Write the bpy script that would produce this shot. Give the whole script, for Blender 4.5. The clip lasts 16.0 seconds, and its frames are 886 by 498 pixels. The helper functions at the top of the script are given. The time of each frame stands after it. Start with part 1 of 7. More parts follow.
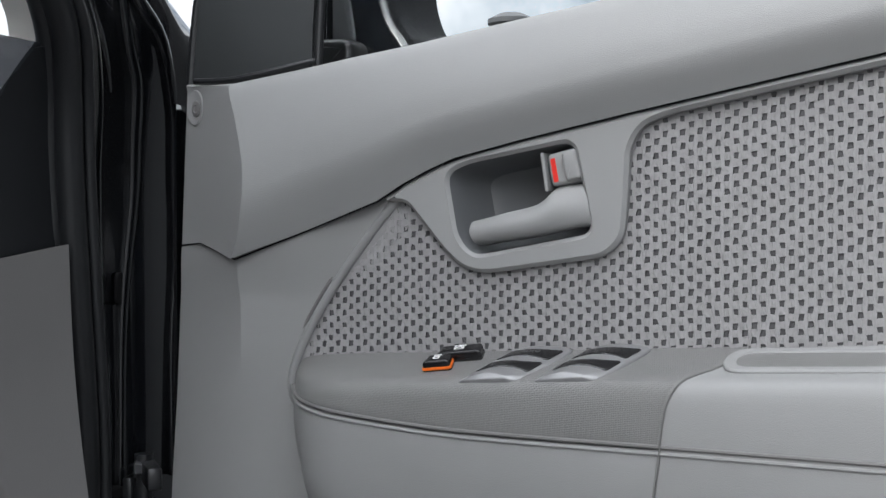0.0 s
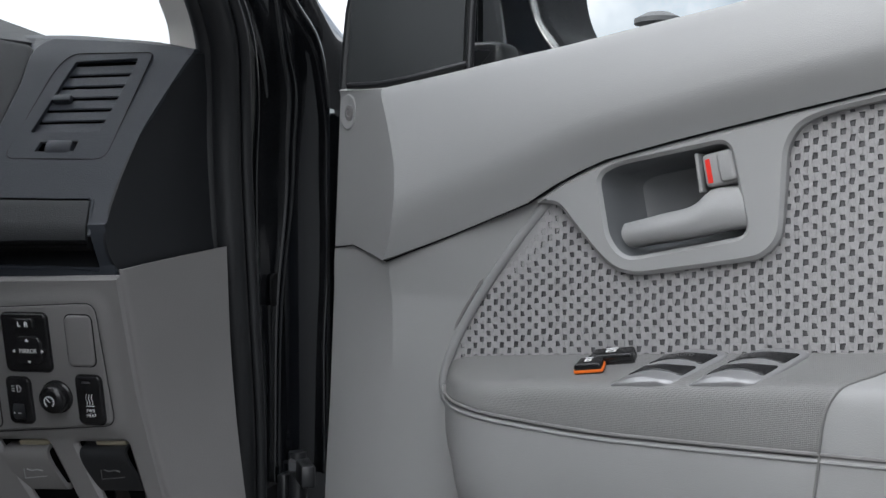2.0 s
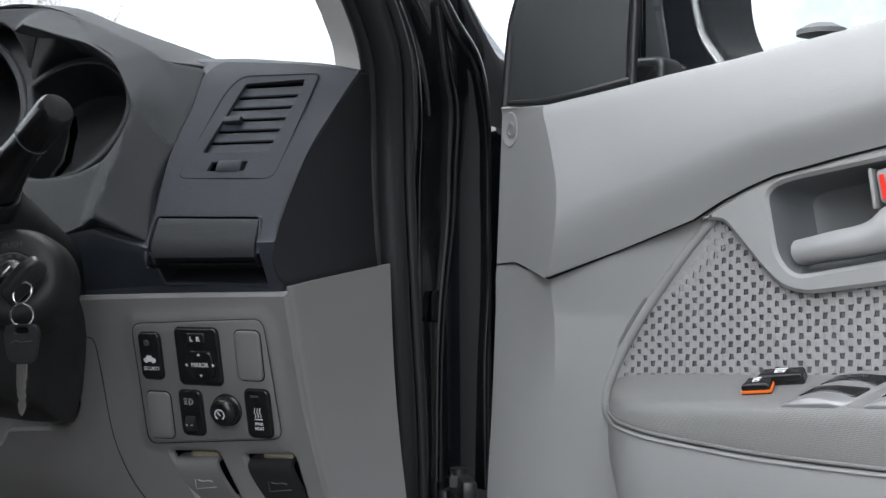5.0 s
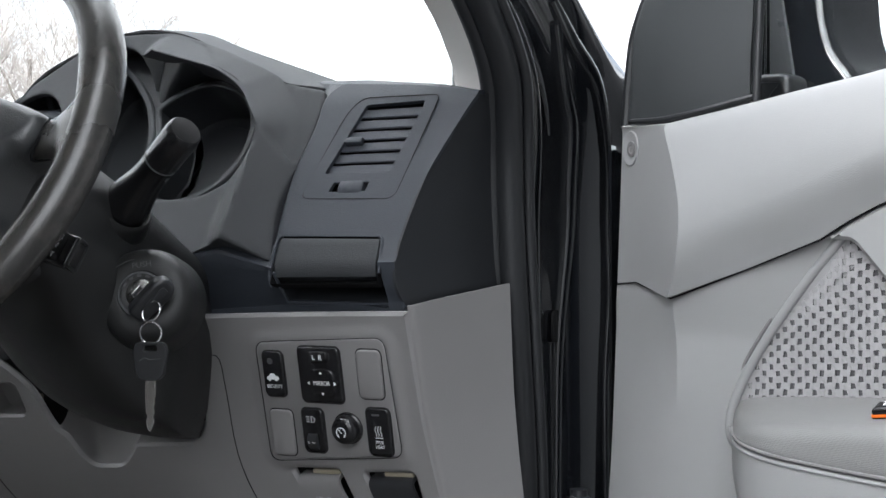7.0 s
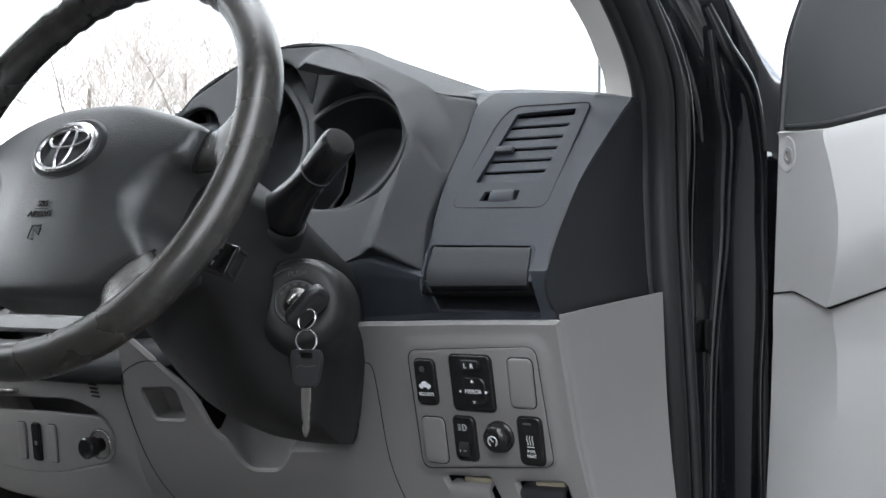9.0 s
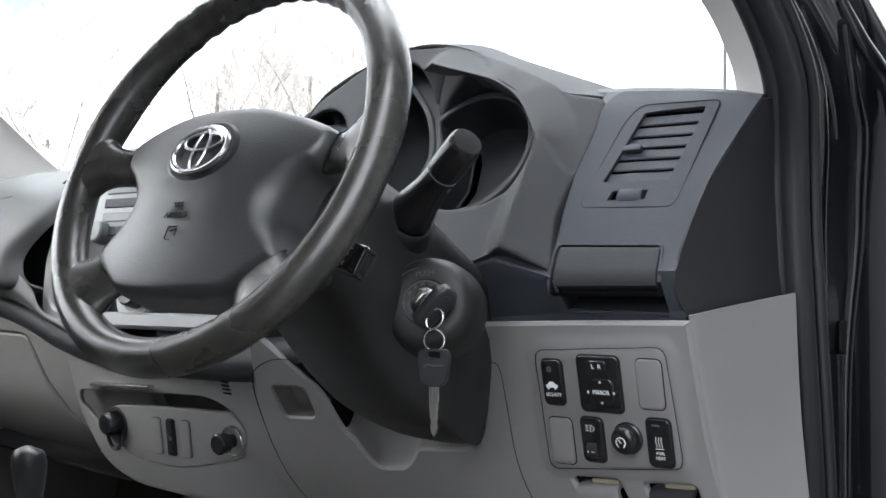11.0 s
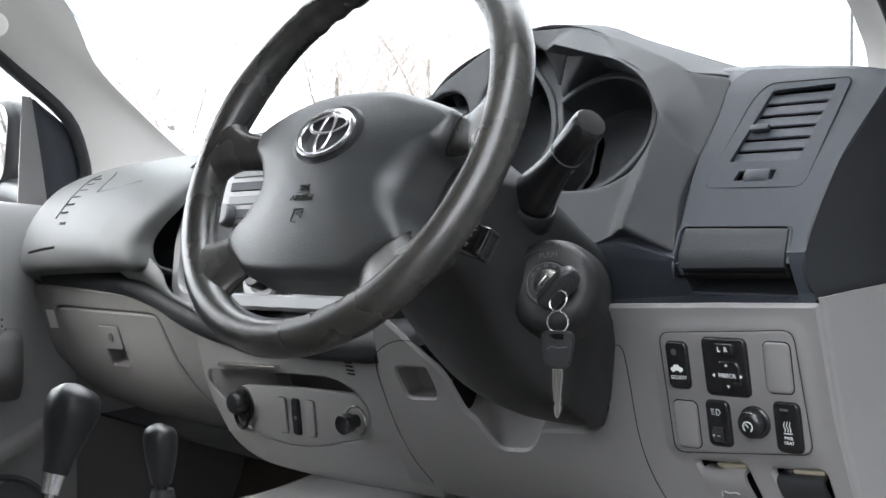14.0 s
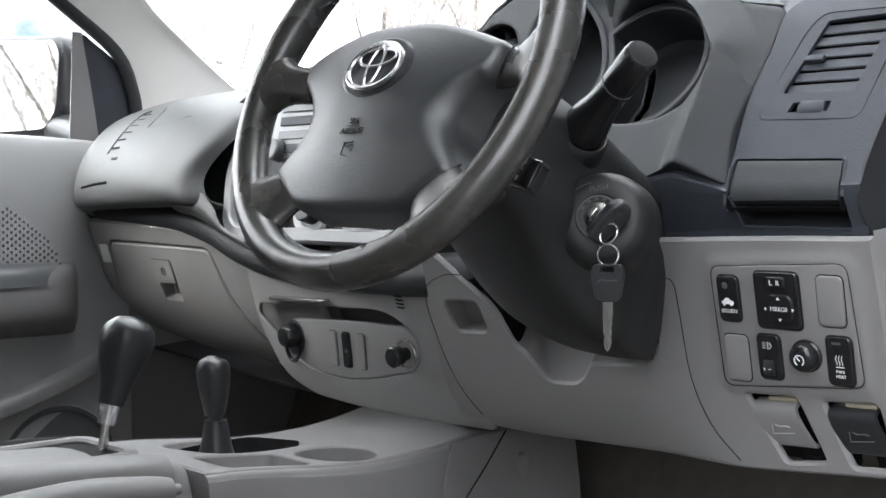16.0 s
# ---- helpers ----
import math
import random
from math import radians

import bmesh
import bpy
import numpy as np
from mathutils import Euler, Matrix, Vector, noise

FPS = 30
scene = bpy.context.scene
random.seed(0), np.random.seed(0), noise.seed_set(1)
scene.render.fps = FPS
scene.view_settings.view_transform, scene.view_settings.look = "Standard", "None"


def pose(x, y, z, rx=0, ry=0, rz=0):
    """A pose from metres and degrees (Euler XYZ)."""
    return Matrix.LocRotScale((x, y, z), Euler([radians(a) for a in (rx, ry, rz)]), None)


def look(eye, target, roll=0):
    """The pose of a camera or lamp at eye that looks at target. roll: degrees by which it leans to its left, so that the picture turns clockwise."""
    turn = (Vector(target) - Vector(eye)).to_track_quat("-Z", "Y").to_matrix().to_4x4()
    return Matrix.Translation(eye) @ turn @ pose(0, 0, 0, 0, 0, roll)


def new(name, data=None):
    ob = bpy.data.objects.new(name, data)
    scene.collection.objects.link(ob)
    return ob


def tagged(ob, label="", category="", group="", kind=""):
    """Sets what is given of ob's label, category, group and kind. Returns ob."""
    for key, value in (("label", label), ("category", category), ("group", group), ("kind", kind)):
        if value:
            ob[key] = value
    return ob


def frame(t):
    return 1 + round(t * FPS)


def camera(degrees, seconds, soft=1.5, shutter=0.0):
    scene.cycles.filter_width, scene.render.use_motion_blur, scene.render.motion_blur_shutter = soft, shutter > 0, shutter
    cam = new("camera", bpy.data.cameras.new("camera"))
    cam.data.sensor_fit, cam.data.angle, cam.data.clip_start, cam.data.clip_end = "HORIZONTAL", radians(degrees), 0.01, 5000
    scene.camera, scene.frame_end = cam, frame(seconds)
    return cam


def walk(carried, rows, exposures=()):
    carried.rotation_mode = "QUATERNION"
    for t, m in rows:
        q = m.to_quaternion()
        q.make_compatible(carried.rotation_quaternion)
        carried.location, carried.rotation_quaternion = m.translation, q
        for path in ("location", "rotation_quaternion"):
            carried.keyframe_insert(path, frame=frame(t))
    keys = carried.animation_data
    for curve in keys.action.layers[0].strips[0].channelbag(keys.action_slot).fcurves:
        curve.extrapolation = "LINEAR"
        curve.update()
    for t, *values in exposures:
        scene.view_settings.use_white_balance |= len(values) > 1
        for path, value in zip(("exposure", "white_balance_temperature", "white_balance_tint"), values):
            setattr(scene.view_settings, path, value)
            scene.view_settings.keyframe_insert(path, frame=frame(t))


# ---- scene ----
cam = camera(37.79, 16.0, soft=1.5)
PATH = [
    (0, pose(1.2489, 0.0047, 1.1494, 89.288, 0.024, 9.614)),
    (0.5, pose(1.2475, 0.0045, 1.1494, 89.311, -0.037, 11.380)),
    (1, pose(1.2463, 0.0042, 1.1495, 89.322, 0.025, 12.906)),
    (1.5, pose(1.2449, 0.0039, 1.1495, 89.340, 0.032, 14.650)),
    (2, pose(1.2439, 0.0036, 1.1495, 89.375, 0.047, 16.012)),
    (2.5, pose(1.2431, 0.0034, 1.1496, 89.530, 0.050, 17.047)),
    (3, pose(1.2423, 0.0031, 1.1497, 89.677, 0.060, 18.136)),
    (5.5, pose(1.2377, 0.0013, 1.1503, 90.339, 0.035, 24.196)),
    (6, pose(1.2368, 0.0009, 1.1505, 90.591, 0.012, 25.515)),
    (6.5, pose(1.2359, 0.0005, 1.1506, 90.690, 0.026, 26.706)),
    (7, pose(1.2350, -0.0000, 1.1508, 90.957, 0.016, 27.986)),
    (7.5, pose(1.2341, -0.0005, 1.1510, 91.237, -0.015, 29.358)),
    (8, pose(1.2329, -0.0012, 1.1511, 91.315, -0.011, 31.081)),
    (8.5, pose(1.2318, -0.0019, 1.1511, 91.319, -0.013, 32.613)),
    (9, pose(1.2306, -0.0027, 1.1511, 91.328, -0.020, 34.408)),
    (9.5, pose(1.2296, -0.0034, 1.1511, 91.334, -0.034, 36.039)),
    (12, pose(1.2259, -0.0064, 1.1510, 91.309, -0.055, 41.907)),
    (12.5, pose(1.2253, -0.0069, 1.1510, 91.299, -0.024, 42.925)),
    (13, pose(1.2248, -0.0074, 1.1510, 91.263, -0.026, 43.802)),
    (13.5, pose(1.2243, -0.0078, 1.1509, 91.125, -0.034, 44.594)),
    (14, pose(1.2241, -0.0081, 1.1504, 90.544, -0.057, 45.030)),
    (14.5, pose(1.2238, -0.0083, 1.1501, 90.128, -0.015, 45.474)),
    (15, pose(1.2235, -0.0087, 1.1497, 89.614, -0.006, 46.155)),
    (15.5, pose(1.2233, -0.0089, 1.1490, 88.726, -0.011, 46.525)),
    (16, pose(1.2229, -0.0093, 1.1482, 87.707, 0.033, 47.147)),
]
walk(cam, PATH, exposures=[(0, -0.50, 6300, 9), (2, -0.46, 6300, 9), (3.2, -0.32, 6300, 9), (5.5, 0.06, 6300, 9), (8, 0.46, 6300, 9), (12, 0.79, 6320, 9), (16, 0.97, 6350, 9)])

# ---- sky, sun, exposure ----
world = bpy.data.worlds.new("world")
scene.world = world
world.use_nodes = True
wn, wl = world.node_tree.nodes, world.node_tree.links
wn.clear()
w_out = wn.new("ShaderNodeOutputWorld")
w_bg = wn.new("ShaderNodeBackground")
w_sky = wn.new("ShaderNodeTexSky")
w_sky.sky_type = "NISHITA"
w_sky.sun_disc = False
w_sky.sun_elevation, w_sky.sun_rotation = radians(27), radians(207)
w_cloud = wn.new("ShaderNodeTexNoise")
w_cloud.inputs["Scale"].default_value = 2.6
w_cloud.inputs["Detail"].default_value = 7
w_cloud.inputs["Roughness"].default_value = 0.6
w_ramp = wn.new("ShaderNodeValToRGB")
w_ramp.color_ramp.elements[0].position, w_ramp.color_ramp.elements[0].color = 0.345, (0, 0, 0, 1)
w_ramp.color_ramp.elements[1].position, w_ramp.color_ramp.elements[1].color = 0.555, (1, 1, 1, 1)
w_mix = wn.new("ShaderNodeMix")
w_mix.data_type = "RGBA"
# overcast: the cloud is brightest towards the veiled sun, behind and to the left
SUN_DIR = Vector((-0.40, -0.79, 0.46)).normalized()
w_bg.inputs["Strength"].default_value = 0.1
w_tc = wn.new("ShaderNodeTexCoord")
wl.new(w_tc.outputs["Generated"], w_cloud.inputs["Vector"])
wl.new(w_cloud.outputs["Fac"], w_ramp.inputs["Fac"])
wl.new(w_ramp.outputs["Color"], w_mix.inputs["Factor"])
wl.new(w_sky.outputs["Color"], w_mix.inputs["A"])
w_dot = wn.new("ShaderNodeVectorMath")
w_dot.operation = "DOT_PRODUCT"
w_dot.inputs[1].default_value = SUN_DIR
w_glow = wn.new("ShaderNodeMapRange")
w_glow.interpolation_type = "SMOOTHSTEP"
w_glow.inputs["From Min"].default_value, w_glow.inputs["From Max"].default_value = -0.5, 1.0
w_glow.inputs["To Min"].default_value, w_glow.inputs["To Max"].default_value = 30.0, 62.0
w_white = wn.new("ShaderNodeVectorMath")
w_white.operation = "SCALE"
w_white.inputs[0].default_value = (1.0, 1.01, 1.035)
wl.new(w_tc.outputs["Generated"], w_dot.inputs[0])
wl.new(w_dot.outputs["Value"], w_glow.inputs["Value"])
# an overcast sky is about three times as bright overhead as at the horizon
w_xyz = wn.new("ShaderNodeSeparateXYZ")
w_high = wn.new("ShaderNodeMapRange")
w_high.inputs["To Min"].default_value, w_high.inputs["To Max"].default_value = 0.42, 1.25
w_lum = wn.new("ShaderNodeMath")
w_lum.operation = "MULTIPLY"
wl.new(w_tc.outputs["Generated"], w_xyz.inputs[0])
wl.new(w_xyz.outputs["Z"], w_high.inputs["Value"])
wl.new(w_high.outputs["Result"], w_lum.inputs[0])
wl.new(w_glow.outputs["Result"], w_lum.inputs[1])
wl.new(w_lum.outputs["Value"], w_white.inputs["Scale"])
wl.new(w_white.outputs["Vector"], w_mix.inputs["B"])
wl.new(w_mix.outputs["Result"], w_bg.inputs["Color"])
wl.new(w_bg.outputs["Background"], w_out.inputs["Surface"])

sun_data = bpy.data.lights.new("sun", "SUN")
sun_data.energy, sun_data.angle, sun_data.color = 1.5, radians(25), (1.0, 0.97, 0.93)
sun = new("sun", sun_data)
sun.matrix_world = look(SUN_DIR * 20, (0, 0, 0))


# ---- materials ----
def material(name, base, rough, metal=0.0, grain=0.0, grain_scale=900.0, stain=0.12, stain_scale=9.0, coat=0.0,
             rough_var=0.08, wear=None, wear_at=0.62, wear_scale=14.0, spec=0.5, ribs=None, deep=0.0006, knurl=0):
    """Base colour with broad stains, a fine relief, uneven gloss and, where given, worn patches of another colour."""
    m = bpy.data.materials.new(name)
    m.use_nodes = True
    n, l = m.node_tree.nodes, m.node_tree.links
    b = n["Principled BSDF"]
    b.inputs["Metallic"].default_value = metal
    b.inputs["Coat Weight"].default_value = coat
    b.inputs["Coat Roughness"].default_value = 0.06
    b.inputs["Specular IOR Level"].default_value = spec
    tc = n.new("ShaderNodeTexCoord")
    big = n.new("ShaderNodeTexNoise")
    big.inputs["Scale"].default_value, big.inputs["Detail"].default_value = stain_scale, 6
    l.new(tc.outputs["Object"], big.inputs["Vector"])
    mix = n.new("ShaderNodeMix")
    mix.data_type = "RGBA"
    lo = [c * (1 - stain) for c in base]
    hi = [c * (1 + stain) for c in base]
    mix.inputs["A"].default_value, mix.inputs["B"].default_value = (*lo, 1), (*hi, 1)
    l.new(big.outputs["Fac"], mix.inputs["Factor"])
    colour = mix.outputs["Result"]
    if wear:
        w = n.new("ShaderNodeTexNoise")
        w.inputs["Scale"].default_value, w.inputs["Detail"].default_value, w.inputs["Roughness"].default_value = wear_scale, 8, 0.7
        l.new(tc.outputs["Object"], w.inputs["Vector"])
        r = n.new("ShaderNodeMapRange")
        r.inputs["From Min"].default_value, r.inputs["From Max"].default_value = wear_at - 0.1, wear_at + 0.1
        l.new(w.outputs["Fac"], r.inputs["Value"])
        wm = n.new("ShaderNodeMix")
        wm.data_type = "RGBA"
        wm.inputs["B"].default_value = (*wear, 1)
        l.new(r.outputs["Result"], wm.inputs["Factor"])
        l.new(colour, wm.inputs["A"])
        colour = wm.outputs["Result"]
    l.new(colour, b.inputs["Base Color"])
    rr = n.new("ShaderNodeMapRange")
    rr.inputs["To Min"].default_value, rr.inputs["To Max"].default_value = max(0.02, rough - rough_var), min(1, rough + rough_var)
    l.new(big.outputs["Fac"], rr.inputs["Value"])
    l.new(rr.outputs["Result"], b.inputs["Roughness"])
    if grain:
        g = n.new("ShaderNodeTexNoise")
        g.inputs["Scale"].default_value, g.inputs["Detail"].default_value = grain_scale, 3
        if ribs is None:
            l.new(tc.outputs["Object"], g.inputs["Vector"])
        else:  # upright fibres, on a surface turned by that many degrees
            mp = n.new("ShaderNodeMapping")
            mp.inputs["Rotation"].default_value = (0, 0, radians(ribs))
            mp.inputs["Scale"].default_value = (1, 0.3, 0.10)
            l.new(tc.outputs["Object"], mp.inputs["Vector"])
            l.new(mp.outputs["Vector"], g.inputs["Vector"])
        bp = n.new("ShaderNodeBump")
        bp.inputs["Strength"].default_value, bp.inputs["Distance"].default_value = grain, deep
        if knurl:  # a close-set dimple pattern in place of the grain
            g = n.new("ShaderNodeTexVoronoi")
            g.inputs["Scale"].default_value, g.inputs["Randomness"].default_value = knurl, 0.15
            l.new(tc.outputs["Object"], g.inputs["Vector"])
        l.new(g.outputs[0], bp.inputs["Height"])
        l.new(bp.outputs["Normal"], b.inputs["Normal"])
    return m


GREY = material("grey_moulded_plastic", (0.182, 0.177, 0.177), 0.50, grain=0.45, grain_scale=1100, stain=0.07, stain_scale=14, deep=0.0008)
GREY_DOOR = material("light_grey_moulded_plastic", (0.305, 0.306, 0.305), 0.54, grain=0.40, grain_scale=1200, stain=0.06, stain_scale=12)
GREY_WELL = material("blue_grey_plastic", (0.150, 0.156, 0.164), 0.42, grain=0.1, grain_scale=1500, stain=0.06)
GREY_REST = material("grey_textured_plastic", (0.196, 0.194, 0.192), 0.42, grain=0.55, stain=0.06, knurl=800, deep=0.0009)
CHAR = material("charcoal_grained_plastic", (0.027, 0.0315, 0.040), 0.52, grain=0.8, grain_scale=1000, stain=0.12, spec=0.4)
TRIM_DARK = material("dark_grey_window_trim", (0.050, 0.054, 0.056), 0.6, grain=0.4, grain_scale=1500, stain=0.08, spec=0.35)
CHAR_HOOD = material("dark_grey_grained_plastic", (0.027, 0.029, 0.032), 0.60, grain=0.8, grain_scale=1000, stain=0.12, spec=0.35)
# also carries the shade of the dashboard's end face and the visor's underside
CHAR_END = material("dark_charcoal_trim_and_shade", (0.016, 0.0175, 0.020), 0.55, grain=0.4, grain_scale=1500, stain=0.1, spec=0.3)
CHAR_SOFT = material("charcoal_soft_plastic", (0.100, 0.104, 0.108), 0.30, grain=0.15, grain_scale=1500, stain=0.1)
PAD_SOFT = material("grey_soft_dash_skin", (0.070, 0.073, 0.074), 0.52, grain=0.25, grain_scale=1500, stain=0.14, wear=(0.05, 0.051, 0.052), wear_at=0.68, wear_scale=22)
COLUMN = material("black_column_plastic", (0.0155, 0.0162, 0.0166), 0.42, grain=0.5, grain_scale=1100, stain=0.25, stain_scale=30)
BLACK = material("black_satin_plastic", (0.020, 0.021, 0.023), 0.32, grain=0.15, grain_scale=1500, stain=0.15)
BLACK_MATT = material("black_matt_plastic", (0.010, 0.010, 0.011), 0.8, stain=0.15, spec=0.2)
SWITCH = material("black_switch_plastic", (0.012, 0.012, 0.013), 0.24, stain=0.1)
WHITE_MARK = material("white_marking", (0.8, 0.8, 0.8), 0.5, stain=0.02)
GREY_MARK = material("faint_marking", (0.07, 0.07, 0.072), 0.5, stain=0.02)
DARK_MARK = material("dark_embossed_marking", (0.012, 0.012, 0.012), 0.6, stain=0.02)
LEATHER = material("worn_black_leather", (0.032, 0.031, 0.029), 0.27, grain=0.35, grain_scale=700, stain=0.2, spec=0.9,
                   wear=(0.050, 0.046, 0.041), wear_at=0.58, wear_scale=30, rough_var=0.10)
PAD = material("black_airbag_vinyl", (0.032, 0.034, 0.036), 0.33, grain=0.6, grain_scale=800, stain=0.14, stain_scale=22, spec=0.8)
PAINT = material("black_car_paint", (0.008, 0.009, 0.011), 0.10, coat=1.0, stain=0.2, rough_var=0.04, spec=1.0)
RUBBER = material("black_rubber_seal", (0.017, 0.018, 0.020), 0.36, grain=0.3, grain_scale=500, stain=0.2)
BEIGE = material("pale_grey_pillar_trim", (0.76, 0.74, 0.71), 0.7, grain=0.3, grain_scale=900, stain=0.04)
SILVER = material("silver_painted_plastic", (0.30, 0.30, 0.305), 0.34, metal=0.4, stain=0.04)
SILVER_DARK = material("dull_silver_plastic", (0.25, 0.25, 0.255), 0.42, metal=0.2, stain=0.05)
CHROME = material("chrome", (0.80, 0.80, 0.82), 0.26, metal=1.0, stain=0.03, rough_var=0.04)
STEEL = material("bright_steel", (0.55, 0.54, 0.52), 0.25, metal=1.0, stain=0.08)
RED = material("red_marking", (0.75, 0.03, 0.02), 0.45, stain=0.05)
ORANGE = material("orange_rubber", (0.8, 0.16, 0.01), 0.5, stain=0.05)
SHADE_WALL = material("dark_shade_wall", (0.05, 0.045, 0.040), 0.95, grain=1.0, grain_scale=300, stain=0.3, stain_scale=30)
FLOOR_CARPET = material("brown_grey_carpet", (0.10, 0.088, 0.078), 0.95, grain=1.0, grain_scale=300, stain=0.35, stain_scale=30)
HEADLINER = material("pale_headliner_cloth", (0.55, 0.54, 0.52), 0.9, grain=0.4, grain_scale=400, stain=0.04)
STICKER = material("pale_paper_sticker", (0.6, 0.6, 0.58), 0.5, stain=0.05)
FELT = material("yellowed_felt", (0.26, 0.23, 0.17), 0.9, grain=0.5, grain_scale=600, stain=0.2)
# twig colour is paled for the haze and glare of the bright sky
TWIG = material("hazed_brown_twigs", (0.46, 0.425, 0.40), 0.9, stain=0.2, stain_scale=2)
CLOTH = material("grey_pile_cloth", (0.355, 0.349, 0.353), 0.95, grain=1.0, grain_scale=1500, stain=0.16, stain_scale=300, ribs=18, deep=0.0014)
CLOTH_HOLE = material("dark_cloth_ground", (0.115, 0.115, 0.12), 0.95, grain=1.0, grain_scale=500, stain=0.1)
WALL = material("dark_shade_wall_east", (0.062, 0.064, 0.067), 0.9, grain=0.6, grain_scale=80, stain=0.25, stain_scale=1.5)
ASPHALT = material("worn_asphalt", (0.055, 0.055, 0.056), 0.9, grain=1.0, grain_scale=60, stain=0.3, stain_scale=0.4)
BARK = material("grey_brown_bark", (0.19, 0.165, 0.145), 0.9, grain=0.5, grain_scale=30, stain=0.25, stain_scale=3)
POLE = material("dark_painted_steel", (0.06, 0.062, 0.065), 0.5, stain=0.1)


def glass(name, tint, rough=0.0):
    m = bpy.data.materials.new(name)
    m.use_nodes = True
    b = m.node_tree.nodes["Principled BSDF"]
    b.inputs["Base Color"].default_value = (*tint, 1)
    b.inputs["Transmission Weight"].default_value = 1.0
    b.inputs["Roughness"].default_value = rough
    b.inputs["IOR"].default_value = 1.02
    return m


GLASS = glass("window_glass", (0.97, 0.985, 0.98))
MIRROR = material("mirror_glass", (0.85, 0.86, 0.87), 0.02, metal=1.0, stain=0.0, rough_var=0.0)


# ---- modelling helpers ----
from mathutils.geometry import delaunay_2d_cdt

V = Vector


def thing(name, at, label, category, group="", kind=""):
    ob = new(name)
    ob.empty_display_size = 0.05
    ob.location = at
    return tagged(ob, label, category, group, kind)


def finish(bm, name, mat, angle=38):
    bmesh.ops.recalc_face_normals(bm, faces=bm.faces)
    me = bpy.data.meshes.new(name)
    bm.to_mesh(me)
    bm.free()
    for k in (mat if isinstance(mat, (list, tuple)) else [mat]):
        me.materials.append(k)
    me.shade_smooth()
    me.set_sharp_from_angle(angle=radians(angle))
    return me


def world_of(o):
    up = world_of(o.parent) @ o.matrix_parent_inverse if o.parent is not None else Matrix.Identity(4)
    return up @ o.matrix_basis


def part(name, bm, mat, parent=None, label="", m=None, angle=38):
    """Links a bmesh, or a mesh made before, as one mesh object under a thing or a part. Its coordinates are the car's."""
    me = bm if isinstance(bm, bpy.types.Mesh) else finish(bm, name, mat, angle)
    ob = new(name, me)
    if parent is not None:
        ob.parent = parent
        up = world_of(parent)
        ob.matrix_parent_inverse = up.inverted()
    if m is not None:
        ob.matrix_basis = m
    if label:
        tagged(ob, label)
    return ob


def setting(name, bm, mat, label, category, m=None, angle=38):
    ob = part(name, bm, mat, None, "", m, angle)
    return tagged(ob, label, category, kind="structure")


def frame_of(origin, xdir, ydir):
    """A local frame: x along xdir, y near ydir, z out of both."""
    x = V(xdir).normalized()
    z = x.cross(V(ydir)).normalized()
    y = z.cross(x)
    m = Matrix((x, y, z)).transposed().to_4x4()
    m.translation = V(origin)
    return m


def spline(pts, n, closed=False):
    pts = [V(p) for p in pts]
    out, k = [], len(pts)
    for i in range(k if closed else k - 1):
        if closed:
            a, b, c, d = pts[i - 1], pts[i], pts[(i + 1) % k], pts[(i + 2) % k]
        else:
            b, c = pts[i], pts[i + 1]
            a = pts[i - 1] if i else b + (b - c)
            d = pts[i + 2] if i + 2 < k else c + (c - b)
        for j in range(n):
            t = j / n
            out.append(0.5 * ((2 * b) + (c - a) * t + (2 * a - 5 * b + 4 * c - d) * t * t + (3 * b - a - 3 * c + d) * t ** 3))
    if not closed:
        out.append(pts[-1].copy())
    return out


OUTSIDE = V((0.95, -0.2, 1.25))  # sheets get their thickness on the side turned away from here


def loft(rows, nu=6, nv=6, thick=0.004, m=None, bm=None, ref=None):
    """A smooth sheet through rows of points, with thickness. nu: steps along a row, nv: from row to row; 1 keeps creases."""
    rows = [spline(r, nu) if nu > 1 else [V(p) for p in r] for r in rows]
    if nv > 1:
        cols = [spline([r[i] for r in rows], nv) for i in range(len(rows[0]))]
        rows = [[c[j] for c in cols] for j in range(len(cols[0]))]
    bm = bm or bmesh.new()
    pts = [[(m @ p) if m else p for p in r] for r in rows]
    nr, nc = len(pts), len(pts[0])

    def weave(grid, flip):
        vs = [[bm.verts.new(p) for p in r] for r in grid]
        for i in range(nr - 1):
            for j in range(nc - 1):
                q = (vs[i][j], vs[i][j + 1], vs[i + 1][j + 1], vs[i + 1][j])
                bm.faces.new(q[::-1] if flip else q)
        return vs

    front = weave(pts, False)
    if thick:
        nrm = [[V() for _ in range(nc)] for _ in range(nr)]
        mid = 0.0
        for i in range(nr - 1):
            for j in range(nc - 1):
                k = (pts[i + 1][j + 1] - pts[i][j]).cross(pts[i + 1][j] - pts[i][j + 1])
                for a, b in ((i, j), (i + 1, j), (i, j + 1), (i + 1, j + 1)):
                    nrm[a][b] += k
                c = (pts[i][j] + pts[i + 1][j + 1]) / 2
                mid += k.dot((ref or OUTSIDE) - c)
        sgn = -1 if mid > 0 else 1
        back_pts = [[pts[i][j] + sgn * thick * (nrm[i][j].normalized() if nrm[i][j].length > 1e-12 else V()) for j in range(nc)] for i in range(nr)]
        back = weave(back_pts, True)
        edge = [(0, j) for j in range(nc)] + [(i, nc - 1) for i in range(1, nr)] + [(nr - 1, j) for j in range(nc - 2, -1, -1)] + [(i, 0) for i in range(nr - 2, 0, -1)]
        for k in range(len(edge)):
            (a, b), (c, d) = edge[k - 1], edge[k]
            bm.faces.new((front[a][b], front[c][d], back[c][d], back[a][b]))
    return bm


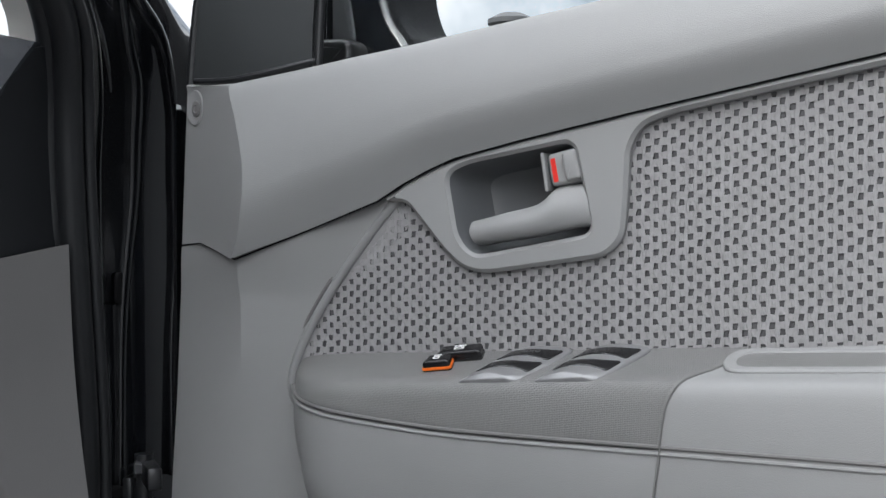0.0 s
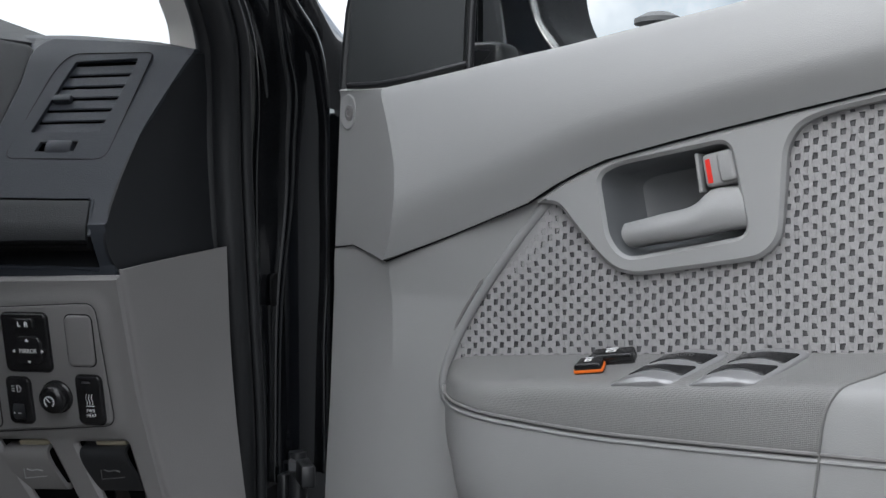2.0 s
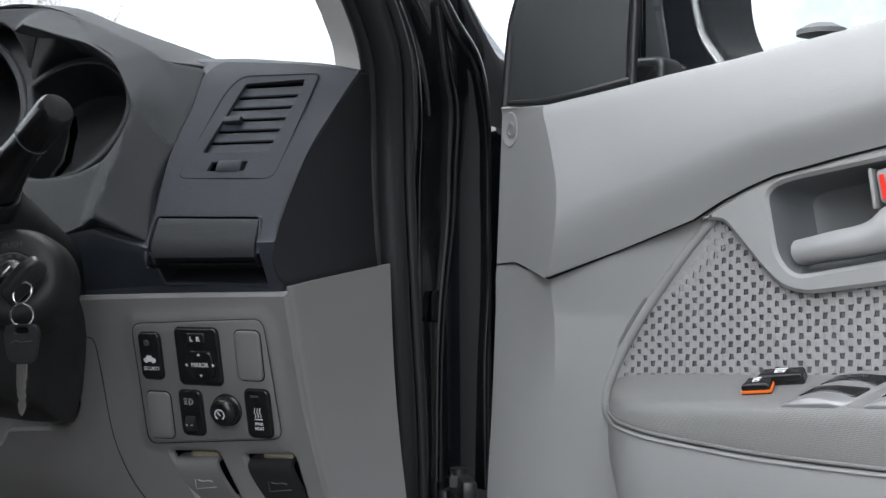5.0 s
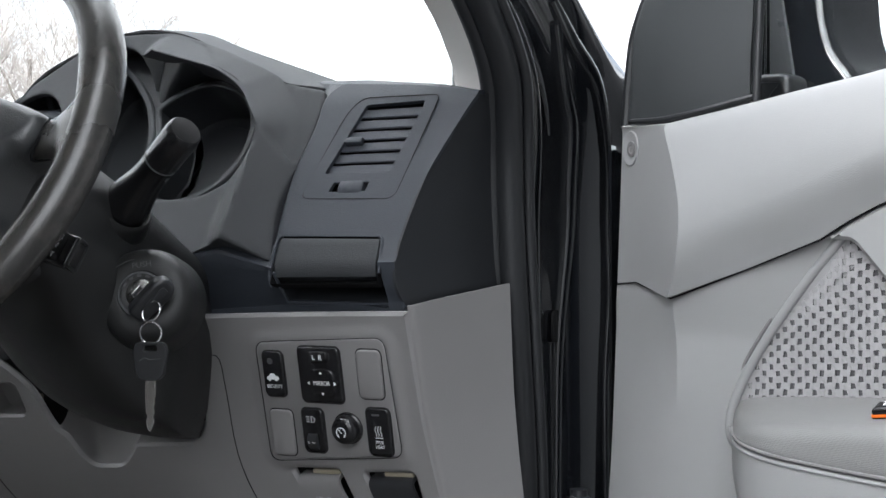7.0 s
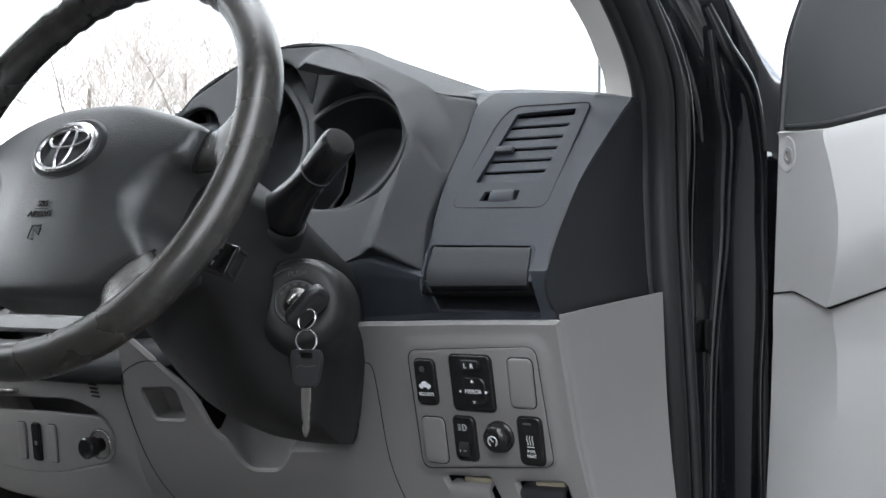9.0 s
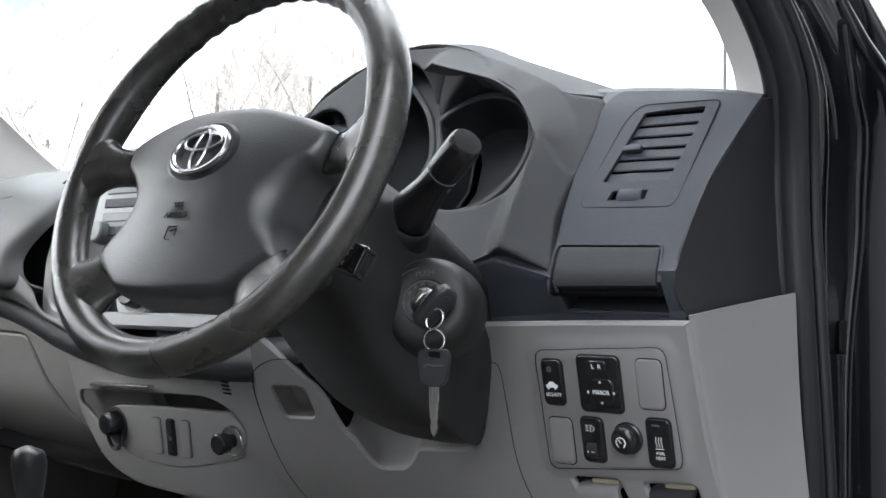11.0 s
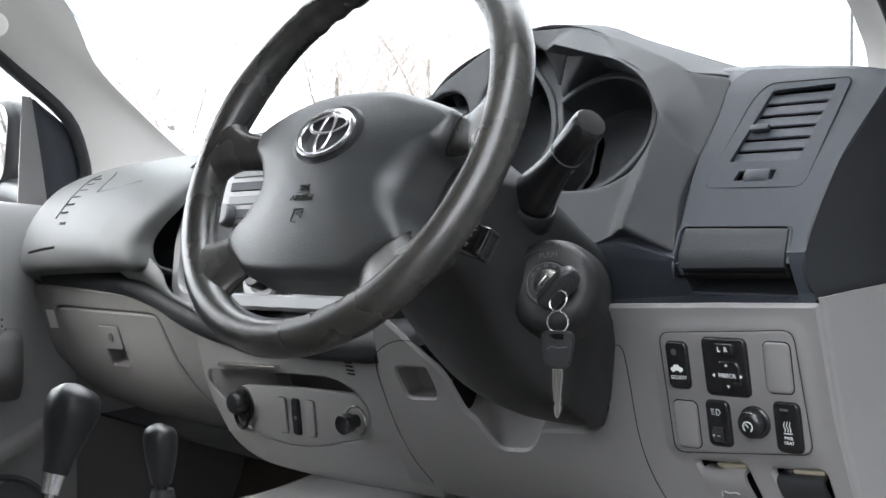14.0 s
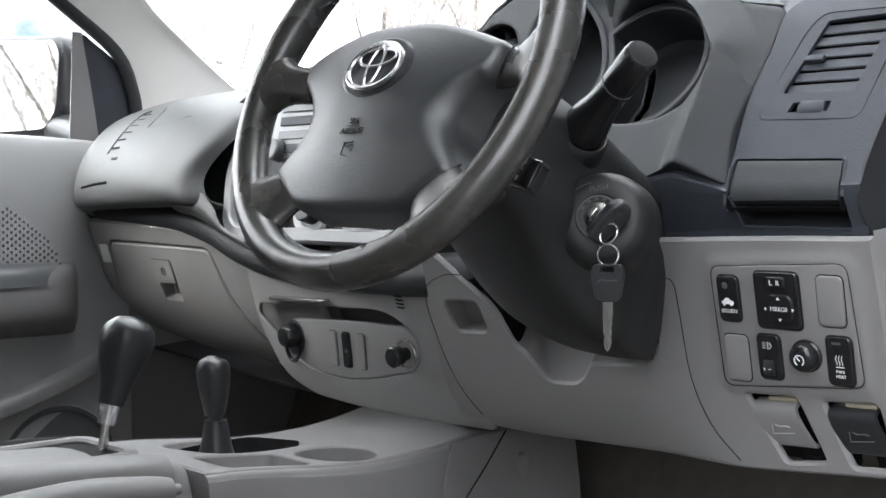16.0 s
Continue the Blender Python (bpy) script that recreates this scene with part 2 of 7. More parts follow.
def rrect(w, h, r, n=5, skew=0.0, cx=0.0, cy=0.0):
    out = []
    for sx, sy, a0 in ((1, 1, 0), (-1, 1, 90), (-1, -1, 180), (1, -1, 270)):
        for i in range(n + 1):
            a = radians(a0 + 90 * i / n)
            x, y = sx * (w / 2 - r) + r * math.cos(a), sy * (h / 2 - r) + r * math.sin(a)
            out.append((cx + x + skew * y, cy + y))
    return out


def rpoly(pts, r, n=5):
    """A polygon with rounded corners; r may be one radius or one per corner."""
    out, k = [], len(pts)
    for i in range(k):
        p, a, b = V(pts[i]).to_2d(), V(pts[i - 1]).to_2d(), V(pts[(i + 1) % k]).to_2d()
        rad = r[i] if isinstance(r, (list, tuple)) else r
        da, db = (a - p), (b - p)
        cut = min(rad, da.length * 0.48, db.length * 0.48)
        if cut < 1e-6:
            out.append((p.x, p.y))
            continue
        s, e = p + da.normalized() * cut, p + db.normalized() * cut
        for j in range(n + 1):
            t = j / n
            q = s * (1 - t) ** 2 + p * 2 * t * (1 - t) + e * t * t
            out.append((q.x, q.y))
    return out


def area2(o):
    return sum(o[i - 1][0] * o[i][1] - o[i][0] * o[i - 1][1] for i in range(len(o))) / 2


def inset(o, d):
    """The outline moved inwards by d."""
    sgn = 1 if area2(o) > 0 else -1
    out, k = [], len(o)
    for i in range(k):
        p, a, b = V(o[i]), V(o[i - 1]), V(o[(i + 1) % k])
        e1, e2 = (p - a), (b - p)
        if e1.length < 1e-9 or e2.length < 1e-9:
            out.append(tuple(p))
            continue
        n1, n2 = V((-e1.y, e1.x)).normalized() * sgn, V((-e2.y, e2.x)).normalized() * sgn
        nn = (n1 + n2)
        nn = nn / max(0.6, nn.length_squared / 2) if nn.length > 1e-6 else n1
        out.append((p.x + nn.x * d, p.y + nn.y * d))
    return out


def plate(outline, m=None, depth=0.004, bevel=0.001, seg=3, z0=0.0, dome=0.0, rings=4, bm=None):
    """A solid from an outline, its front edge rounded, its front domed if wanted. Front looks along local z."""
    bm = bm or bmesh.new()
    m = m or Matrix.Identity(4)
    rows = [(outline, z0), (outline, z0 + depth - bevel)]
    for i in range(1, seg + 1):
        a = radians(90 * i / seg)
        rows.append((inset(outline, bevel * (1 - math.cos(a))), z0 + depth - bevel + bevel * math.sin(a)))
    if dome:
        last = rows[-1][0]
        c = V((sum(p[0] for p in last) / len(last), sum(p[1] for p in last) / len(last)))
        for i in range(1, rings):
            f = 1 - i / rings
            rows.append(([tuple(c + (V(p) - c) * f) for p in last], z0 + depth + dome * (1 - f * f)))
    loops = [[bm.verts.new(m @ V((*p, z))) for p in o] for o, z in rows]
    for a, b in zip(loops, loops[1:]):
        for i in range(len(a)):
            bm.faces.new((a[i - 1], a[i], b[i], b[i - 1]))
    bm.faces.new(loops[0][::-1])
    bm.faces.new(loops[-1])
    return bm


def plate_holes(outline, holes, m=None, depth=0.004, z0=0.0, lip=0.0, bm=None):
    """A flat plate with openings through it. lip: how far the edges of the openings are rounded."""
    bm = bm or bmesh.new()
    m = m or Matrix.Identity(4)
    top = []
    for k, o in enumerate([outline, *holes]):
        f = inset(o, lip) if k == 0 else inset(o, -lip)
        a = [bm.verts.new(m @ V((*p, z0 + depth))) for p in f]
        b = [bm.verts.new(m @ V((*p, z0 + depth - lip))) for p in o]
        c = [bm.verts.new(m @ V((*p, z0))) for p in o]
        for i in range(len(o)):
            bm.faces.new((a[i - 1], a[i], b[i], b[i - 1]))
            bm.faces.new((b[i - 1], b[i], c[i], c[i - 1]))
            top.append(bm.edges.get((a[i - 1], a[i])))
    bmesh.ops.triangle_fill(bm, use_beauty=True, use_dissolve=False, edges=top)
    return bm


def line_dist(pts, chain):
    """How far each point of an array lies from a chain of straight pieces."""
    best = np.full(len(pts), 1e9)
    for a, b in zip(chain, chain[1:]):
        a, d = np.array(a, float), np.array(b, float) - np.array(a, float)
        t = np.clip(((pts - a) @ d) / max(1e-12, d @ d), 0, 1)
        best = np.minimum(best, np.linalg.norm(pts - (a + t[:, None] * d), axis=1))
    return best


def smooth(a, b, x):
    t = np.clip((x - a) / (b - a), 0, 1)
    return t * t * (3 - 2 * t)


def relief(outline, holes, m, height, step=0.004, depth=0.006, z0=-0.006, lip=0.0018):
    """A plate with openings whose front swells and sinks by height(points)."""
    bm = bmesh.new()
    pts, edges = [], []
    loops = [inset(outline, lip)] + [inset(h, -lip) for h in holes]
    for o in loops:
        k = len(pts)
        pts += [V(p) for p in o]
        edges += [(k + i - 1 if i else k + len(o) - 1, k + i) for i in range(len(o))]
    ring = np.array([tuple(p) for p in pts])
    xs = np.arange(ring[:, 0].min() + step / 2, ring[:, 0].max(), step)
    ys = np.arange(ring[:, 1].min() + step / 2, ring[:, 1].max(), step)
    grid = np.array([(x, y) for x in xs for y in ys])
    near = np.min([line_dist(grid, [*o, o[0]]) for o in loops], axis=0)
    for p in grid[near > step * 0.35]:
        if inside(p, loops[0]) and not any(inside(p, h) for h in loops[1:]):
            pts.append(V(p))
    out, _, tris, origin, _, _ = delaunay_2d_cdt(pts, edges, [], 0, 1e-7)
    flat = np.array([tuple(p) for p in out])
    lift = height(flat)
    vs = [bm.verts.new((p[0], p[1], z0 + depth + d)) for p, d in zip(flat, lift)]
    for t in tris:
        c = sum((out[i] for i in t), V((0, 0))) / len(t)
        if inside(c, loops[0]) and not any(inside(c, h) for h in loops[1:]):
            bm.faces.new([vs[i] for i in t])
    where = {j: i for i, js in enumerate(origin) for j in js}
    k = 0
    for f, o in zip(loops, [outline, *holes]):
        top = [vs[where[k + i]] for i in range(len(f))]
        k += len(f)
        side = height(np.array(o, float))
        mid = [bm.verts.new((p[0], p[1], z0 + depth - lip + d)) for p, d in zip(o, side)]
        low = [bm.verts.new((p[0], p[1], z0 + min(0.0, d))) for p, d in zip(o, side)]
        for i in range(len(o)):
            for a, b in ((top, mid), (mid, low)):
                if len({a[i - 1], a[i], b[i], b[i - 1]}) == 4:
                    bm.faces.new((a[i - 1], a[i], b[i], b[i - 1]))
    bm.transform(m)
    return bm


def well(outline, m, depth, taper=0.004, z0=0.0):
    """A pan with rounded foot below an opening."""
    rows = [(outline, 0.0), (inset(outline, taper * 0.5), -depth * 0.75), (inset(outline, taper), -depth * 0.95), (inset(outline, taper * 2), -depth)]
    c = (sum(p[0] for p in outline) / len(outline), sum(p[1] for p in outline) / len(outline))
    rows.append(([c] * len(outline), -depth))
    bm = bmesh.new()
    loops = [[bm.verts.new(m @ V((*p, z0 + z))) for p in o] for o, z in rows[:-1]]
    for a, b in zip(loops, loops[1:]):
        for i in range(len(a)):
            bm.faces.new((a[i - 1], a[i], b[i], b[i - 1]))
    mid = bm.verts.new(m @ V((*c, z0 - depth)))
    for i in range(len(loops[-1])):
        bm.faces.new((loops[-1][i - 1], loops[-1][i], mid))
    return bm


def cut_hole(bm, m, poly, deep=0.02):
    """Opens a convex polygon, drawn in the frame m, through a sheet."""
    for i in range(len(poly)):
        a, b = V((*poly[i - 1], 0)), V((*poly[i], 0))
        no = V((b.y - a.y, a.x - b.x, 0))
        bmesh.ops.bisect_plane(bm, geom=bm.verts[:] + bm.edges[:] + bm.faces[:], dist=1e-6, plane_co=m @ a, plane_no=m.to_3x3() @ no)
    inv = m.inverted()
    gone = []
    for f in bm.faces:
        c = inv @ f.calc_center_median()
        if abs(c.z) < deep and inside((c.x, c.y), poly):
            gone.append(f)
    bmesh.ops.delete(bm, geom=gone, context="FACES")


def inside(p, poly):
    hit, (x, y) = False, p
    for i in range(len(poly)):
        (x0, y0), (x1, y1) = poly[i - 1], poly[i]
        if (y0 > y) != (y1 > y) and x < (x1 - x0) * (y - y0) / (y1 - y0) + x0:
            hit = not hit
    return hit


def revolve(profile, m=None, seg=32, bm=None, sx=1.0, sy=1.0):
    """Profile points (radius, height) turned about local z."""
    bm = bm or bmesh.new()
    m = m or Matrix.Identity(4)
    loops = []
    for r, z in profile:
        if r < 1e-6:
            loops.append([bm.verts.new(m @ V((0, 0, z)))])
        else:
            loops.append([bm.verts.new(m @ V((sx * r * math.cos(2 * math.pi * i / seg), sy * r * math.sin(2 * math.pi * i / seg), z))) for i in range(seg)])
    for a, b in zip(loops, loops[1:]):
        if len(a) == 1 and len(b) == 1:
            continue
        for i in range(seg):
            if len(a) == 1:
                bm.faces.new((a[0], b[i], b[i - 1]))
            elif len(b) == 1:
                bm.faces.new((a[i - 1], a[i], b[0]))
            else:
                bm.faces.new((a[i - 1], a[i], b[i], b[i - 1]))
    return bm


def tube(path, radii, seg=12, closed=False, n=1, bm=None, flat=1.0, up=None):
    """A round bar along a path; radii: one, or one per given point."""
    bm = bm or bmesh.new()
    rad = list(radii) if isinstance(radii, (list, tuple)) else [radii] * len(path)
    if n > 1:
        r3 = spline([(r, 0, 0) for r in rad], n, closed)
        rad = [p.x for p in r3]
        path = spline(path, n, closed)
    path = [V(p) for p in path]
    k = len(path)
    loops, side = [], V(up) if up else None
    for i, p in enumerate(path):
        a = path[i - 1] if (i or closed) else p
        b = path[(i + 1) % k] if (i + 1 < k or closed) else p
        t = (b - a).normalized()
        if side is None:
            side = t.orthogonal().normalized()
        side = (side - t * side.dot(t)).normalized()
        other = t.cross(side)
        loops.append([bm.verts.new(p + rad[i] * (math.cos(2 * math.pi * j / seg) * side + flat * math.sin(2 * math.pi * j / seg) * other)) for j in range(seg)])
    pairs = list(zip(loops, loops[1:])) + ([(loops[-1], loops[0])] if closed else [])
    for a, b in pairs:
        for j in range(seg):
            bm.faces.new((a[j - 1], a[j], b[j], b[j - 1]))
    if not closed:
        bm.faces.new(loops[0][::-1])
        bm.faces.new(loops[-1])
    return bm


def block(m, sx, sy, sz, bevel=0.002, seg=2, bm=None):
    """A box with rounded edges, centred in its frame."""
    one = bmesh.new()
    bmesh.ops.create_cube(one, size=1.0, matrix=Matrix.Diagonal((sx, sy, sz, 1)))
    if bevel:
        bmesh.ops.bevel(one, geom=one.edges[:], offset=bevel, segments=seg, profile=0.5, affect="EDGES")
    one.transform(m)
    if bm is None:
        return one
    tmp = bpy.data.meshes.new("tmp")
    one.to_mesh(tmp)
    one.free()
    bm.from_mesh(tmp)
    bpy.data.meshes.remove(tmp)
    return bm


def lettering(name, text, size, m, mat, parent, depth=0.0002, label="", wide=1.0):
    c = bpy.data.curves.new(name, "FONT")
    c.body, c.size, c.extrude, c.align_x, c.align_y = text, size, depth, "CENTER", "CENTER"
    tmp = bpy.data.objects.new(name, c)
    scene.collection.objects.link(tmp)
    bpy.context.view_layer.update()
    me = bpy.data.meshes.new_from_object(tmp.evaluated_get(bpy.context.evaluated_depsgraph_get()))
    bpy.data.objects.remove(tmp)
    bpy.data.curves.remove(c)
    me.transform(m @ Matrix.Diagonal((wide, 1, 1, 1)))
    me.materials.clear()
    me.materials.append(mat)
    return part(name, me, mat, parent, label)


# ---- ground, far trees and lamp posts ----
bm = bmesh.new()
for x0, x1, y0, y1 in ((-1500, 1500, -1500, 1500),):
    bm.faces.new([bm.verts.new(p) for p in ((x0, y0, 0), (x1, y0, 0), (x1, y1, 0), (x0, y1, 0))])
setting("ground", bm, ASPHALT, "dark grey worn asphalt of a car park", "ground")

# unseen wall, added to keep sky light off the car's right side
setting("wall_shade_east", block(pose(2.40, 2.25, 2.6), 0.3, 5.5, 5.2, 0.02), WALL, "unseen dark wall added beside the car to shade it", "wall")


def bare_tree(seed, height):
    """A leafless tree: a tapered trunk with limbs, and a crown of fine twigs."""
    rnd = random.Random(seed)
    trunk, twigs = bmesh.new(), bmesh.new()

    def grow(p, d, length, r, level):
        pts, rad = [p.copy()], [r]
        steps = 4 if level < 2 else 3
        for i in range(steps):
            d = (d + V((rnd.uniform(-1, 1), rnd.uniform(-1, 1), rnd.uniform(-0.3, 0.6))) * (0.10 + 0.06 * level)).normalized()
            p = p + d * length / steps
            pts.append(p.copy())
            rad.append(max(0.0066, r * (1 - 0.62 * (i + 1) / steps)))
        tube(pts, rad, seg=7 if level < 2 else 3, bm=trunk if level < 2 else twigs)
        if level >= 4:
            return
        for k in range((11, 7, 6, 5)[level]):
            f = rnd.uniform(0.32, 1.0)
            q = pts[0].lerp(pts[-1], f) if level else pts[min(steps, int(f * steps))].lerp(pts[max(0, min(steps, int(f * steps)) - 1)], rnd.random())
            a = rnd.uniform(0, 2 * math.pi)
            out = (d * rnd.uniform(0.75, 1.3) + V((math.cos(a), math.sin(a), rnd.uniform(0, 0.5))) * rnd.uniform(0.5, 0.9)).normalized()
            grow(q, out, length * rnd.uniform(0.42, 0.62), max(0.0066, r * (1 - 0.6 * f) * 0.5), level + 1)

    grow(V((0, 0, 0)), V((0, 0, 1)), height * 0.72, height * 0.016, 0)
    return trunk, twigs


tree_meshes = []
for seed in (3, 11, 23):
    a, b = bare_tree(seed, 9.0)
    tree_meshes.append((finish(a, "trunk", BARK), finish(b, "crown", TWIG)))


def stand_tree(k, azimuth, dist, scale, turn):
    """azimuth: degrees left of the car's heading."""
    x, y = 1.23 - dist * math.sin(radians(azimuth)), dist * math.cos(radians(azimuth))
    ob = thing("bare_tree", (x, y, 0), "leafless deciduous tree with fine grey-brown twigs on open ground", "tree", "bare trees beyond the windscreen")
    m = Matrix.Translation((x, y, 0)) @ pose(0, 0, 0, 0, 0, turn) @ Matrix.Scale(scale, 4)
    part("trunk", tree_meshes[k][0], BARK, ob, m=m)
    part("crown", tree_meshes[k][1], TWIG, ob, "crown of thin bare twigs", m=m)


for k, az, dist, sc, turn in ((0, 56.2, 36, 0.85, 20), (1, 49.9, 40, 1.10, 200), (2, 45.6, 38, 1.14, 75), (0, 40.5, 55, 1.25, 160), (0, 43.2, 46, 1.15, 30), (2, 37.6, 50, 1.2, 10),
                              (2, 150, 22, 1.0, 0), (0, 158, 26, 1.05, 90), (1, 141, 25, 0.95, 220)):
    stand_tree(k, az, dist, sc, turn)


def lamp_post(azimuth, dist, height, disc):
    x, y = 1.23 - dist * math.sin(radians(azimuth)), dist * math.cos(radians(azimuth))
    ob = thing("street_lamp", (x, y, 0), "dark steel street lamp on a slim post", "street lamp", "street lamps")
    part("post", tube([(x, y, 0), (x, y, height * 0.5), (x, y, height)], [0.07, 0.055, 0.045], 10), POLE, ob)
    if disc:
        part("lamp_head", revolve([(0, 0.16), (0.2, 0.14), (0.40, 0.04), (0.40, -0.04), (0.16, -0.10), (0.1, -0.3), (0, -0.3)], Matrix.Translation((x, y, height))), POLE, ob, "round mushroom-shaped lamp head")
    else:
        part("lamp_head", block(Matrix.Translation((x + 0.3, y, height)), 0.7, 0.2, 0.1, 0.03), POLE, ob)


lamp_post(27.6, 40, 9.6, False)
lamp_post(6.55, 22, 4.72, True)

# ---- the cab shell ----
# floor, firewall and roof close the cab; unseen dark walls are added for shade
setting("floor", block(pose(0.0, 0.45, 0.53), 1.42, 2.1, 0.04, 0.005), FLOOR_CARPET, "dark worn carpet of the cab floor", "floor")
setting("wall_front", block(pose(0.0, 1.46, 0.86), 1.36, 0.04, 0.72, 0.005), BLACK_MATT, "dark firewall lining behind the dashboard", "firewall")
# windowless and unseen: added to block light from behind and beside the dashboard
setting("wall_shade_rear", block(pose(0.0, -0.70, 1.12), 1.40, 0.05, 1.2, 0.01), SHADE_WALL, "unseen dark rear wall added to shade the cab", "wall")
setting("wall_shade_low", block(pose(-0.05, 0.14, 0.88), 1.26, 0.05, 0.72, 0.01), SHADE_WALL, "unseen low wall added to shade the lower dashboard", "wall")
setting("wall_shade_left", block(pose(-0.705, -0.33, 1.14), 0.04, 0.80, 1.28, 0.01), SHADE_WALL, "unseen side wall added to block light behind the passenger door", "wall")
setting("wall_shade_right", block(pose(0.705, -0.285, 1.14), 0.04, 0.87, 1.28, 0.01), SHADE_WALL, "unseen side wall added to block light behind the door opening", "wall")
setting("ceiling", block(pose(0.0, -0.07, 1.80), 1.36, 1.48, 0.05, 0.02), HEADLINER, "pale cloth headliner under the roof", "headliner")

# windscreen, in its plane between cowl and roof
WS = frame_of((0.0, 1.0, 1.545), (1, 0, 0), (0, -0.60, 0.50))
ob = setting("window_1", plate(rpoly([(-0.66, -0.36), (0.66, -0.36), (0.56, 0.33), (-0.56, 0.33)], 0.06), WS, 0.004, 0.001), GLASS, "clear laminated windscreen", "windscreen")
ob.visible_shadow = False

# right pillar: pale inner trim, rubber seal, black painted hinge pillar
part_rows = [[(0.660, 1.112, 1.295), (0.660, 1.107, 1.329), (0.660, 1.093, 1.357), (0.658, 1.038, 1.407), (0.63, 0.92, 1.50), (0.59, 0.76, 1.60), (0.54, 0.53, 1.745)],
             [(0.692, 1.105, 1.292), (0.692, 1.100, 1.322), (0.690, 1.080, 1.356), (0.686, 1.022, 1.407), (0.66, 0.90, 1.50), (0.62, 0.74, 1.60), (0.57, 0.51, 1.745)],
             [(0.724, 1.065, 1.290), (0.726, 1.062, 1.315), (0.728, 1.045, 1.350), (0.724, 0.985, 1.402), (0.70, 0.86, 1.495), (0.66, 0.70, 1.595), (0.61, 0.47, 1.74)]]
setting("pillar_trim_right", loft(part_rows, 6, 4, 0.006), BEIGE, "pale grey moulded trim of the windscreen pillar", "pillar trim")

SEAL = [(0.722, 1.125, 0.60), (0.724, 1.122, 0.80), (0.727, 1.118, 0.95), (0.728, 1.098, 1.10), (0.729, 1.084, 1.20),
        (0.734, 1.070, 1.27), (0.744, 1.040, 1.33), (0.743, 0.985, 1.39), (0.733, 0.915, 1.45), (0.711, 0.80, 1.53), (0.681, 0.66, 1.62), (0.651, 0.45, 1.73)]
seal = thing("door_seal", (0.724, 1.12, 0.60), "black rubber weatherstrip along the door opening", "weatherstrip")
part("seal_bulb", tube(SEAL, 0.0135, 14, n=5, up=(0, -1, 0)), RUBBER, seal)
part("seal_lip", tube([(p[0] - 0.014, p[1] - 0.006, p[2]) for p in SEAL], 0.009, 10, n=5, up=(0, -1, 0)), RUBBER, seal)
part("seal_edge", tube([(p[0] + 0.012, p[1] + 0.016, p[2]) for p in SEAL], 0.006, 10, n=5, up=(0, -1, 0)), RUBBER, seal)

# the hinge pillar in plan, at several heights: from the seal forwards and outwards to the wing
def pillar_row(z, back, out, slim=0.0):
    """slim: how far the outer flange draws in towards the roof."""
    base = [(0.712, 1.13), (0.726, 1.150), (0.716, 1.175), (0.716, 1.215), (0.735, 1.235)]
    wide = [(0.752, 1.30), (0.775, 1.335), (0.80, 1.345), (0.815, 1.40), (0.83, 1.52)]
    tight = [(0.750, 1.272), (0.745, 1.30), (0.735, 1.335), (0.72, 1.39), (0.70, 1.48)]
    tail = [(a[0] + (b[0] - a[0]) * slim, a[1] + (b[1] - a[1]) * slim) for a, b in zip(wide, tight)]
    return [(x + out, y + back, z) for x, y in base + tail]


rows_p = [pillar_row(0.50, 0.03, 0), pillar_row(0.8, 0.015, 0), pillar_row(0.95, 0.008, 0.004), pillar_row(1.10, -0.008, 0.008), pillar_row(1.2, -0.020, 0.012),
          pillar_row(1.28, -0.042, 0.024, 0.15), pillar_row(1.34, -0.082, 0.034, 0.7), pillar_row(1.40, -0.138, 0.028, 1), pillar_row(1.48, -0.242, 0.010, 1), pillar_row(1.60, -0.42, -0.022, 1), pillar_row(1.74, -0.64, -0.07, 1)]
pillar = thing("hinge_pillar", (0.75, 1.25, 0.5), "glossy black painted hinge pillar of the car body", "car body")
part("pillar_panel", loft(rows_p, 5, 5, 0.004), PAINT, pillar)
# pressed beads of the sheet metal, that catch the sky
part("pillar_bead", tube([(0.763, 1.112, 1.382), (0.755, 1.151, 1.326), (0.751, 1.176, 1.292), (0.741, 1.195, 1.237), (0.735, 1.206, 1.183), (0.724, 1.208, 1.075), (0.719, 1.215, 0.95), (0.716, 1.22, 0.80)], [0.006, 0.008, 0.009, 0.009, 0.008, 0.007, 0.006, 0.006], 10, n=4), PAINT, pillar)
part("pillar_bead", tube([(0.764, 1.101, 1.401), (0.770, 1.135, 1.367), (0.776, 1.181, 1.332), (0.768, 1.232, 1.269), (0.759, 1.258, 1.192), (0.757, 1.267, 1.121), (0.752, 1.268, 1.033), (0.75, 1.275, 0.90)], [0.006, 0.008, 0.008, 0.006, 0.005, 0.005, 0.005, 0.005], 10, n=4), PAINT, pillar)
part("pillar_flange", tube([(0.765, 1.120, 1.397), (0.762, 1.160, 1.374), (0.760, 1.200, 1.355), (0.760, 1.235, 1.338), (0.761, 1.255, 1.321), (0.761, 1.265, 1.303), (0.758, 1.270, 1.289)], [0.007, 0.008, 0.008, 0.007, 0.006, 0.005, 0.004], 10, n=4), PAINT, pillar)
part("pillar_flange", tube([(0.754, 1.040, 1.383), (0.752, 1.075, 1.356), (0.749, 1.105, 1.329), (0.747, 1.125, 1.303), (0.746, 1.135, 1.280)], [0.004, 0.004, 0.004, 0.003, 0.002], 8, n=4), PAINT, pillar)
HP = frame_of((0.724, 1.20, 1.095), (0.0, 1, 0), (0, 0, 1))
part("plug", plate(rrect(0.018, 0.032, 0.006), HP, 0.003, 0.001), BLACK_MATT, pillar, "black rubber plug in the pillar")
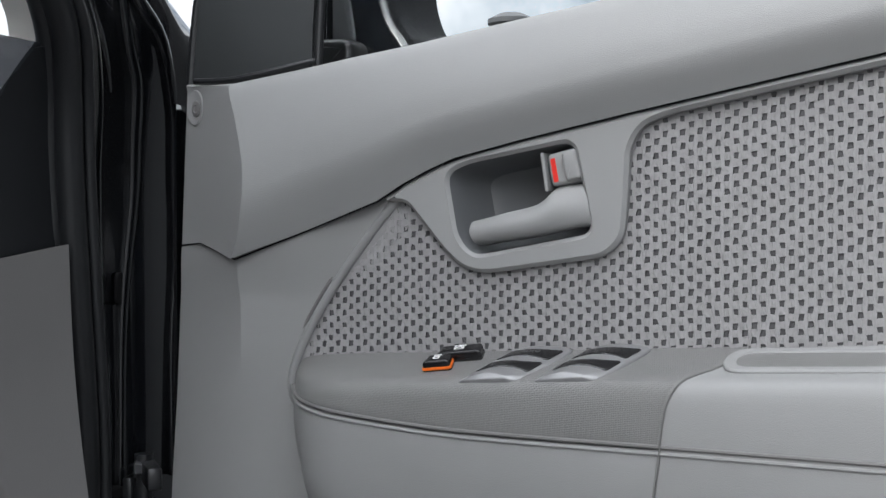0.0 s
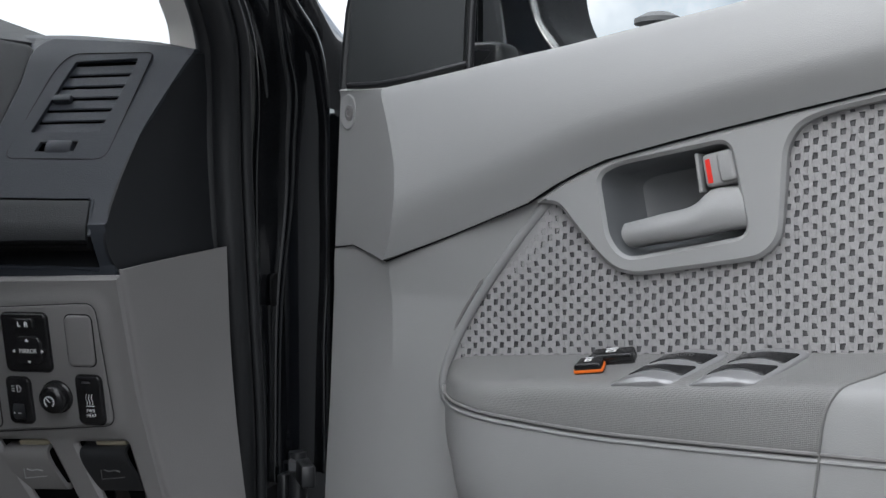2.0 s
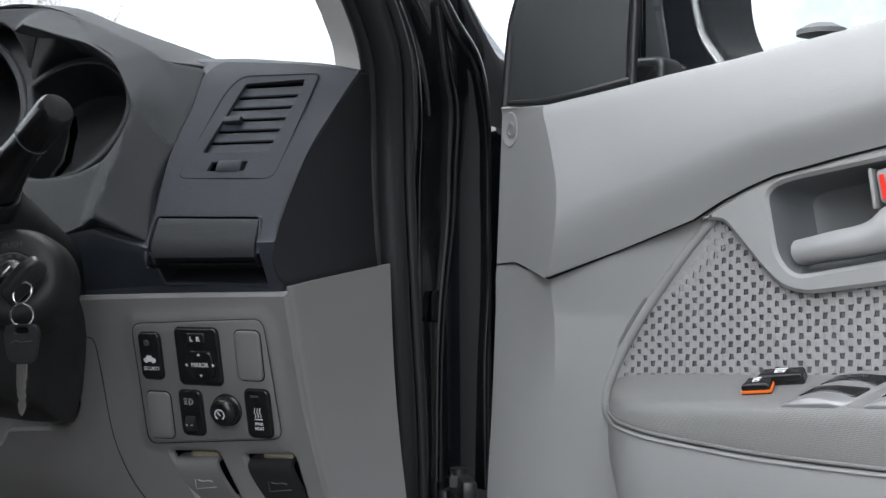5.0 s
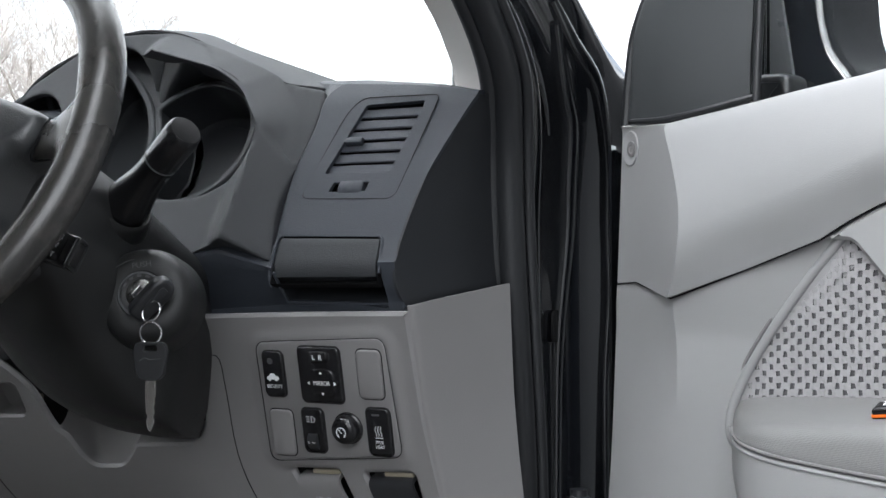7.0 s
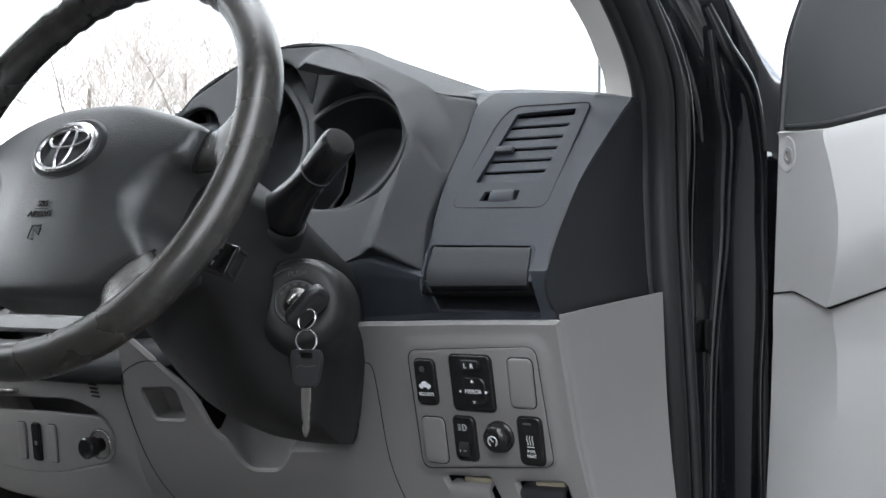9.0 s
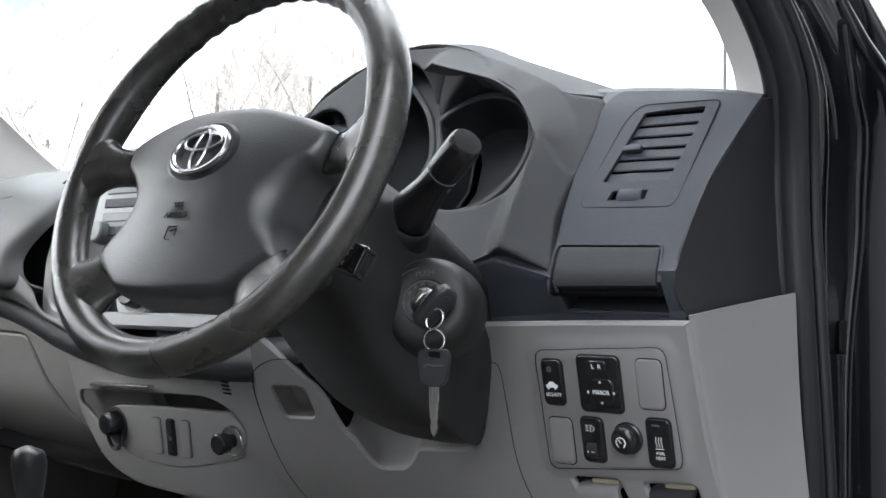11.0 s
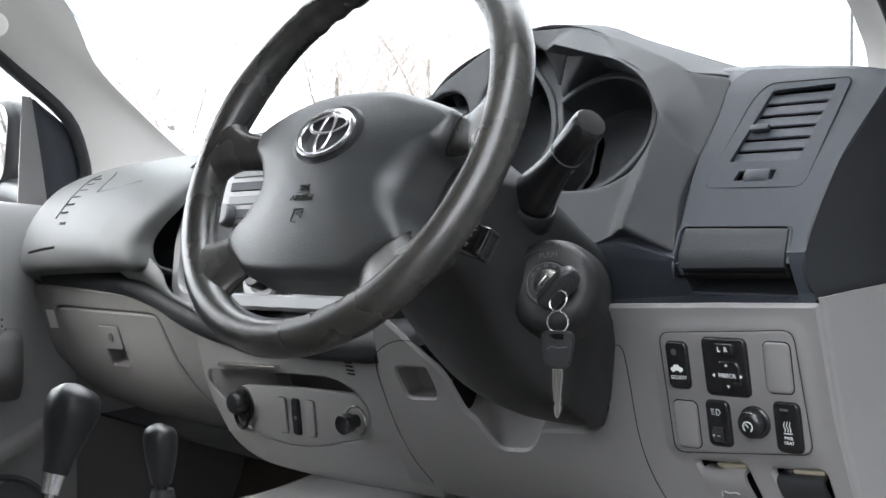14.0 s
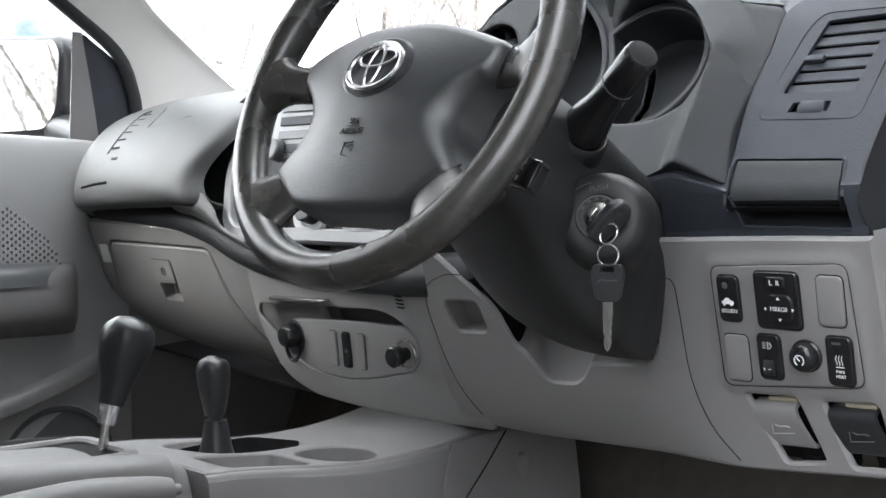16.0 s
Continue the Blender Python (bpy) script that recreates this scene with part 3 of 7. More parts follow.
hinge = part("door_hinge", block(pose(0.738, 1.205, 0.893), 0.010, 0.04, 0.04, 0.003), BLACK, pillar, "dark greasy steel door hinge")
part("hinge_pin", revolve([(0, 0.03), (0.009, 0.03), (0.009, -0.03), (0, -0.03)], pose(0.752, 1.195, 0.905), 14), BLACK, hinge)
part("hinge_arm", block(pose(0.765, 1.18, 0.918, 0, 0, 30), 0.014, 0.06, 0.022, 0.003), BLACK, hinge)
part("bolt", revolve([(0, 0.008), (0.008, 0.008), (0.009, 0.0), (0.012, 0.0), (0, -0.001)], pose(0.748, 1.19, 0.922, 0, 90, 0), 6), POLE, hinge)

# ---- dashboard, driver's side ----
dash = thing("dashboard", (0.0, 1.1, 0.9), "charcoal and grey moulded dashboard of a pickup cab", "dashboard")

# charcoal fascia with the vent and the pocket, lofted from its lower lip to its top edge
fascia = [
    [(0.42, 0.985, 1.100), (0.486, 0.985, 1.106), (0.585, 0.985, 1.112), (0.65, 0.985, 1.113), (0.700, 0.985, 1.114)],
    [(0.41, 0.968, 1.106), (0.457, 0.966, 1.110), (0.569, 0.963, 1.1165), (0.64, 0.958, 1.1185), (0.693, 0.952, 1.1205)],
    [(0.41, 0.967, 1.109), (0.457, 0.964, 1.113), (0.569, 0.961, 1.1195), (0.64, 0.956, 1.1215), (0.693, 0.950, 1.1235)],
    [(0.43, 0.952, 1.152), (0.490, 0.952, 1.161), (0.562, 0.943, 1.150), (0.63, 0.944, 1.154), (0.686, 0.945, 1.155)],
    [(0.44, 0.958, 1.164), (0.500, 0.957, 1.175), (0.562, 0.946, 1.156), (0.63, 0.947, 1.160), (0.687, 0.947, 1.161)],
    [(0.484, 1.010, 1.180), (0.534, 0.975, 1.182), (0.5575, 0.958, 1.181), (0.63, 0.958, 1.182), (0.688, 0.958, 1.183)],
    [(0.480, 1.036, 1.234), (0.540, 1.002, 1.236), (0.5577, 0.982, 1.236), (0.63, 0.982, 1.234), (0.698, 0.981, 1.234)],
    [(0.484, 1.050, 1.285), (0.550, 1.022, 1.284), (0.568, 1.003, 1.282), (0.65, 1.003, 1.279), (0.716, 1.002, 1.278)],
    [(0.510, 1.060, 1.320), (0.556, 1.036, 1.321), (0.5735, 1.0205, 1.3175), (0.66, 1.020, 1.313), (0.728, 1.017, 1.305)],
    [(0.50, 1.080, 1.334), (0.540, 1.060, 1.336), (0.600, 1.045, 1.331), (0.67, 1.043, 1.323), (0.726, 1.040, 1.312)],
    [(0.50, 1.160, 1.342), (0.540, 1.160, 1.342), (0.600, 1.160, 1.338), (0.67, 1.160, 1.330), (0.716, 1.160, 1.316)],
]
VENT = frame_of((0.6365, 0.9965, 1.2625), (1, -0.005, -0.006), (0.0, 0.45, 1))
vent_open = [(-0.0455, -0.0275), (0.0225, -0.0270), (0.0425, 0.0440), (-0.0190, 0.0425)]
wheel_open = [(-0.0366, -0.0462), (0.0020, -0.0462), (0.0040, -0.0368), (-0.0330, -0.0368)]
SLOT = frame_of((0.628, 0.951, 1.136), (1, 0, 0.0), (0, -0.59, 1))
slot_open = [(-0.058, -0.0150), (0.050, -0.0150), (0.044, 0.0150), (-0.064, 0.0150)]
fascia_bm = loft(fascia, 1, 4, 0.004)
pocket = frame_of((0.617, 0.9515, 1.166), (1, 0, 0.0), (0, 0.42, 1))
pocket_open = [(-0.0562, -0.029), (0.0540, -0.028), (0.0508, 0.0150), (-0.0558, 0.0172)]
for m, o in ((VENT, vent_open), (VENT, wheel_open), (SLOT, slot_open), (pocket, pocket_open)):
    cut_hole(fascia_bm, m, o)
part("dash_fascia", fascia_bm, CHAR, dash, angle=12)

# side face of the fascia, darkened to hold its shade, and grey side below it
cap_front = [(0.700, 0.985, 1.114), (0.694, 0.951, 1.122), (0.687, 0.946, 1.158), (0.698, 0.981, 1.234), (0.716, 1.002, 1.278), (0.728, 1.017, 1.305)]
cap_mid = [(0.712, 1.04, 1.128), (0.714, 1.03, 1.133), (0.709, 1.02, 1.165), (0.714, 1.03, 1.238), (0.724, 1.035, 1.280), (0.730, 1.035, 1.308)]
cap_back = [(0.718, 1.10, 1.136), (0.719, 1.10, 1.140), (0.720, 1.098, 1.170), (0.722, 1.085, 1.240), (0.726, 1.070, 1.282), (0.727, 1.055, 1.310)]
part("end_cap", loft([cap_front, cap_mid, cap_back], 4, 5, 0.003), CHAR_END, dash, "smooth end face of the dashboard with its shade in the colour")
part("end_trim", loft([[(0.700, 0.943, 1.121), (0.703, 0.962, 1.04), (0.712, 0.980, 0.96), (0.735, 1.01, 0.84)],
                       [(0.7055, 0.9475, 1.1222), (0.7088, 0.9655, 1.04), (0.7175, 0.9830, 0.96), (0.7400, 1.011, 0.841)],
                       [(0.715, 0.975, 1.127), (0.718, 0.99, 1.04), (0.726, 1.00, 0.96), (0.748, 1.02, 0.845)],
                       [(0.740, 1.060, 1.1395), (0.744, 1.06, 1.045), (0.752, 1.06, 0.961), (0.766, 1.06, 0.859)]], 4, 4, 0.003), GREY, dash, "grey lower end of the dashboard")

# cup pocket below the vent: a lid in a dark gap, framed by a soft ridge, over an open slot with a rounded lip
part("pocket_gap", well(pocket_open, pocket, 0.012, 0.001, -0.001), BLACK_MATT, dash)
lid_rows = [[(-0.0530, 0.0148, 0.0004), (0.0488, 0.0128, 0.0004)], [(-0.0534, 0.0130, 0.0016), (0.0490, 0.0112, 0.0016)], [(-0.0535, 0.0, 0.0020), (0.0500, 0.0, 0.0020)], [(-0.0535, -0.0120, 0.0022), (0.0508, -0.0115, 0.0022)], [(-0.0530, -0.0210, -0.0008), (0.0512, -0.0200, -0.0008)], [(-0.0527, -0.0225, -0.0030), (0.0512, -0.0215, -0.0030)], [(-0.0525, -0.0225, -0.0100), (0.0510, -0.0215, -0.0100)]]
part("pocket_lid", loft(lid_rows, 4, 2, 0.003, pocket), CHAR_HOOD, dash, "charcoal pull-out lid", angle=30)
for pts in (((-0.0575, -0.030, -0.006), (-0.0582, -0.020, 0.0000), (-0.0583, 0.006, 0.0008), (-0.0572, 0.0135, 0.0006), (-0.0540, 0.0170, 0.0002)), ((0.0480, 0.0150, 0.0002), (0.0512, 0.0120, 0.0006), (0.0522, 0.006, 0.0008), (0.0548, -0.019, 0.0002))):
    part("pocket_ridge", tube([pocket @ V(p) for p in pts], 0.0018, 8, n=4), CHAR, dash)
part("pocket_slot", loft([[(-0.064, 0.013, -0.014), (0.044, 0.013, -0.014)], [(-0.066, 0.012, -0.030), (0.044, 0.014, -0.030)], [(-0.062, -0.008, -0.030), (0.048, -0.008, -0.030)], [(-0.060, -0.0155, -0.016), (0.050, -0.0155, -0.016)], [(-0.059, -0.0165, -0.001), (0.051, -0.0165, -0.001)]], 1, 3, 0.002, SLOT), CHAR_END, dash, "dark open slot")
for x0, x1 in ((-0.064, -0.058), (0.044, 0.050)):
    part("slot_side", loft([[(x0, 0.010, -0.004), (x1, -0.016, 0.0)], [(x0, 0.010, -0.03), (x1, -0.016, -0.03)]], 1, 1, 0.002, SLOT), CHAR_END, dash)
part("slot_lip", tube([SLOT @ V(p) for p in ((-0.0640, 0.0155, 0.0006), (-0.0612, -0.004, 0.0008), (-0.0590, -0.0125, 0.0008), (-0.0550, -0.0158, 0.0008), (-0.02, -0.0162, 0.0008), (0.046, -0.0160, 0.0008), (0.0505, -0.0145, 0.0008))], 0.0016, 8, n=4), CHAR, dash)

# air vent: a bezel flush with the fascia, ringed by a fine joint
vent_o = rpoly([(-0.0655, -0.0525), (0.034, -0.0545), (0.0565, 0.0495), (-0.0255, 0.0510), (-0.0384, 0.0340)], [0.010, 0.010, 0.007, 0.010, 0.03])
vent = part("vent_bezel", plate_holes(vent_o, [rpoly(vent_open, 0.003), rpoly(wheel_open, 0.0015)], VENT, 0.0032, -0.0014, 0.0005), CHAR, dash, "charcoal side air vent")
part("bezel_joint", tube([VENT @ V((*p, 0.0017)) for p in vent_o], 0.0006, 6, closed=True), BLACK_MATT, vent)
part("vent_throat", well([(-0.054, -0.050), (0.030, -0.050), (0.050, 0.0475), (-0.028, 0.0475)], VENT, 0.022, 0.001, -0.0016), BLACK_MATT, vent)
for i in range(6):
    y = -0.0222 + i * 0.0115
    x = -0.0010 + y * 0.345
    part("slat", block(VENT @ pose(x, y, -0.0026, -8, 0, 0), 0.070, 0.0102, 0.0024, 0.0010, 1), CHAR, vent)
part("vent_tab", block(VENT @ pose(-0.0225, 0.0055, 0.0012, -10, 0, 0), 0.018, 0.0066, 0.006, 0.0015), CHAR, vent)
part("vent_thumbwheel", revolve([(0, 0.0125), (0.0105, 0.0125), (0.012, 0.0105), (0.012, -0.0105), (0.0105, -0.0125), (0, -0.0125)], VENT @ pose(-0.0145, -0.0415, -0.0085, 0, 90, 0), 28), CHAR, vent)

# instrument hood and cluster
hood_front = [(0.150, 1.010, 1.290), (0.168, 1.032, 1.342), (0.205, 1.046, 1.375), (0.291, 1.058, 1.403), (0.36, 1.056, 1.397), (0.428, 1.044, 1.371), (0.483, 1.033, 1.347), (0.519, 1.026, 1.330), (0.555, 1.036, 1.324), (0.60, 1.050, 1.312), (0.65, 1.060, 1.302)]
hood_top = [(p[0], p[1] + 0.045, p[2] + 0.005) for p in hood_front[:5]] + [(0.419, 1.090, 1.380), (0.486, 1.078, 1.356), (0.549, 1.068, 1.334), (0.580, 1.062, 1.328), (0.625, 1.065, 1.318), (0.67, 1.075, 1.312)]
hood_back = [(p[0], 1.24, min(p[2] - 0.01, 1.375)) for p in hood_top]
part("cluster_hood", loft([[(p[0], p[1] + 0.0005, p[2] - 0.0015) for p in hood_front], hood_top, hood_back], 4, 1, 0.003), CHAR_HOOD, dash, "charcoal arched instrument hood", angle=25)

CL = frame_of((0.33, 1.012, 1.293), (1, 0, 0), (0, 0.45, 1))
face = rpoly([(-0.19, -0.13), (0.02, -0.145), (0.115, -0.146), (0.168, -0.131), (0.229, -0.150), (0.2245, -0.134), (0.220, -0.098), (0.2252, -0.062), (0.235, -0.017), (0.241, 0.028), (0.196, 0.038), (0.172, 0.053), (0.10, 0.0865), (0.03, 0.1145), (-0.04, 0.1195), (-0.10, 0.101), (-0.155, 0.064), (-0.182, 0.0)], 0.012)
CREST = [(0.0241, 0.0803), (0.0728, 0.0645), (0.1148, 0.0508), (0.1524, 0.0279), (0.1857, -0.0165), (0.1868, -0.0398), (0.1839, -0.0747), (0.1798, -0.1092), (0.1784, -0.1234), (0.1830, -0.1422)]
# one opening with the arch of the visor at its top; the dials stand back in it
visor = rpoly([(0.0241, 0.0803), (0.0728, 0.0645), (0.1148, 0.0508), (0.1524, 0.0279), (0.1835, -0.0150), (0.1852, -0.0380), (0.1739, -0.0540), (0.1486, -0.0660), (0.1292, -0.0775), (0.1034, -0.0825), (0.06, -0.0820), (0.02, -0.0780), (-0.03, -0.072), (-0.068, -0.04), (-0.082, 0.01), (-0.080, 0.06), (-0.065, 0.092), (-0.045, 0.106), (-0.025, 0.1007), (-0.0084, 0.0900)],
              [0.002, 0.04, 0.04, 0.04, 0.02, 0.02, 0.02, 0.02, 0.02, 0.03, 0.03, 0.03, 0.03, 0.03, 0.03, 0.03, 0.02, 0.02, 0.01, 0.002])
left_open = [(-0.135 + 0.046 * math.cos(2 * math.pi * i / 40), -0.005 + 0.058 * math.sin(2 * math.pi * i / 40)) for i in range(40)]
holes = [visor, left_open]


def binnacle(p):
    """The brim of the right opening and the flank below it stand out; both fall away to the vent panel and to the column."""
    x, y = p[:, 0], p[:, 1]
    d = line_dist(p, CREST)
    left = np.interp(y, [c[1] for c in CREST[:3:-1]], [c[0] for c in CREST[:3:-1]])
    flank = 1 - (x - left) / (0.229 - left)
    brim = (1 - np.clip((x - 0.186) / 0.042, 0, 1)) * (1 - d / 0.036) * smooth(0.015, 0.09, x)
    edge = y + 0.0165 + (x - 0.1857)  # above the crease or below it
    outer = np.where(edge > 0, brim, flank)
    inner = 1 - d / 0.032
    return 0.022 * np.clip(np.where((x < left) & (edge < 0), inner, outer), 0, 1)


part("cluster_lining", plate([(x, y + (0.03 if y > 0 else 0)) for x, y in face], CL, 0.004, 0.001, 1, -0.100), BLACK_MATT, dash)
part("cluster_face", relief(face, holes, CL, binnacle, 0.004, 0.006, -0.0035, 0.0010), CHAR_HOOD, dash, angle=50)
# the dials' mask leans back a little more than the hood, with a raised lip round each dial
DM = CL @ pose(0.1, -0.02, -0.014, -4, 0, 0)
dial_r = [(-0.0215 + 0.0695 * math.cos(2 * math.pi * i / 56), 0.0100 + 0.0670 * math.sin(2 * math.pi * i / 56)) for i in range(56)]
dial_m = rpoly([(-0.1614, 0.1140), (-0.1332, 0.0960), (-0.0982, 0.0597), (-0.0792, 0.0226), (-0.0754, -0.0054), (-0.0887, -0.0288), (-0.115, -0.048), (-0.150, -0.050), (-0.180, -0.025), (-0.192, 0.02), (-0.190, 0.07), (-0.180, 0.105)], 0.025, 6)[::-1]
# the right dial is cut by the lip of the middle one
dial_r = [(max(x, float(np.interp(y, [-0.06, -0.034, -0.0054, 0.0226, 0.0647, 0.102], [-0.1020, -0.0732, -0.0584, -0.0622, -0.0827, -0.1187]))), y) for x, y in dial_r]
dial_l = [(-0.2700 + 0.036 * math.cos(2 * math.pi * i / 40), 0.0440 + 0.039 * math.sin(2 * math.pi * i / 40)) for i in range(40)]
if area2(dial_m) < 0:
    dial_m = dial_m[::-1]
mask_o = rpoly([(-0.30, -0.07), (-0.16, -0.092), (0.02, -0.085), (0.086, -0.060), (0.094, 0.0), (0.085, 0.040), (0.05, 0.075), (0.0, 0.098), (-0.08, 0.125), (-0.15, 0.134), (-0.21, 0.115), (-0.28, 0.085), (-0.315, 0.04)], 0.02)
part("dial_mask", plate_holes(mask_o, [dial_r, dial_m, dial_l], DM, 0.003, -0.004, 0.0005), CHAR_END, dash, "black mask round the instruments")
for o in (dial_r, dial_m, dial_l):
    g = part("gauge_tube", well(o, DM, 0.050, 0.005, 0.001), CHAR_END, dash, "round black instrument, unlit")
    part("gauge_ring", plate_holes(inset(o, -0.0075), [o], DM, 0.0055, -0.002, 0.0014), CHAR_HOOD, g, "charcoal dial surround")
    part("gauge_dial", plate(inset(o, 0.016), DM, 0.0015, 0.0007, 1, -0.0490), CHAR_END, g)
# underside of the visor arch; its shade is put into the dark colour
part("visor_shade", loft([[(0.0236, 0.0828, 0.0010), (0.0480, 0.0735, 0.0080), (0.0728, 0.0655, 0.0190), (0.1148, 0.0518, 0.0225), (0.1524, 0.0289, 0.0225), (0.1830, -0.0120, 0.0225)], [(0.0085, 0.0590, -0.0200), (0.0200, 0.0420, -0.0185), (0.0460, 0.0590, -0.0190), (0.0850, 0.0665, -0.0195), (0.1227, 0.0535, -0.0185), (0.1530, 0.0230, -0.0165)]], 4, 4, 0.002, CL), CHAR_END, dash, "underside of the instrument visor, coloured dark for its shade")
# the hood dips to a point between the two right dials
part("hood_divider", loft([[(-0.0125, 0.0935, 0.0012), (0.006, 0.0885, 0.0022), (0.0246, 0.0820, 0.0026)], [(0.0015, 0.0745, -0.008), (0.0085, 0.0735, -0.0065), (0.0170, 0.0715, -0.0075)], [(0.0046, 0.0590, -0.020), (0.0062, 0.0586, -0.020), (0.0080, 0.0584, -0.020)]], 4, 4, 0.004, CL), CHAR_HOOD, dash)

# grey knee panel: a smooth sheet around the steering column, from the seam with the centre to the end
def knee_y(z):
    return 0.957 + (1.052 - z) * 0.24


KP = frame_of((0.0, knee_y(1.0), 1.0), (1, 0, 0), (0, -0.24, 1))
knee = rpoly([(0.148, -0.119), (0.26, -0.122), (0.44, -0.114), (0.58, -0.101), (0.72, -0.088), (0.705, 0.02), (0.700, 0.119), (0.60, 0.117), (0.482, 0.113), (0.474, 0.05),
              (0.4665, 0.003), (0.447, -0.0125), (0.378, -0.0180), (0.3695, -0.031), (0.356, -0.0415), (0.3206, -0.0440), (0.3066, -0.0345), (0.291, -0.0145), (0.276, -0.0076), (0.2668, 0.0072), (0.252, 0.0342), (0.212, 0.062), (0.178, 0.086), (0.150, 0.104)],
             [0.01, 0.02, 0.05, 0.05, 0.002, 0.01, 0.002, 0.01, 0.004, 0.02, 0.012, 0.01, 0.006, 0.008, 0.01, 0.01, 0.01, 0.008, 0.008, 0.01, 0.02, 0.02, 0.02, 0.01])


panel_o = rpoly([(0.5435, -0.0210), (0.6815, -0.0090), (0.6765, 0.0970), (0.5430, 0.0900)], 0.010)


def knee_swell(p):
    """The panel rolls away underneath, and stands proud round the switches."""
    x, y = p[:, 0], p[:, 1]
    inner = np.array([inside(q, panel_o) for q in p])
    proud = 0.0030 * (1 - smooth(0.0, np.where(inner, 0.006, 0.014), line_dist(p, [*panel_o, panel_o[0]])))
    return proud - 3.2 * np.clip(-0.03 - y, 0, 1) ** 2 * (1 - smooth(0.42, 0.57, x))


handle_hole = rpoly([(0.178, 0.034), (0.228, 0.036), (0.238, 0.004), (0.192, 0.002)], 0.007)
lever_holes = [rpoly([(0.561, -0.029), (0.611, -0.027), (0.634, -0.084), (0.594, -0.090)], 0.005), rpoly([(0.638, -0.028), (0.688, -0.025), (0.698, -0.076), (0.694, -0.082), (0.660, -0.085)], 0.005)]
knee_ob = part("knee_panel", relief(knee, [handle_hole, *lever_holes], KP, knee_swell, 0.004, 0.006, -0.006, 0.0030), GREY, dash, "grey moulded knee panel")
part("pull_recess", well(handle_hole, KP, 0.022, 0.002, -0.002), GREY, dash, "recessed grey pull")
scoop = [(0.276, -0.0076), (0.291, -0.0145), (0.3066, -0.0345), (0.3206, -0.0440), (0.356, -0.0415), (0.3695, -0.031), (0.378, -0.0180)]
scoop_back = [(0.250, -0.003), (0.262, -0.007), (0.279, -0.010), (0.295, -0.012), (0.332, -0.014), (0.347, -0.012), (0.358, -0.007)]
part("tray_recess", loft([[(*p, -0.0035) for p in scoop], [(p[0] * 0.8 + q[0] * 0.2, p[1] * 0.9 + q[1] * 0.1, -0.018) for p, q in zip(scoop, scoop_back)], [(*p, -0.05) for p in scoop_back]], 4, 4, 0.003, KP), GREY, dash)
ledge = [(0.378, -0.0180), (0.41, -0.0155), (0.447, -0.0125), (0.4600, -0.006), (0.4665, 0.003)]
part("column_ledge", loft([[(*p, -0.0035) for p in ledge], [(p[0] - 0.004, p[1] + 0.006, -0.02) for p in ledge], [(p[0] - 0.008, p[1] + 0.008, -0.04) for p in ledge]], 4, 3, 0.003, KP), GREY, dash)


def line(pts, mat, parent, r=0.0005, name="seam", n=4):
    """A narrow dark joint laid along a panel."""
    return part(name, tube(pts, r, 6, n=n), mat, parent)


def kp(x, y, z=0.0):
    return KP @ V((x, y, z))


# black plate stands for the shade in the gap beside the column
part("column_gap_shade", block(pose(0.36, 1.075, 1.02), 0.40, 0.01, 0.24, 0.002), BLACK_MATT, dash)
line([kp(x, y, -3.2 * max(0.0, -0.03 - y) ** 2 * 0.98) for x, y in ((0.212, 0.066), (0.190, 0.0655), (0.168, 0.0590), (0.153, 0.0500), (0.1490, 0.040), (0.1492, 0.0213), (0.157, -0.011), (0.167, -0.042), (0.178, -0.0748), (0.190, -0.104))], BLACK_MATT, knee_ob, 0.0005)
line([kp(0.482, 0.075, 0.0), kp(0.496, 0.072, 0.0), kp(0.499, 0.04, 0), kp(0.502, -0.02, 0), kp(0.518, -0.065, 0), kp(0.545, -0.096, 0)], BLACK_MATT, knee_ob)

# ---- switch panel ----
SP = frame_of((0.0, knee_y(1.0) - 0.0005, 1.0), (1, 0, 0), (0, -0.24, 1))
sp = part("switch_panel", plate(panel_o, SP, 0.004, 0.002), GREY, dash, "grey panel holding push switches")
line([SP @ V((*p, 0.0036)) for p in inset(panel_o, -0.0006)] + [SP @ V((*inset(panel_o, -0.0006)[0], 0.0036))], BLACK_MATT, sp, 0.0004, n=1)


def push_switch(name, cx, cy, w, h, mat, label):
    o = rrect(w, h, 0.005, cx=cx, cy=cy, skew=0.02)
    s = part(name, plate(o, SP, 0.0065, 0.0018), mat, sp, label)
    part("switch_gap", plate(inset(o, -0.0011), SP, 0.0044, 0.0003, 1), BLACK_MATT, s)
    return s


def bars(parent, cx, cy, sizes, z, mat=WHITE_MARK):
    for i, (w, h, dx, dy) in enumerate(sizes):
        part("marking", plate(rrect(w, h, min(w, h) * 0.2, 2, cx=cx + dx, cy=cy + dy), SP, 0.0003, 0.0001, 1, z), mat, parent)


s = push_switch("security_switch", 0.5598, 0.0616, 0.022, 0.042, SWITCH, "black security indicator with a white car symbol")
part("indicator", revolve([(0, 0.0012), (0.0026, 0.0008), (0.003, 0), (0, 0)], SP @ pose(0.558, 0.074, 0.0064), 14), GREY_MARK, s)
car = rpoly([(-0.0055, -0.0018), (0.0055, -0.0018), (0.0055, 0.0006), (0.003, 0.0012), (0.0016, 0.003), (-0.002, 0.003), (-0.0034, 0.001), (-0.0055, 0.0004)], 0.0006, 2)
part("car_symbol", plate(car, SP @ pose(0.559, 0.0590, 0.0064) @ Matrix.Scale(1.15, 4), 0.0003, 0.0001, 1), WHITE_MARK, s)
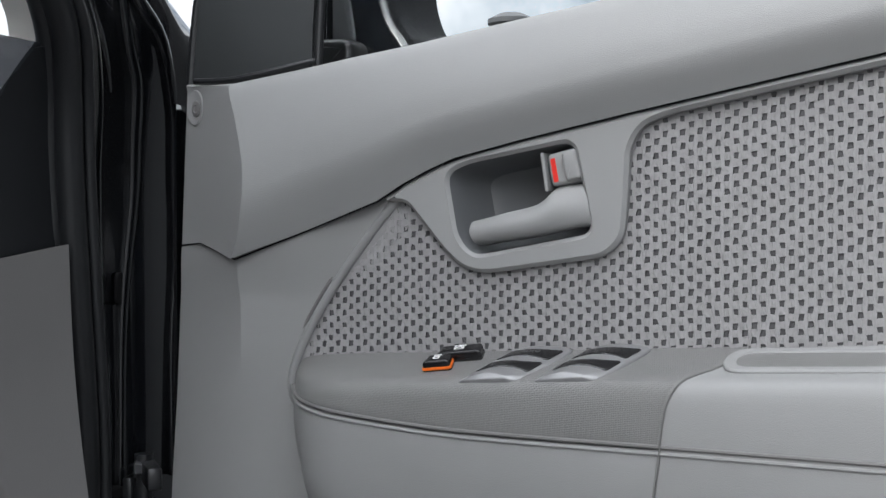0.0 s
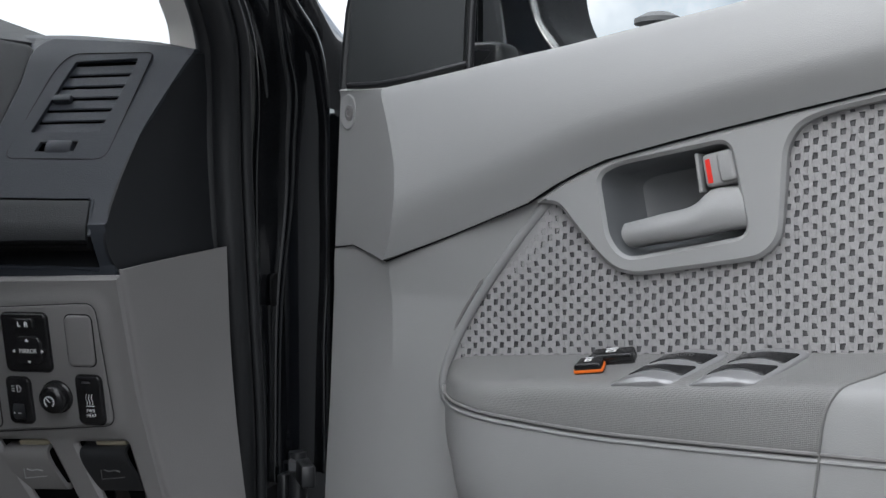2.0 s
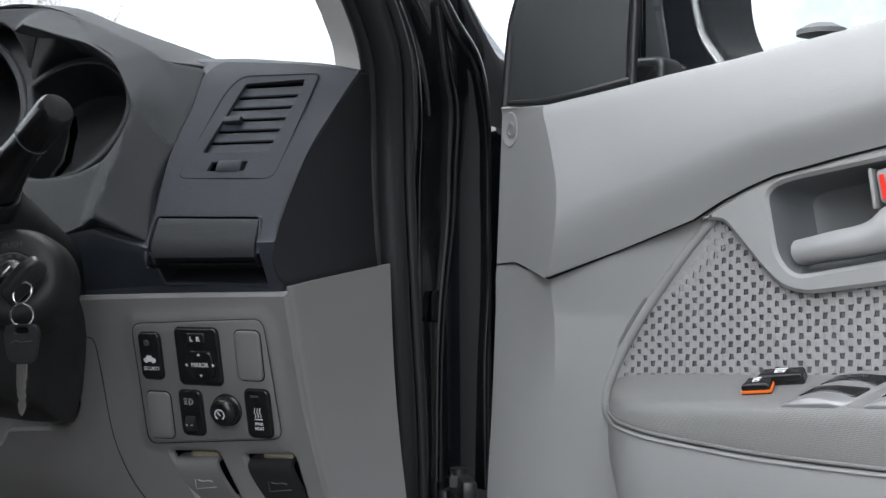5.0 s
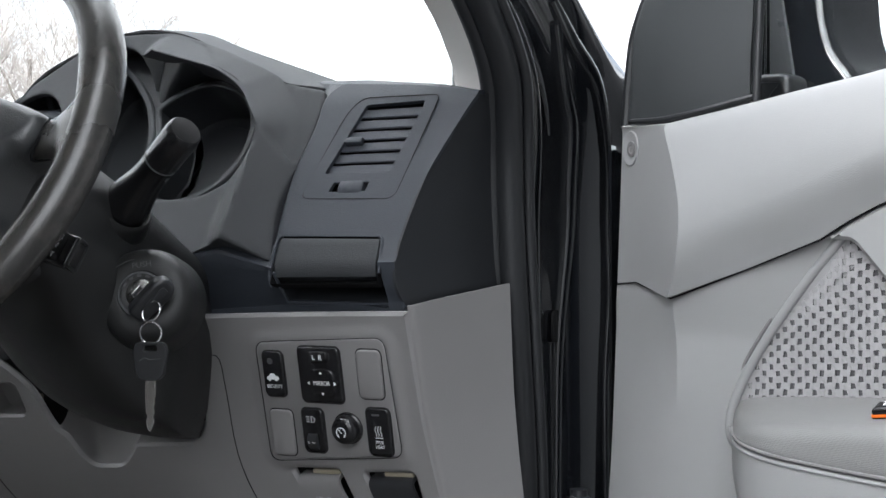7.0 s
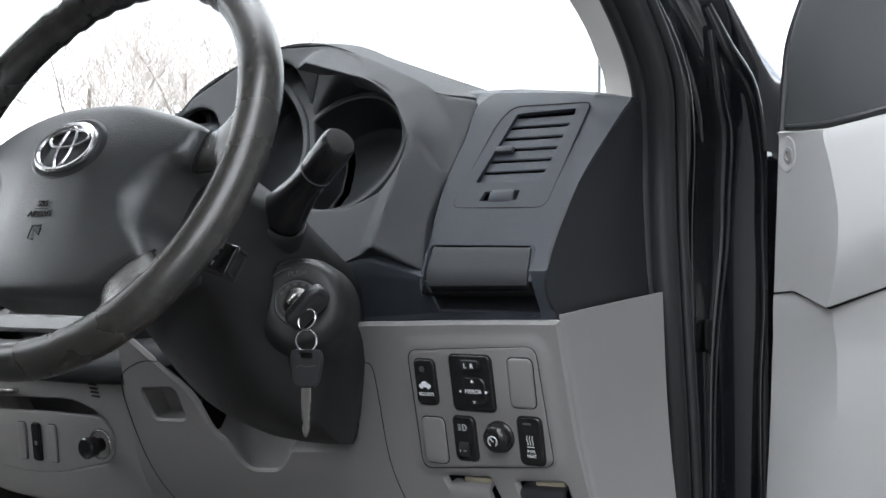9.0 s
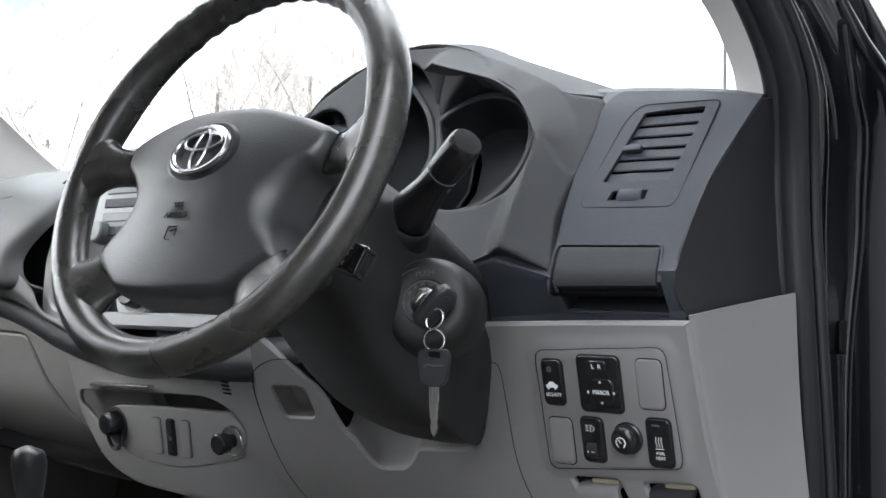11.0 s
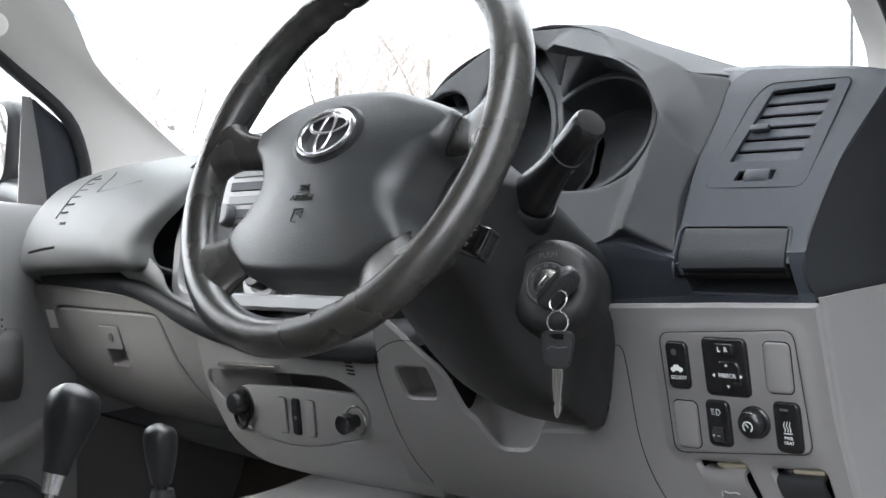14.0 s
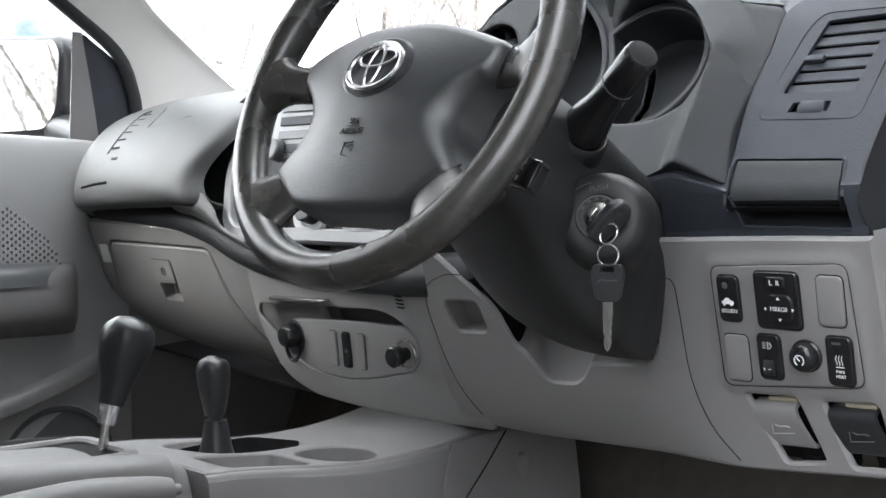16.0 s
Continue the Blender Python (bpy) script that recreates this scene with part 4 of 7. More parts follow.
for dx in (-0.0036, 0.0036):
    part("wheel_symbol", revolve([(0.0014, 0.0), (0.0014, 0.0004), (0, 0.0004)], SP @ pose(0.559 + dx, 0.0568, 0.0064), 10), WHITE_MARK, s)
lettering("security_text", "SECURITY", 0.0046, SP @ pose(0.560, 0.0505, 0.0067), WHITE_MARK, s, 0.0001, wide=0.82)

s = push_switch("mirror_switch", 0.6090, 0.0625, 0.0435, 0.051, SWITCH, "black mirror adjuster with white arrows")
part("selector", plate(rrect(0.019, 0.010, 0.003, cx=0.6105, cy=0.0795), SP, 0.009, 0.0015), SWITCH, s)
lettering("left_right_text", "L  R", 0.0062, SP @ pose(0.6105, 0.0795, 0.0093), WHITE_MARK, s, 0.0001)
part("rocker_pad", plate(rrect(0.026, 0.025, 0.007, cx=0.6122, cy=0.0562), SP, 0.009, 0.002), SWITCH, s)
lettering("mirror_text", "MIRROR", 0.0055, SP @ pose(0.6122, 0.0562, 0.0094), WHITE_MARK, s, 0.0001, wide=0.85)
for dx, dy, a in ((0, 0.0095, 0), (0, -0.0095, 180), (-0.0135, 0, 90), (0.0135, 0, -90)):
    part("arrow", plate([(-0.0016, -0.001), (0.0016, -0.001), (0, 0.0014)], SP @ pose(0.6122 + dx, 0.0562 + dy, 0.0092, 0, 0, a), 0.0003, 0.0001, 1), WHITE_MARK, s)

push_switch("blank_cover", 0.6598, 0.0648, 0.0245, 0.0440, GREY, "grey blank switch cover")
push_switch("blank_cover", 0.5608, 0.0068, 0.0245, 0.0430, GREY, "grey blank switch cover")
s = push_switch("headlamp_leveller", 0.5945, 0.0105, 0.023, 0.041, SWITCH, "black headlamp levelling switch with a thumbwheel")
part("thumbwheel", revolve([(0, 0.005), (0.009, 0.005), (0.009, -0.005), (0, -0.005)], SP @ pose(0.594, 0.001, 0.001, 0, 90, 0), 20), BLACK, s)
part("lamp_symbol", tube([SP @ V((0.5955 + 0.0028 * c, 0.0215 + 0.0030 * d, 0.0067)) for c, d in ((-0.4, 1), (0.3, 0.9), (1, 0), (0.3, -0.9), (-0.4, -1))], 0.0003, 5, closed=True), WHITE_MARK, s)
bars(s, 0.5905, 0.0215, ((0.0032, 0.0005, 0, 0.0022), (0.0032, 0.0005, 0, 0), (0.0032, 0.0005, 0, -0.0022)), 0.0064)
bars(s, 0.594, 0.001, ((0.001, 0.002, -0.003, 0.0), (0.003, 0.0006, 0.002, 0.0)), 0.0101)
s = part("dimmer_knob", revolve([(0, 0.0142), (0.0065, 0.0140), (0.0098, 0.0130), (0.0118, 0.0108), (0.0128, 0.0080), (0.0131, 0.004), (0.0145, 0.003), (0.0145, 0), (0, 0)], SP @ pose(0.6310, 0.0150, 0.003), 32), SWITCH, sp, "round black dimmer knob with a gauge symbol")
part("gauge_symbol", tube([SP @ pose(0.6310, 0.0150, 0.0174) @ V((0.0046 * math.cos(radians(a)), 0.0046 * math.sin(radians(a)), 0)) for a in range(-60, 250, 15)], 0.00035, 5), WHITE_MARK, s)
for a in range(-30, 230, 40):
    part("marking", block(SP @ pose(0.6310, 0.0150, 0.0173, 0, 0, a) @ pose(0.0037, 0, 0), 0.0010, 0.0004, 0.0003, 0), WHITE_MARK, s)
part("marking", block(SP @ pose(0.6303, 0.0158, 0.0173, 0, 0, 130), 0.0042, 0.0006, 0.0003, 0), WHITE_MARK, s)
s = push_switch("heater_switch", 0.6622, 0.013, 0.0240, 0.043, SWITCH, "black power heat switch with white heat symbol")
lettering("heat_text", "PWR\nHEAT", 0.0042, SP @ pose(0.6625, 0.0020, 0.0067), WHITE_MARK, s, 0.0001, wide=0.9)
for k in (-1, 0, 1):
    x = 0.6622 + k * 0.0026
    part("heat_wave", tube([SP @ V((x + 0.0006 * math.sin(j * 1.6), 0.0098 + j * 0.0018, 0.0066)) for j in range(6)], 0.00030, 5, n=2), WHITE_MARK, s)
bars(s, 0.6625, 0.0083, ((0.008, 0.0007, 0, 0),), 0.0064)
bars(s, 0.661, 0.029, ((0.008, 0.0018, 0, 0),), 0.0064, GREY_MARK)


# release levers below the switches
def release_lever(dx, dy, mat, label, mark):
    m = KP @ pose(dx, dy, 0)
    part("lever_slot", loft([[(0.552, -0.020, -0.004), (0.625, -0.018, -0.004)], [(0.552, -0.022, -0.045), (0.625, -0.02, -0.045)], [(0.585, -0.10, -0.04), (0.645, -0.095, -0.04)], [(0.585, -0.094, -0.004), (0.645, -0.09, -0.004)]], 1, 3, 0.002, m), BLACK_MATT, dash)
    part("lever_catch", block(m @ pose(0.594, -0.0325, -0.009, 0, 0, 2), 0.030, 0.005, 0.008, 0.002), FELT, dash, "pale felt pad")
    lv = thing("release_lever", m @ V((0.59, -0.05, 0.0)), label, "lever", "release levers under the switch panel")
    rows = [[(0.5655, -0.036, -0.014), (0.6095, -0.033, -0.014)], [(0.566, -0.0365, -0.004), (0.6095, -0.034, -0.004)], [(0.5665, -0.041, 0.0015), (0.6105, -0.0385, 0.0015)], [(0.570, -0.052, 0.002), (0.614, -0.050, 0.002)], [(0.578, -0.073, -0.003), (0.6215, -0.071, -0.003)], [(0.580, -0.0765, -0.006), (0.623, -0.0745, -0.006)], [(0.580, -0.077, -0.012), (0.623, -0.075, -0.012)]]
    part("lever_blade", loft(rows, 3, 4, 0.004, m), mat, lv)
    sm = m @ pose(0.5955, -0.0565, 0.0022, -11, 0, 8)
    part("lever_symbol", tube([sm @ V(p) for p in ((-0.010, 0.004, 0), (-0.010, -0.0045, 0), (0.012, -0.0045, 0))], 0.0005, 5), mark, lv)
    part("lever_symbol", tube([sm @ V(p) for p in ((-0.007, 0.0035, 0), (-0.002, 0.0015, 0), (0.003, 0.002, 0), (0.008, 0.0005, 0))], 0.0007, 5, n=3), mark, lv)


release_lever(0.0, 0.0, GREY, "pale grey bonnet release lever with a car symbol", GREY_DOOR)
release_lever(0.0755, 0.003, BLACK, "black fuel flap release lever", GREY_MARK)
# ---- steering wheel ----
W = frame_of((0.4125, 0.6867, 1.2474), (0.99989, 0.01499, 0), (-0.0063, 0.4206, 0.9072))
wheel = thing("steering_wheel", W @ V((0, 0, -0.03)), "worn black leather four-spoke steering wheel", "steering wheel")
RIM = 0.1735
ring, radii = [], []
for i in range(144):
    a = 2 * math.pi * i / 144
    # finger bumps along the upper inner rim; a thicker grip beside the spokes
    d = math.degrees(a)
    bump = 0.0011 * math.sin(a * 46) if 50 < d < 130 else 0.0
    grip = 0.0012 * math.exp(-((d - 20) / 14) ** 2) + 0.0012 * math.exp(-((d - 160) / 14) ** 2)
    ring.append(W @ V((RIM * math.cos(a), RIM * math.sin(a), 0)))
    radii.append(0.0160 + grip + bump)
part("rim", tube(ring, radii, 20, closed=True, up=W.to_3x3() @ V((1, 0, 0)), flat=1.0), LEATHER, wheel, "worn leather rim")

half = [(0, 0.0445), (0.04, 0.0435), (0.08, 0.0350), (0.108, 0.0265), (0.1185, 0.0210), (0.1195, 0.012), (0.1165, -0.001), (0.111, -0.0085), (0.103, -0.0135), (0.094, -0.026), (0.0885, -0.044), (0.0925, -0.062), (0.1005, -0.074), (0.1080, -0.084), (0.1080, -0.0905), (0.099, -0.0970), (0.087, -0.1050), (0.077, -0.1120), (0.068, -0.1180), (0.055, -0.1215), (0.025, -0.1240)]
pad_o = [tuple(p.to_2d()) for p in spline([(x, y, 0) for x, y in half] + [(-x, y, 0) for x, y in reversed(half[1:])], 3, True)]
if sum(p[0] * q[1] - q[0] * p[1] for p, q in zip(pad_o, pad_o[1:] + pad_o[:1])) < 0:
    pad_o = pad_o[::-1]
PAD_RING = pad_o + pad_o[:1]


def pad_swell(p):
    """A dome with a rolled edge, broadly rounded at the waist on both sides."""
    x, y = p[:, 0], p[:, 1]
    side = np.exp(-((y + 0.042) / 0.031) ** 2) * smooth(0.03, 0.08, np.abs(x))
    roll = (0.010 + 0.012 * side) * (1 - np.sqrt(1 - np.clip(1 - line_dist(p, PAD_RING) / (0.0075 + 0.0205 * side), 0, 1) ** 2))
    return 0.021 * (1 - (x / 0.14) ** 2 - ((y + 0.036) / 0.115) ** 2) - roll - 0.003 * side


pad = part("airbag_pad", relief(pad_o, [], W, pad_swell, 0.003, 0.026, -0.026, 0.0004), PAD, wheel, "black grained airbag cover", angle=60)
part("hub_shell", plate([(x * 0.93, (y + 0.03) * 0.84 - 0.03) for x, y in pad_o], W, 0.042, 0.006, 3, -0.066), BLACK, wheel)

# spokes: swept from the pad to the rim, into which they flare


def spoke(pts, wide, thick, across):
    """A flat bar with an oval section; across: the direction of its width in the wheel's plane."""
    pts = spline([(*p,) for p in pts], 5)
    ws, ts = ([q.x for q in spline([(v, 0, 0) for v in vals], 5)] for vals in (wide, thick))
    a, n = V((*across, 0)).normalized(), V((0, 0, 1))
    bm = bmesh.new()
    loops = []
    for p, w, t in zip(pts, ws, ts):
        ring = []
        for i in range(24):
            c, d = math.cos(2 * math.pi * i / 24), math.sin(2 * math.pi * i / 24)
            ring.append(bm.verts.new(W @ (p + a * w * math.copysign(abs(c) ** 0.8, c) + n * t * d)))
        loops.append(ring)
    for p, q in zip(loops, loops[1:]):
        for i in range(24):
            bm.faces.new((p[i - 1], p[i], q[i], q[i - 1]))
    bm.faces.new(loops[0][::-1])
    bm.faces.new(loops[-1])
    return bm


for sx in (1, -1):
    part("spoke", spoke([(sx * 0.104, 0.0065, -0.018), (sx * 0.120, 0.006, -0.0145), (sx * 0.136, 0.005, -0.0085), (sx * 0.147, 0.004, -0.0040), (sx * 0.1565, 0.004, -0.0015), (sx * 0.1660, 0.004, 0.0)], [0.0165, 0.0168, 0.0180, 0.0215, 0.0300, 0.0430], [0.0085, 0.0090, 0.0100, 0.0115, 0.0130, 0.0140], (0, 1)), LEATHER, wheel, angle=80)
    part("spoke", spoke([(sx * 0.058, -0.075, -0.024), (sx * 0.076, -0.090, -0.0125), (sx * 0.090, -0.1005, -0.0055), (sx * 0.101, -0.1095, -0.0025), (sx * 0.110, -0.1165, -0.001), (sx * 0.1175, -0.1225, 0.0)], [0.022, 0.0240, 0.0260, 0.0300, 0.0370, 0.0470], [0.0085, 0.0092, 0.0100, 0.0115, 0.0130, 0.0140], (0.72 * sx, 0.69)), LEATHER, wheel, angle=80)
    part("spoke_seam", tube([W @ V(p) for p in ((sx * 0.1190, 0.0215, -0.010), (sx * 0.1205, 0.014, -0.0062), (sx * 0.1190, 0.002, -0.0055), (sx * 0.1150, -0.008, -0.0080), (sx * 0.113, -0.012, -0.012))], 0.0012, 6, n=4), BLACK_MATT, wheel)
    part("spoke_seam", tube([W @ V(p) for p in ((sx * 0.1085, -0.0800, -0.006), (sx * 0.1045, -0.0880, 0.0005), (sx * 0.0965, -0.0968, 0.0038), (sx * 0.0868, -0.1055, 0.0038), (sx * 0.0775, -0.1128, 0.0005), (sx * 0.070, -0.1185, -0.006))], 0.0012, 6, n=4), BLACK_MATT, wheel)

# chrome badge of plain ovals
E = W @ pose(0.0, -0.002, 0.0197, -5, 0, 0)


def oval(cx, cy, a, b, r, m, n=40):
    return tube([m @ V((cx + a * math.cos(2 * math.pi * i / n), cy + b * math.sin(2 * math.pi * i / n), 0.001)) for i in range(n)], r, 8, closed=True)


# dark oval stands for the shade of the dished recess round the badge
part("badge_shade_oval", revolve([(0.041, -0.0022), (0.038, -0.0006), (0.034, -0.0010), (0.0, -0.0010)], E, 40, sy=0.72), BLACK, wheel)
badge = part("badge", revolve([(0.030, 0.0), (0.030, -0.004), (0, -0.004)], E, 40, sy=0.68), BLACK, wheel, "oval chrome badge")
part("badge_ring", oval(0, 0, 0.031, 0.0215, 0.0026, E), CHROME, badge)
part("badge_oval", oval(0, 0.0082, 0.0225, 0.0085, 0.0016, E), CHROME, badge)
part("badge_oval", oval(0, 0.0, 0.0078, 0.0195, 0.0015, E), CHROME, badge)

T1 = W @ pose(0.0, -0.052, 0.0216)
lettering("airbag_text", "SRS", 0.0068, T1 @ pose(0, 0.0, 0), DARK_MARK, wheel, 0.0004, wide=1.15)
lettering("airbag_text", "AIRBAG", 0.0068, T1 @ pose(0, -0.0085, -0.0006), DARK_MARK, wheel, 0.0004, wide=1.15)
part("marking", block(T1 @ pose(0, -0.0043, -0.0002), 0.014, 0.0006, 0.0006, 0), DARK_MARK, wheel)
part("marking", tube([T1 @ V((x, y, -0.002)) for x, y in ((0.005, -0.018), (-0.005, -0.018), (-0.005, -0.029), (0.001, -0.030))], 0.0006, 5), DARK_MARK, wheel)
part("marking", tube([T1 @ V((x, y, -0.002)) for x, y in ((0.006, -0.020), (-0.001, -0.022), (0.006, -0.026), (0.006, -0.020))], 0.0005, 5), DARK_MARK, wheel)

# cruise lever on the wheel, below the right spoke
CR = W @ pose(0.1270, -0.0665, -0.044, 0, 14, -12)
cruise = part("cruise_lever", block(CR, 0.036, 0.024, 0.018, 0.0035), SWITCH, wheel, "black cruise control lever with white marking")
knob_o = rrect(0.0250, 0.0170, 0.004)
part("cruise_button", plate(knob_o, CR @ pose(0.0165, -0.0005, 0.001) @ frame_of((0, 0, 0), (0, 1, 0), (0, 0, 1)), 0.0070, 0.002, 3), SWITCH, cruise)
part("cruise_button_rim", plate_holes(inset(knob_o, 0.0008), [inset(knob_o, 0.0030)], CR @ pose(0.0235, -0.0005, 0.001) @ frame_of((0, 0, 0), (0, 1, 0), (0, 0, 1)), 0.0014, 0.0, 0.0005), BLACK, cruise)
part("cruise_stem", tube([CR @ V((-0.010, -0.008, 0)), CR @ V((-0.024, -0.022, -0.006)), CR @ V((-0.045, -0.030, -0.012))], 0.008, 10, n=3), BLACK, cruise)
for dy, txt in ((0.0072, "/ ACC"), (0.0, "N-OFF"), (-0.0072, "/COAST")):
    lettering("cruise_text", txt, 0.0050, CR @ pose(0.0035 + dy * 0.25, dy, 0.0091), WHITE_MARK, cruise, 0.0001)

# ---- steering column ----
column = thing("steering_column", (0.42, 0.95, 1.02), "black moulded steering column shroud", "steering column")
CO = frame_of((0.4125, 0.6867, 1.2474), (0.99989, 0.01499, 0), (-0.0063, 0.4206, 0.9072))


# cross sections down the column, each a closed outline in the wheel's frame
def section(top, bot, hw, z, right, cx, upper, sq=0.0):
    """An outline with a straight right side, a flat bottom to the right and a slope up to the left. upper: the right half width above the lock; sq: how square the lower right corner is."""
    o = [(0, top), (upper * 0.7, top * 0.93), (upper, top * 0.45), (upper * 1.02, -0.004), (right, min(-0.03, bot * 0.36)), (right * (0.97 + 0.03 * sq), bot * (0.70 + 0.24 * sq)), (right * (0.78 + 0.18 * sq), bot * (0.93 + 0.07 * sq)), (right * 0.40, bot), (-hw * 0.06, bot * 0.965), (-hw * 0.42, bot * 0.86), (-hw * 0.76, bot * 0.67), (-hw * 0.98, bot * 0.38), (-hw * 1.03, bot * 0.05), (-hw, top * 0.45), (-hw * 0.7, top * 0.93)]
    return [CO @ V((x + cx, y, z)) for x, y in o]


rows_c = [section(0.046, -0.052, 0.066, -0.062, 0.066, 0, 0.062), section(0.050, -0.060, 0.074, -0.075, 0.074, 0, 0.068), section(0.052, -0.080, 0.084, -0.12, 0.084, 0.002, 0.076), section(0.050, -0.108, 0.092, -0.17, 0.086, 0.006, 0.076),
          section(0.046, -0.128, 0.098, -0.215, 0.088, 0.008, 0.072, 0.2), section(0.044, -0.134, 0.098, -0.25, 0.090, 0.008, 0.068, 0.6), section(0.042, -0.130, 0.092, -0.30, 0.079, 0.006, 0.064, 0.9), section(0.04, -0.116, 0.11, -0.345, 0.062, 0.004, 0.058, 1.0)]
bm = bmesh.new()
loops = []
cols = [spline([r[i] for r in rows_c], 4) for i in range(len(rows_c[0]))]
rr = [spline([c[j] for c in cols], 3, True) for j in range(len(cols[0]))]
vs = [[bm.verts.new(p) for p in r] for r in rr]
for a, b in zip(vs, vs[1:]):
    for i in range(len(a)):
        bm.faces.new((a[i - 1], a[i], b[i], b[i - 1]))
bm.faces.new(vs[0][::-1])
bm.faces.new(vs[-1])
part("shroud", bm, COLUMN, column, angle=60)

# ignition boss, lock, key and spare key on a ring
OUT = V((0.0078, -0.0091, 0.0))
IG = frame_of(V((0.5140, 0.8260, 1.1318)) + OUT, (0.90, 0.43, 0.0), (-0.08, 0.20, 0.97))
part("ignition_boss", revolve([(0.0440, -0.046), (0.0425, -0.022), (0.0400, -0.010), (0.0372, -0.0045), (0.0330, -0.0016), (0.028, -0.0004), (0.0205, 0.0), (0.0195, -0.0002), (0.0190, -0.0016), (0.0184, -0.0016), (0.0180, 0.0004), (0.0140, 0.0006), (0.0125, 0.0002), (0.0120, -0.004), (0.0, -0.004)], IG, 52), COLUMN, column, angle=60)
lock = part("ignition_lock", revolve([(0.0188, -0.0014), (0.0186, 0.0014), (0.0172, 0.0016), (0.0168, 0.0006)], IG, 40), CHAR_SOFT, column, "round ignition lock")
part("lock_face", revolve([(0.0120, -0.003), (0.0118, 0.0012), (0.0105, 0.0020), (0.0, 0.0022)], IG, 32), STEEL, lock, "bright steel lock cylinder")
part("lock_slot", block(IG @ pose(0, 0, 0.0023, 0, 0, 35), 0.010, 0.0022, 0.001, 0), BLACK_MATT, lock)
lettering("push_text", "PUSH", 0.0068, IG @ pose(-0.001, 0.0245, -0.0003, 0, 0, 8), GREY_MARK, column, 0.0003)
part("marking", tube([IG @ V(p) for p in ((-0.022, 0.022, 0.0004), (-0.014, 0.027, 0.0004), (-0.007, 0.029, 0.0004))], 0.0006, 5, n=2), GREY_MARK, column)
for a in range(20, 170, 26):
    part("marking", block(IG @ pose(0, 0, 0.0006, 0, 0, a) @ pose(0.0155, 0, 0), 0.0022, 0.0035, 0.0003, 0), GREY_MARK, column)

key_set = thing("car_key", IG @ V((0, 0, 0.008)), "car keys hanging from the ignition lock on a ring", "key")
# the head leans towards the door, its long side rising across the lock
KF = frame_of(IG @ V((0.0150, -0.0075, 0.0185)), IG.to_3x3() @ V((0.70, 0.68, 0.18)), IG.to_3x3() @ V((-0.55, 0.45, 0.70)))
fob = rpoly([(-0.021, -0.0085), (0.012, -0.0105), (0.020, -0.0055), (0.020, 0.0055), (0.012, 0.0105), (-0.021, 0.0085)], 0.005)
head = part("key_head", plate(fob, KF, 0.010, 0.0035, 4, -0.005), BLACK, key_set, "black plastic key head")
part("key_ridge", plate(rpoly([(-0.014, -0.0030), (0.014, -0.0035), (0.014, 0.0035), (-0.014, 0.0030)], 0.003), KF, 0.0012, 0.0008, 2, 0.0048), BLACK, head)
part("key_blade", block(IG @ pose(0.0, 0, 0.010, 0, 0, 50), 0.010, 0.002, 0.016, 0.0004), STEEL, key_set)


def ring_at(c, r, t, u, v):
    u, v = V(u).normalized(), V(v).normalized()
    return tube([V(c) + r * (math.cos(2 * math.pi * i / 28) * u + math.sin(2 * math.pi * i / 28) * v) for i in range(28)], t, 8, closed=True)


part("key_ring", ring_at(V((0.5391, 0.8097, 1.1185)) + OUT, 0.0078, 0.0009, (1, 0.3, 0.3), (0, 0.1, 1)), CHROME, key_set)
part("key_ring", ring_at(V((0.5368, 0.8116, 1.1012)) + OUT, 0.0088, 0.0009, (0.9, 0.4, 0), (0, 0, 1)), CHROME, key_set)
SK = frame_of(V((0.5368, 0.8116, 1.081)) + OUT, (0.93, 0.36, 0), (0, 0, 1))
part("spare_key_head", plate_holes(rpoly([(-0.0145, 0.006), (-0.012, 0.013), (0.012, 0.013), (0.0145, 0.006), (0.011, -0.014), (0.006, -0.018), (-0.006, -0.018), (-0.011, -0.014)], 0.005), [rrect(0.011, 0.004, 0.0018, cy=0.008)], SK, 0.005, -0.0025, 0.001), BLACK, key_set, "black plastic key head")
part("spare_key_blade", plate([(-0.0042, -0.017), (0.0042, -0.017), (0.0042, -0.030), (0.0030, -0.032), (0.0038, -0.036), (0.0026, -0.039), (0.0036, -0.043), (0.0024, -0.046), (0.0034, -0.050), (0.0018, -0.056), (0, -0.0585), (-0.0022, -0.056), (-0.0034, -0.050), (-0.0022, -0.046), (-0.0036, -0.043), (-0.0042, -0.030)][::-1], SK, 0.0022, 0.0004, 1, -0.0011), STEEL, key_set, "cut steel key blade")
part("marking", tube([SK @ V(p) for p in ((-0.008, -0.002, 0.0026), (-0.004, 0.0005, 0.0026), (0.0, -0.001, 0.0026), (0.009, 0.0, 0.0026))], 0.0006, 5, n=2), GREY_MARK, key_set)

# light stalk
ST0, ST1 = V((0.4890, 0.834, 1.2050)), V((0.5757, 0.808, 1.2625))
sd = (ST1 - ST0)
SMz = frame_of(ST0, sd.orthogonal(), sd.cross(sd.orthogonal()))
Ls = sd.length
part("stalk_collar", revolve([(0.034, -0.045), (0.0300, -0.016), (0.0265, -0.004), (0.0247, 0.0008), (0.0236, 0.0018), (0.0222, 0.0012), (0.0215, -0.003), (0.0, -0.003)], SMz, 40), COLUMN, column)
stalk = thing("light_stalk", ST0, "black indicator and light stalk on the column", "stalk")
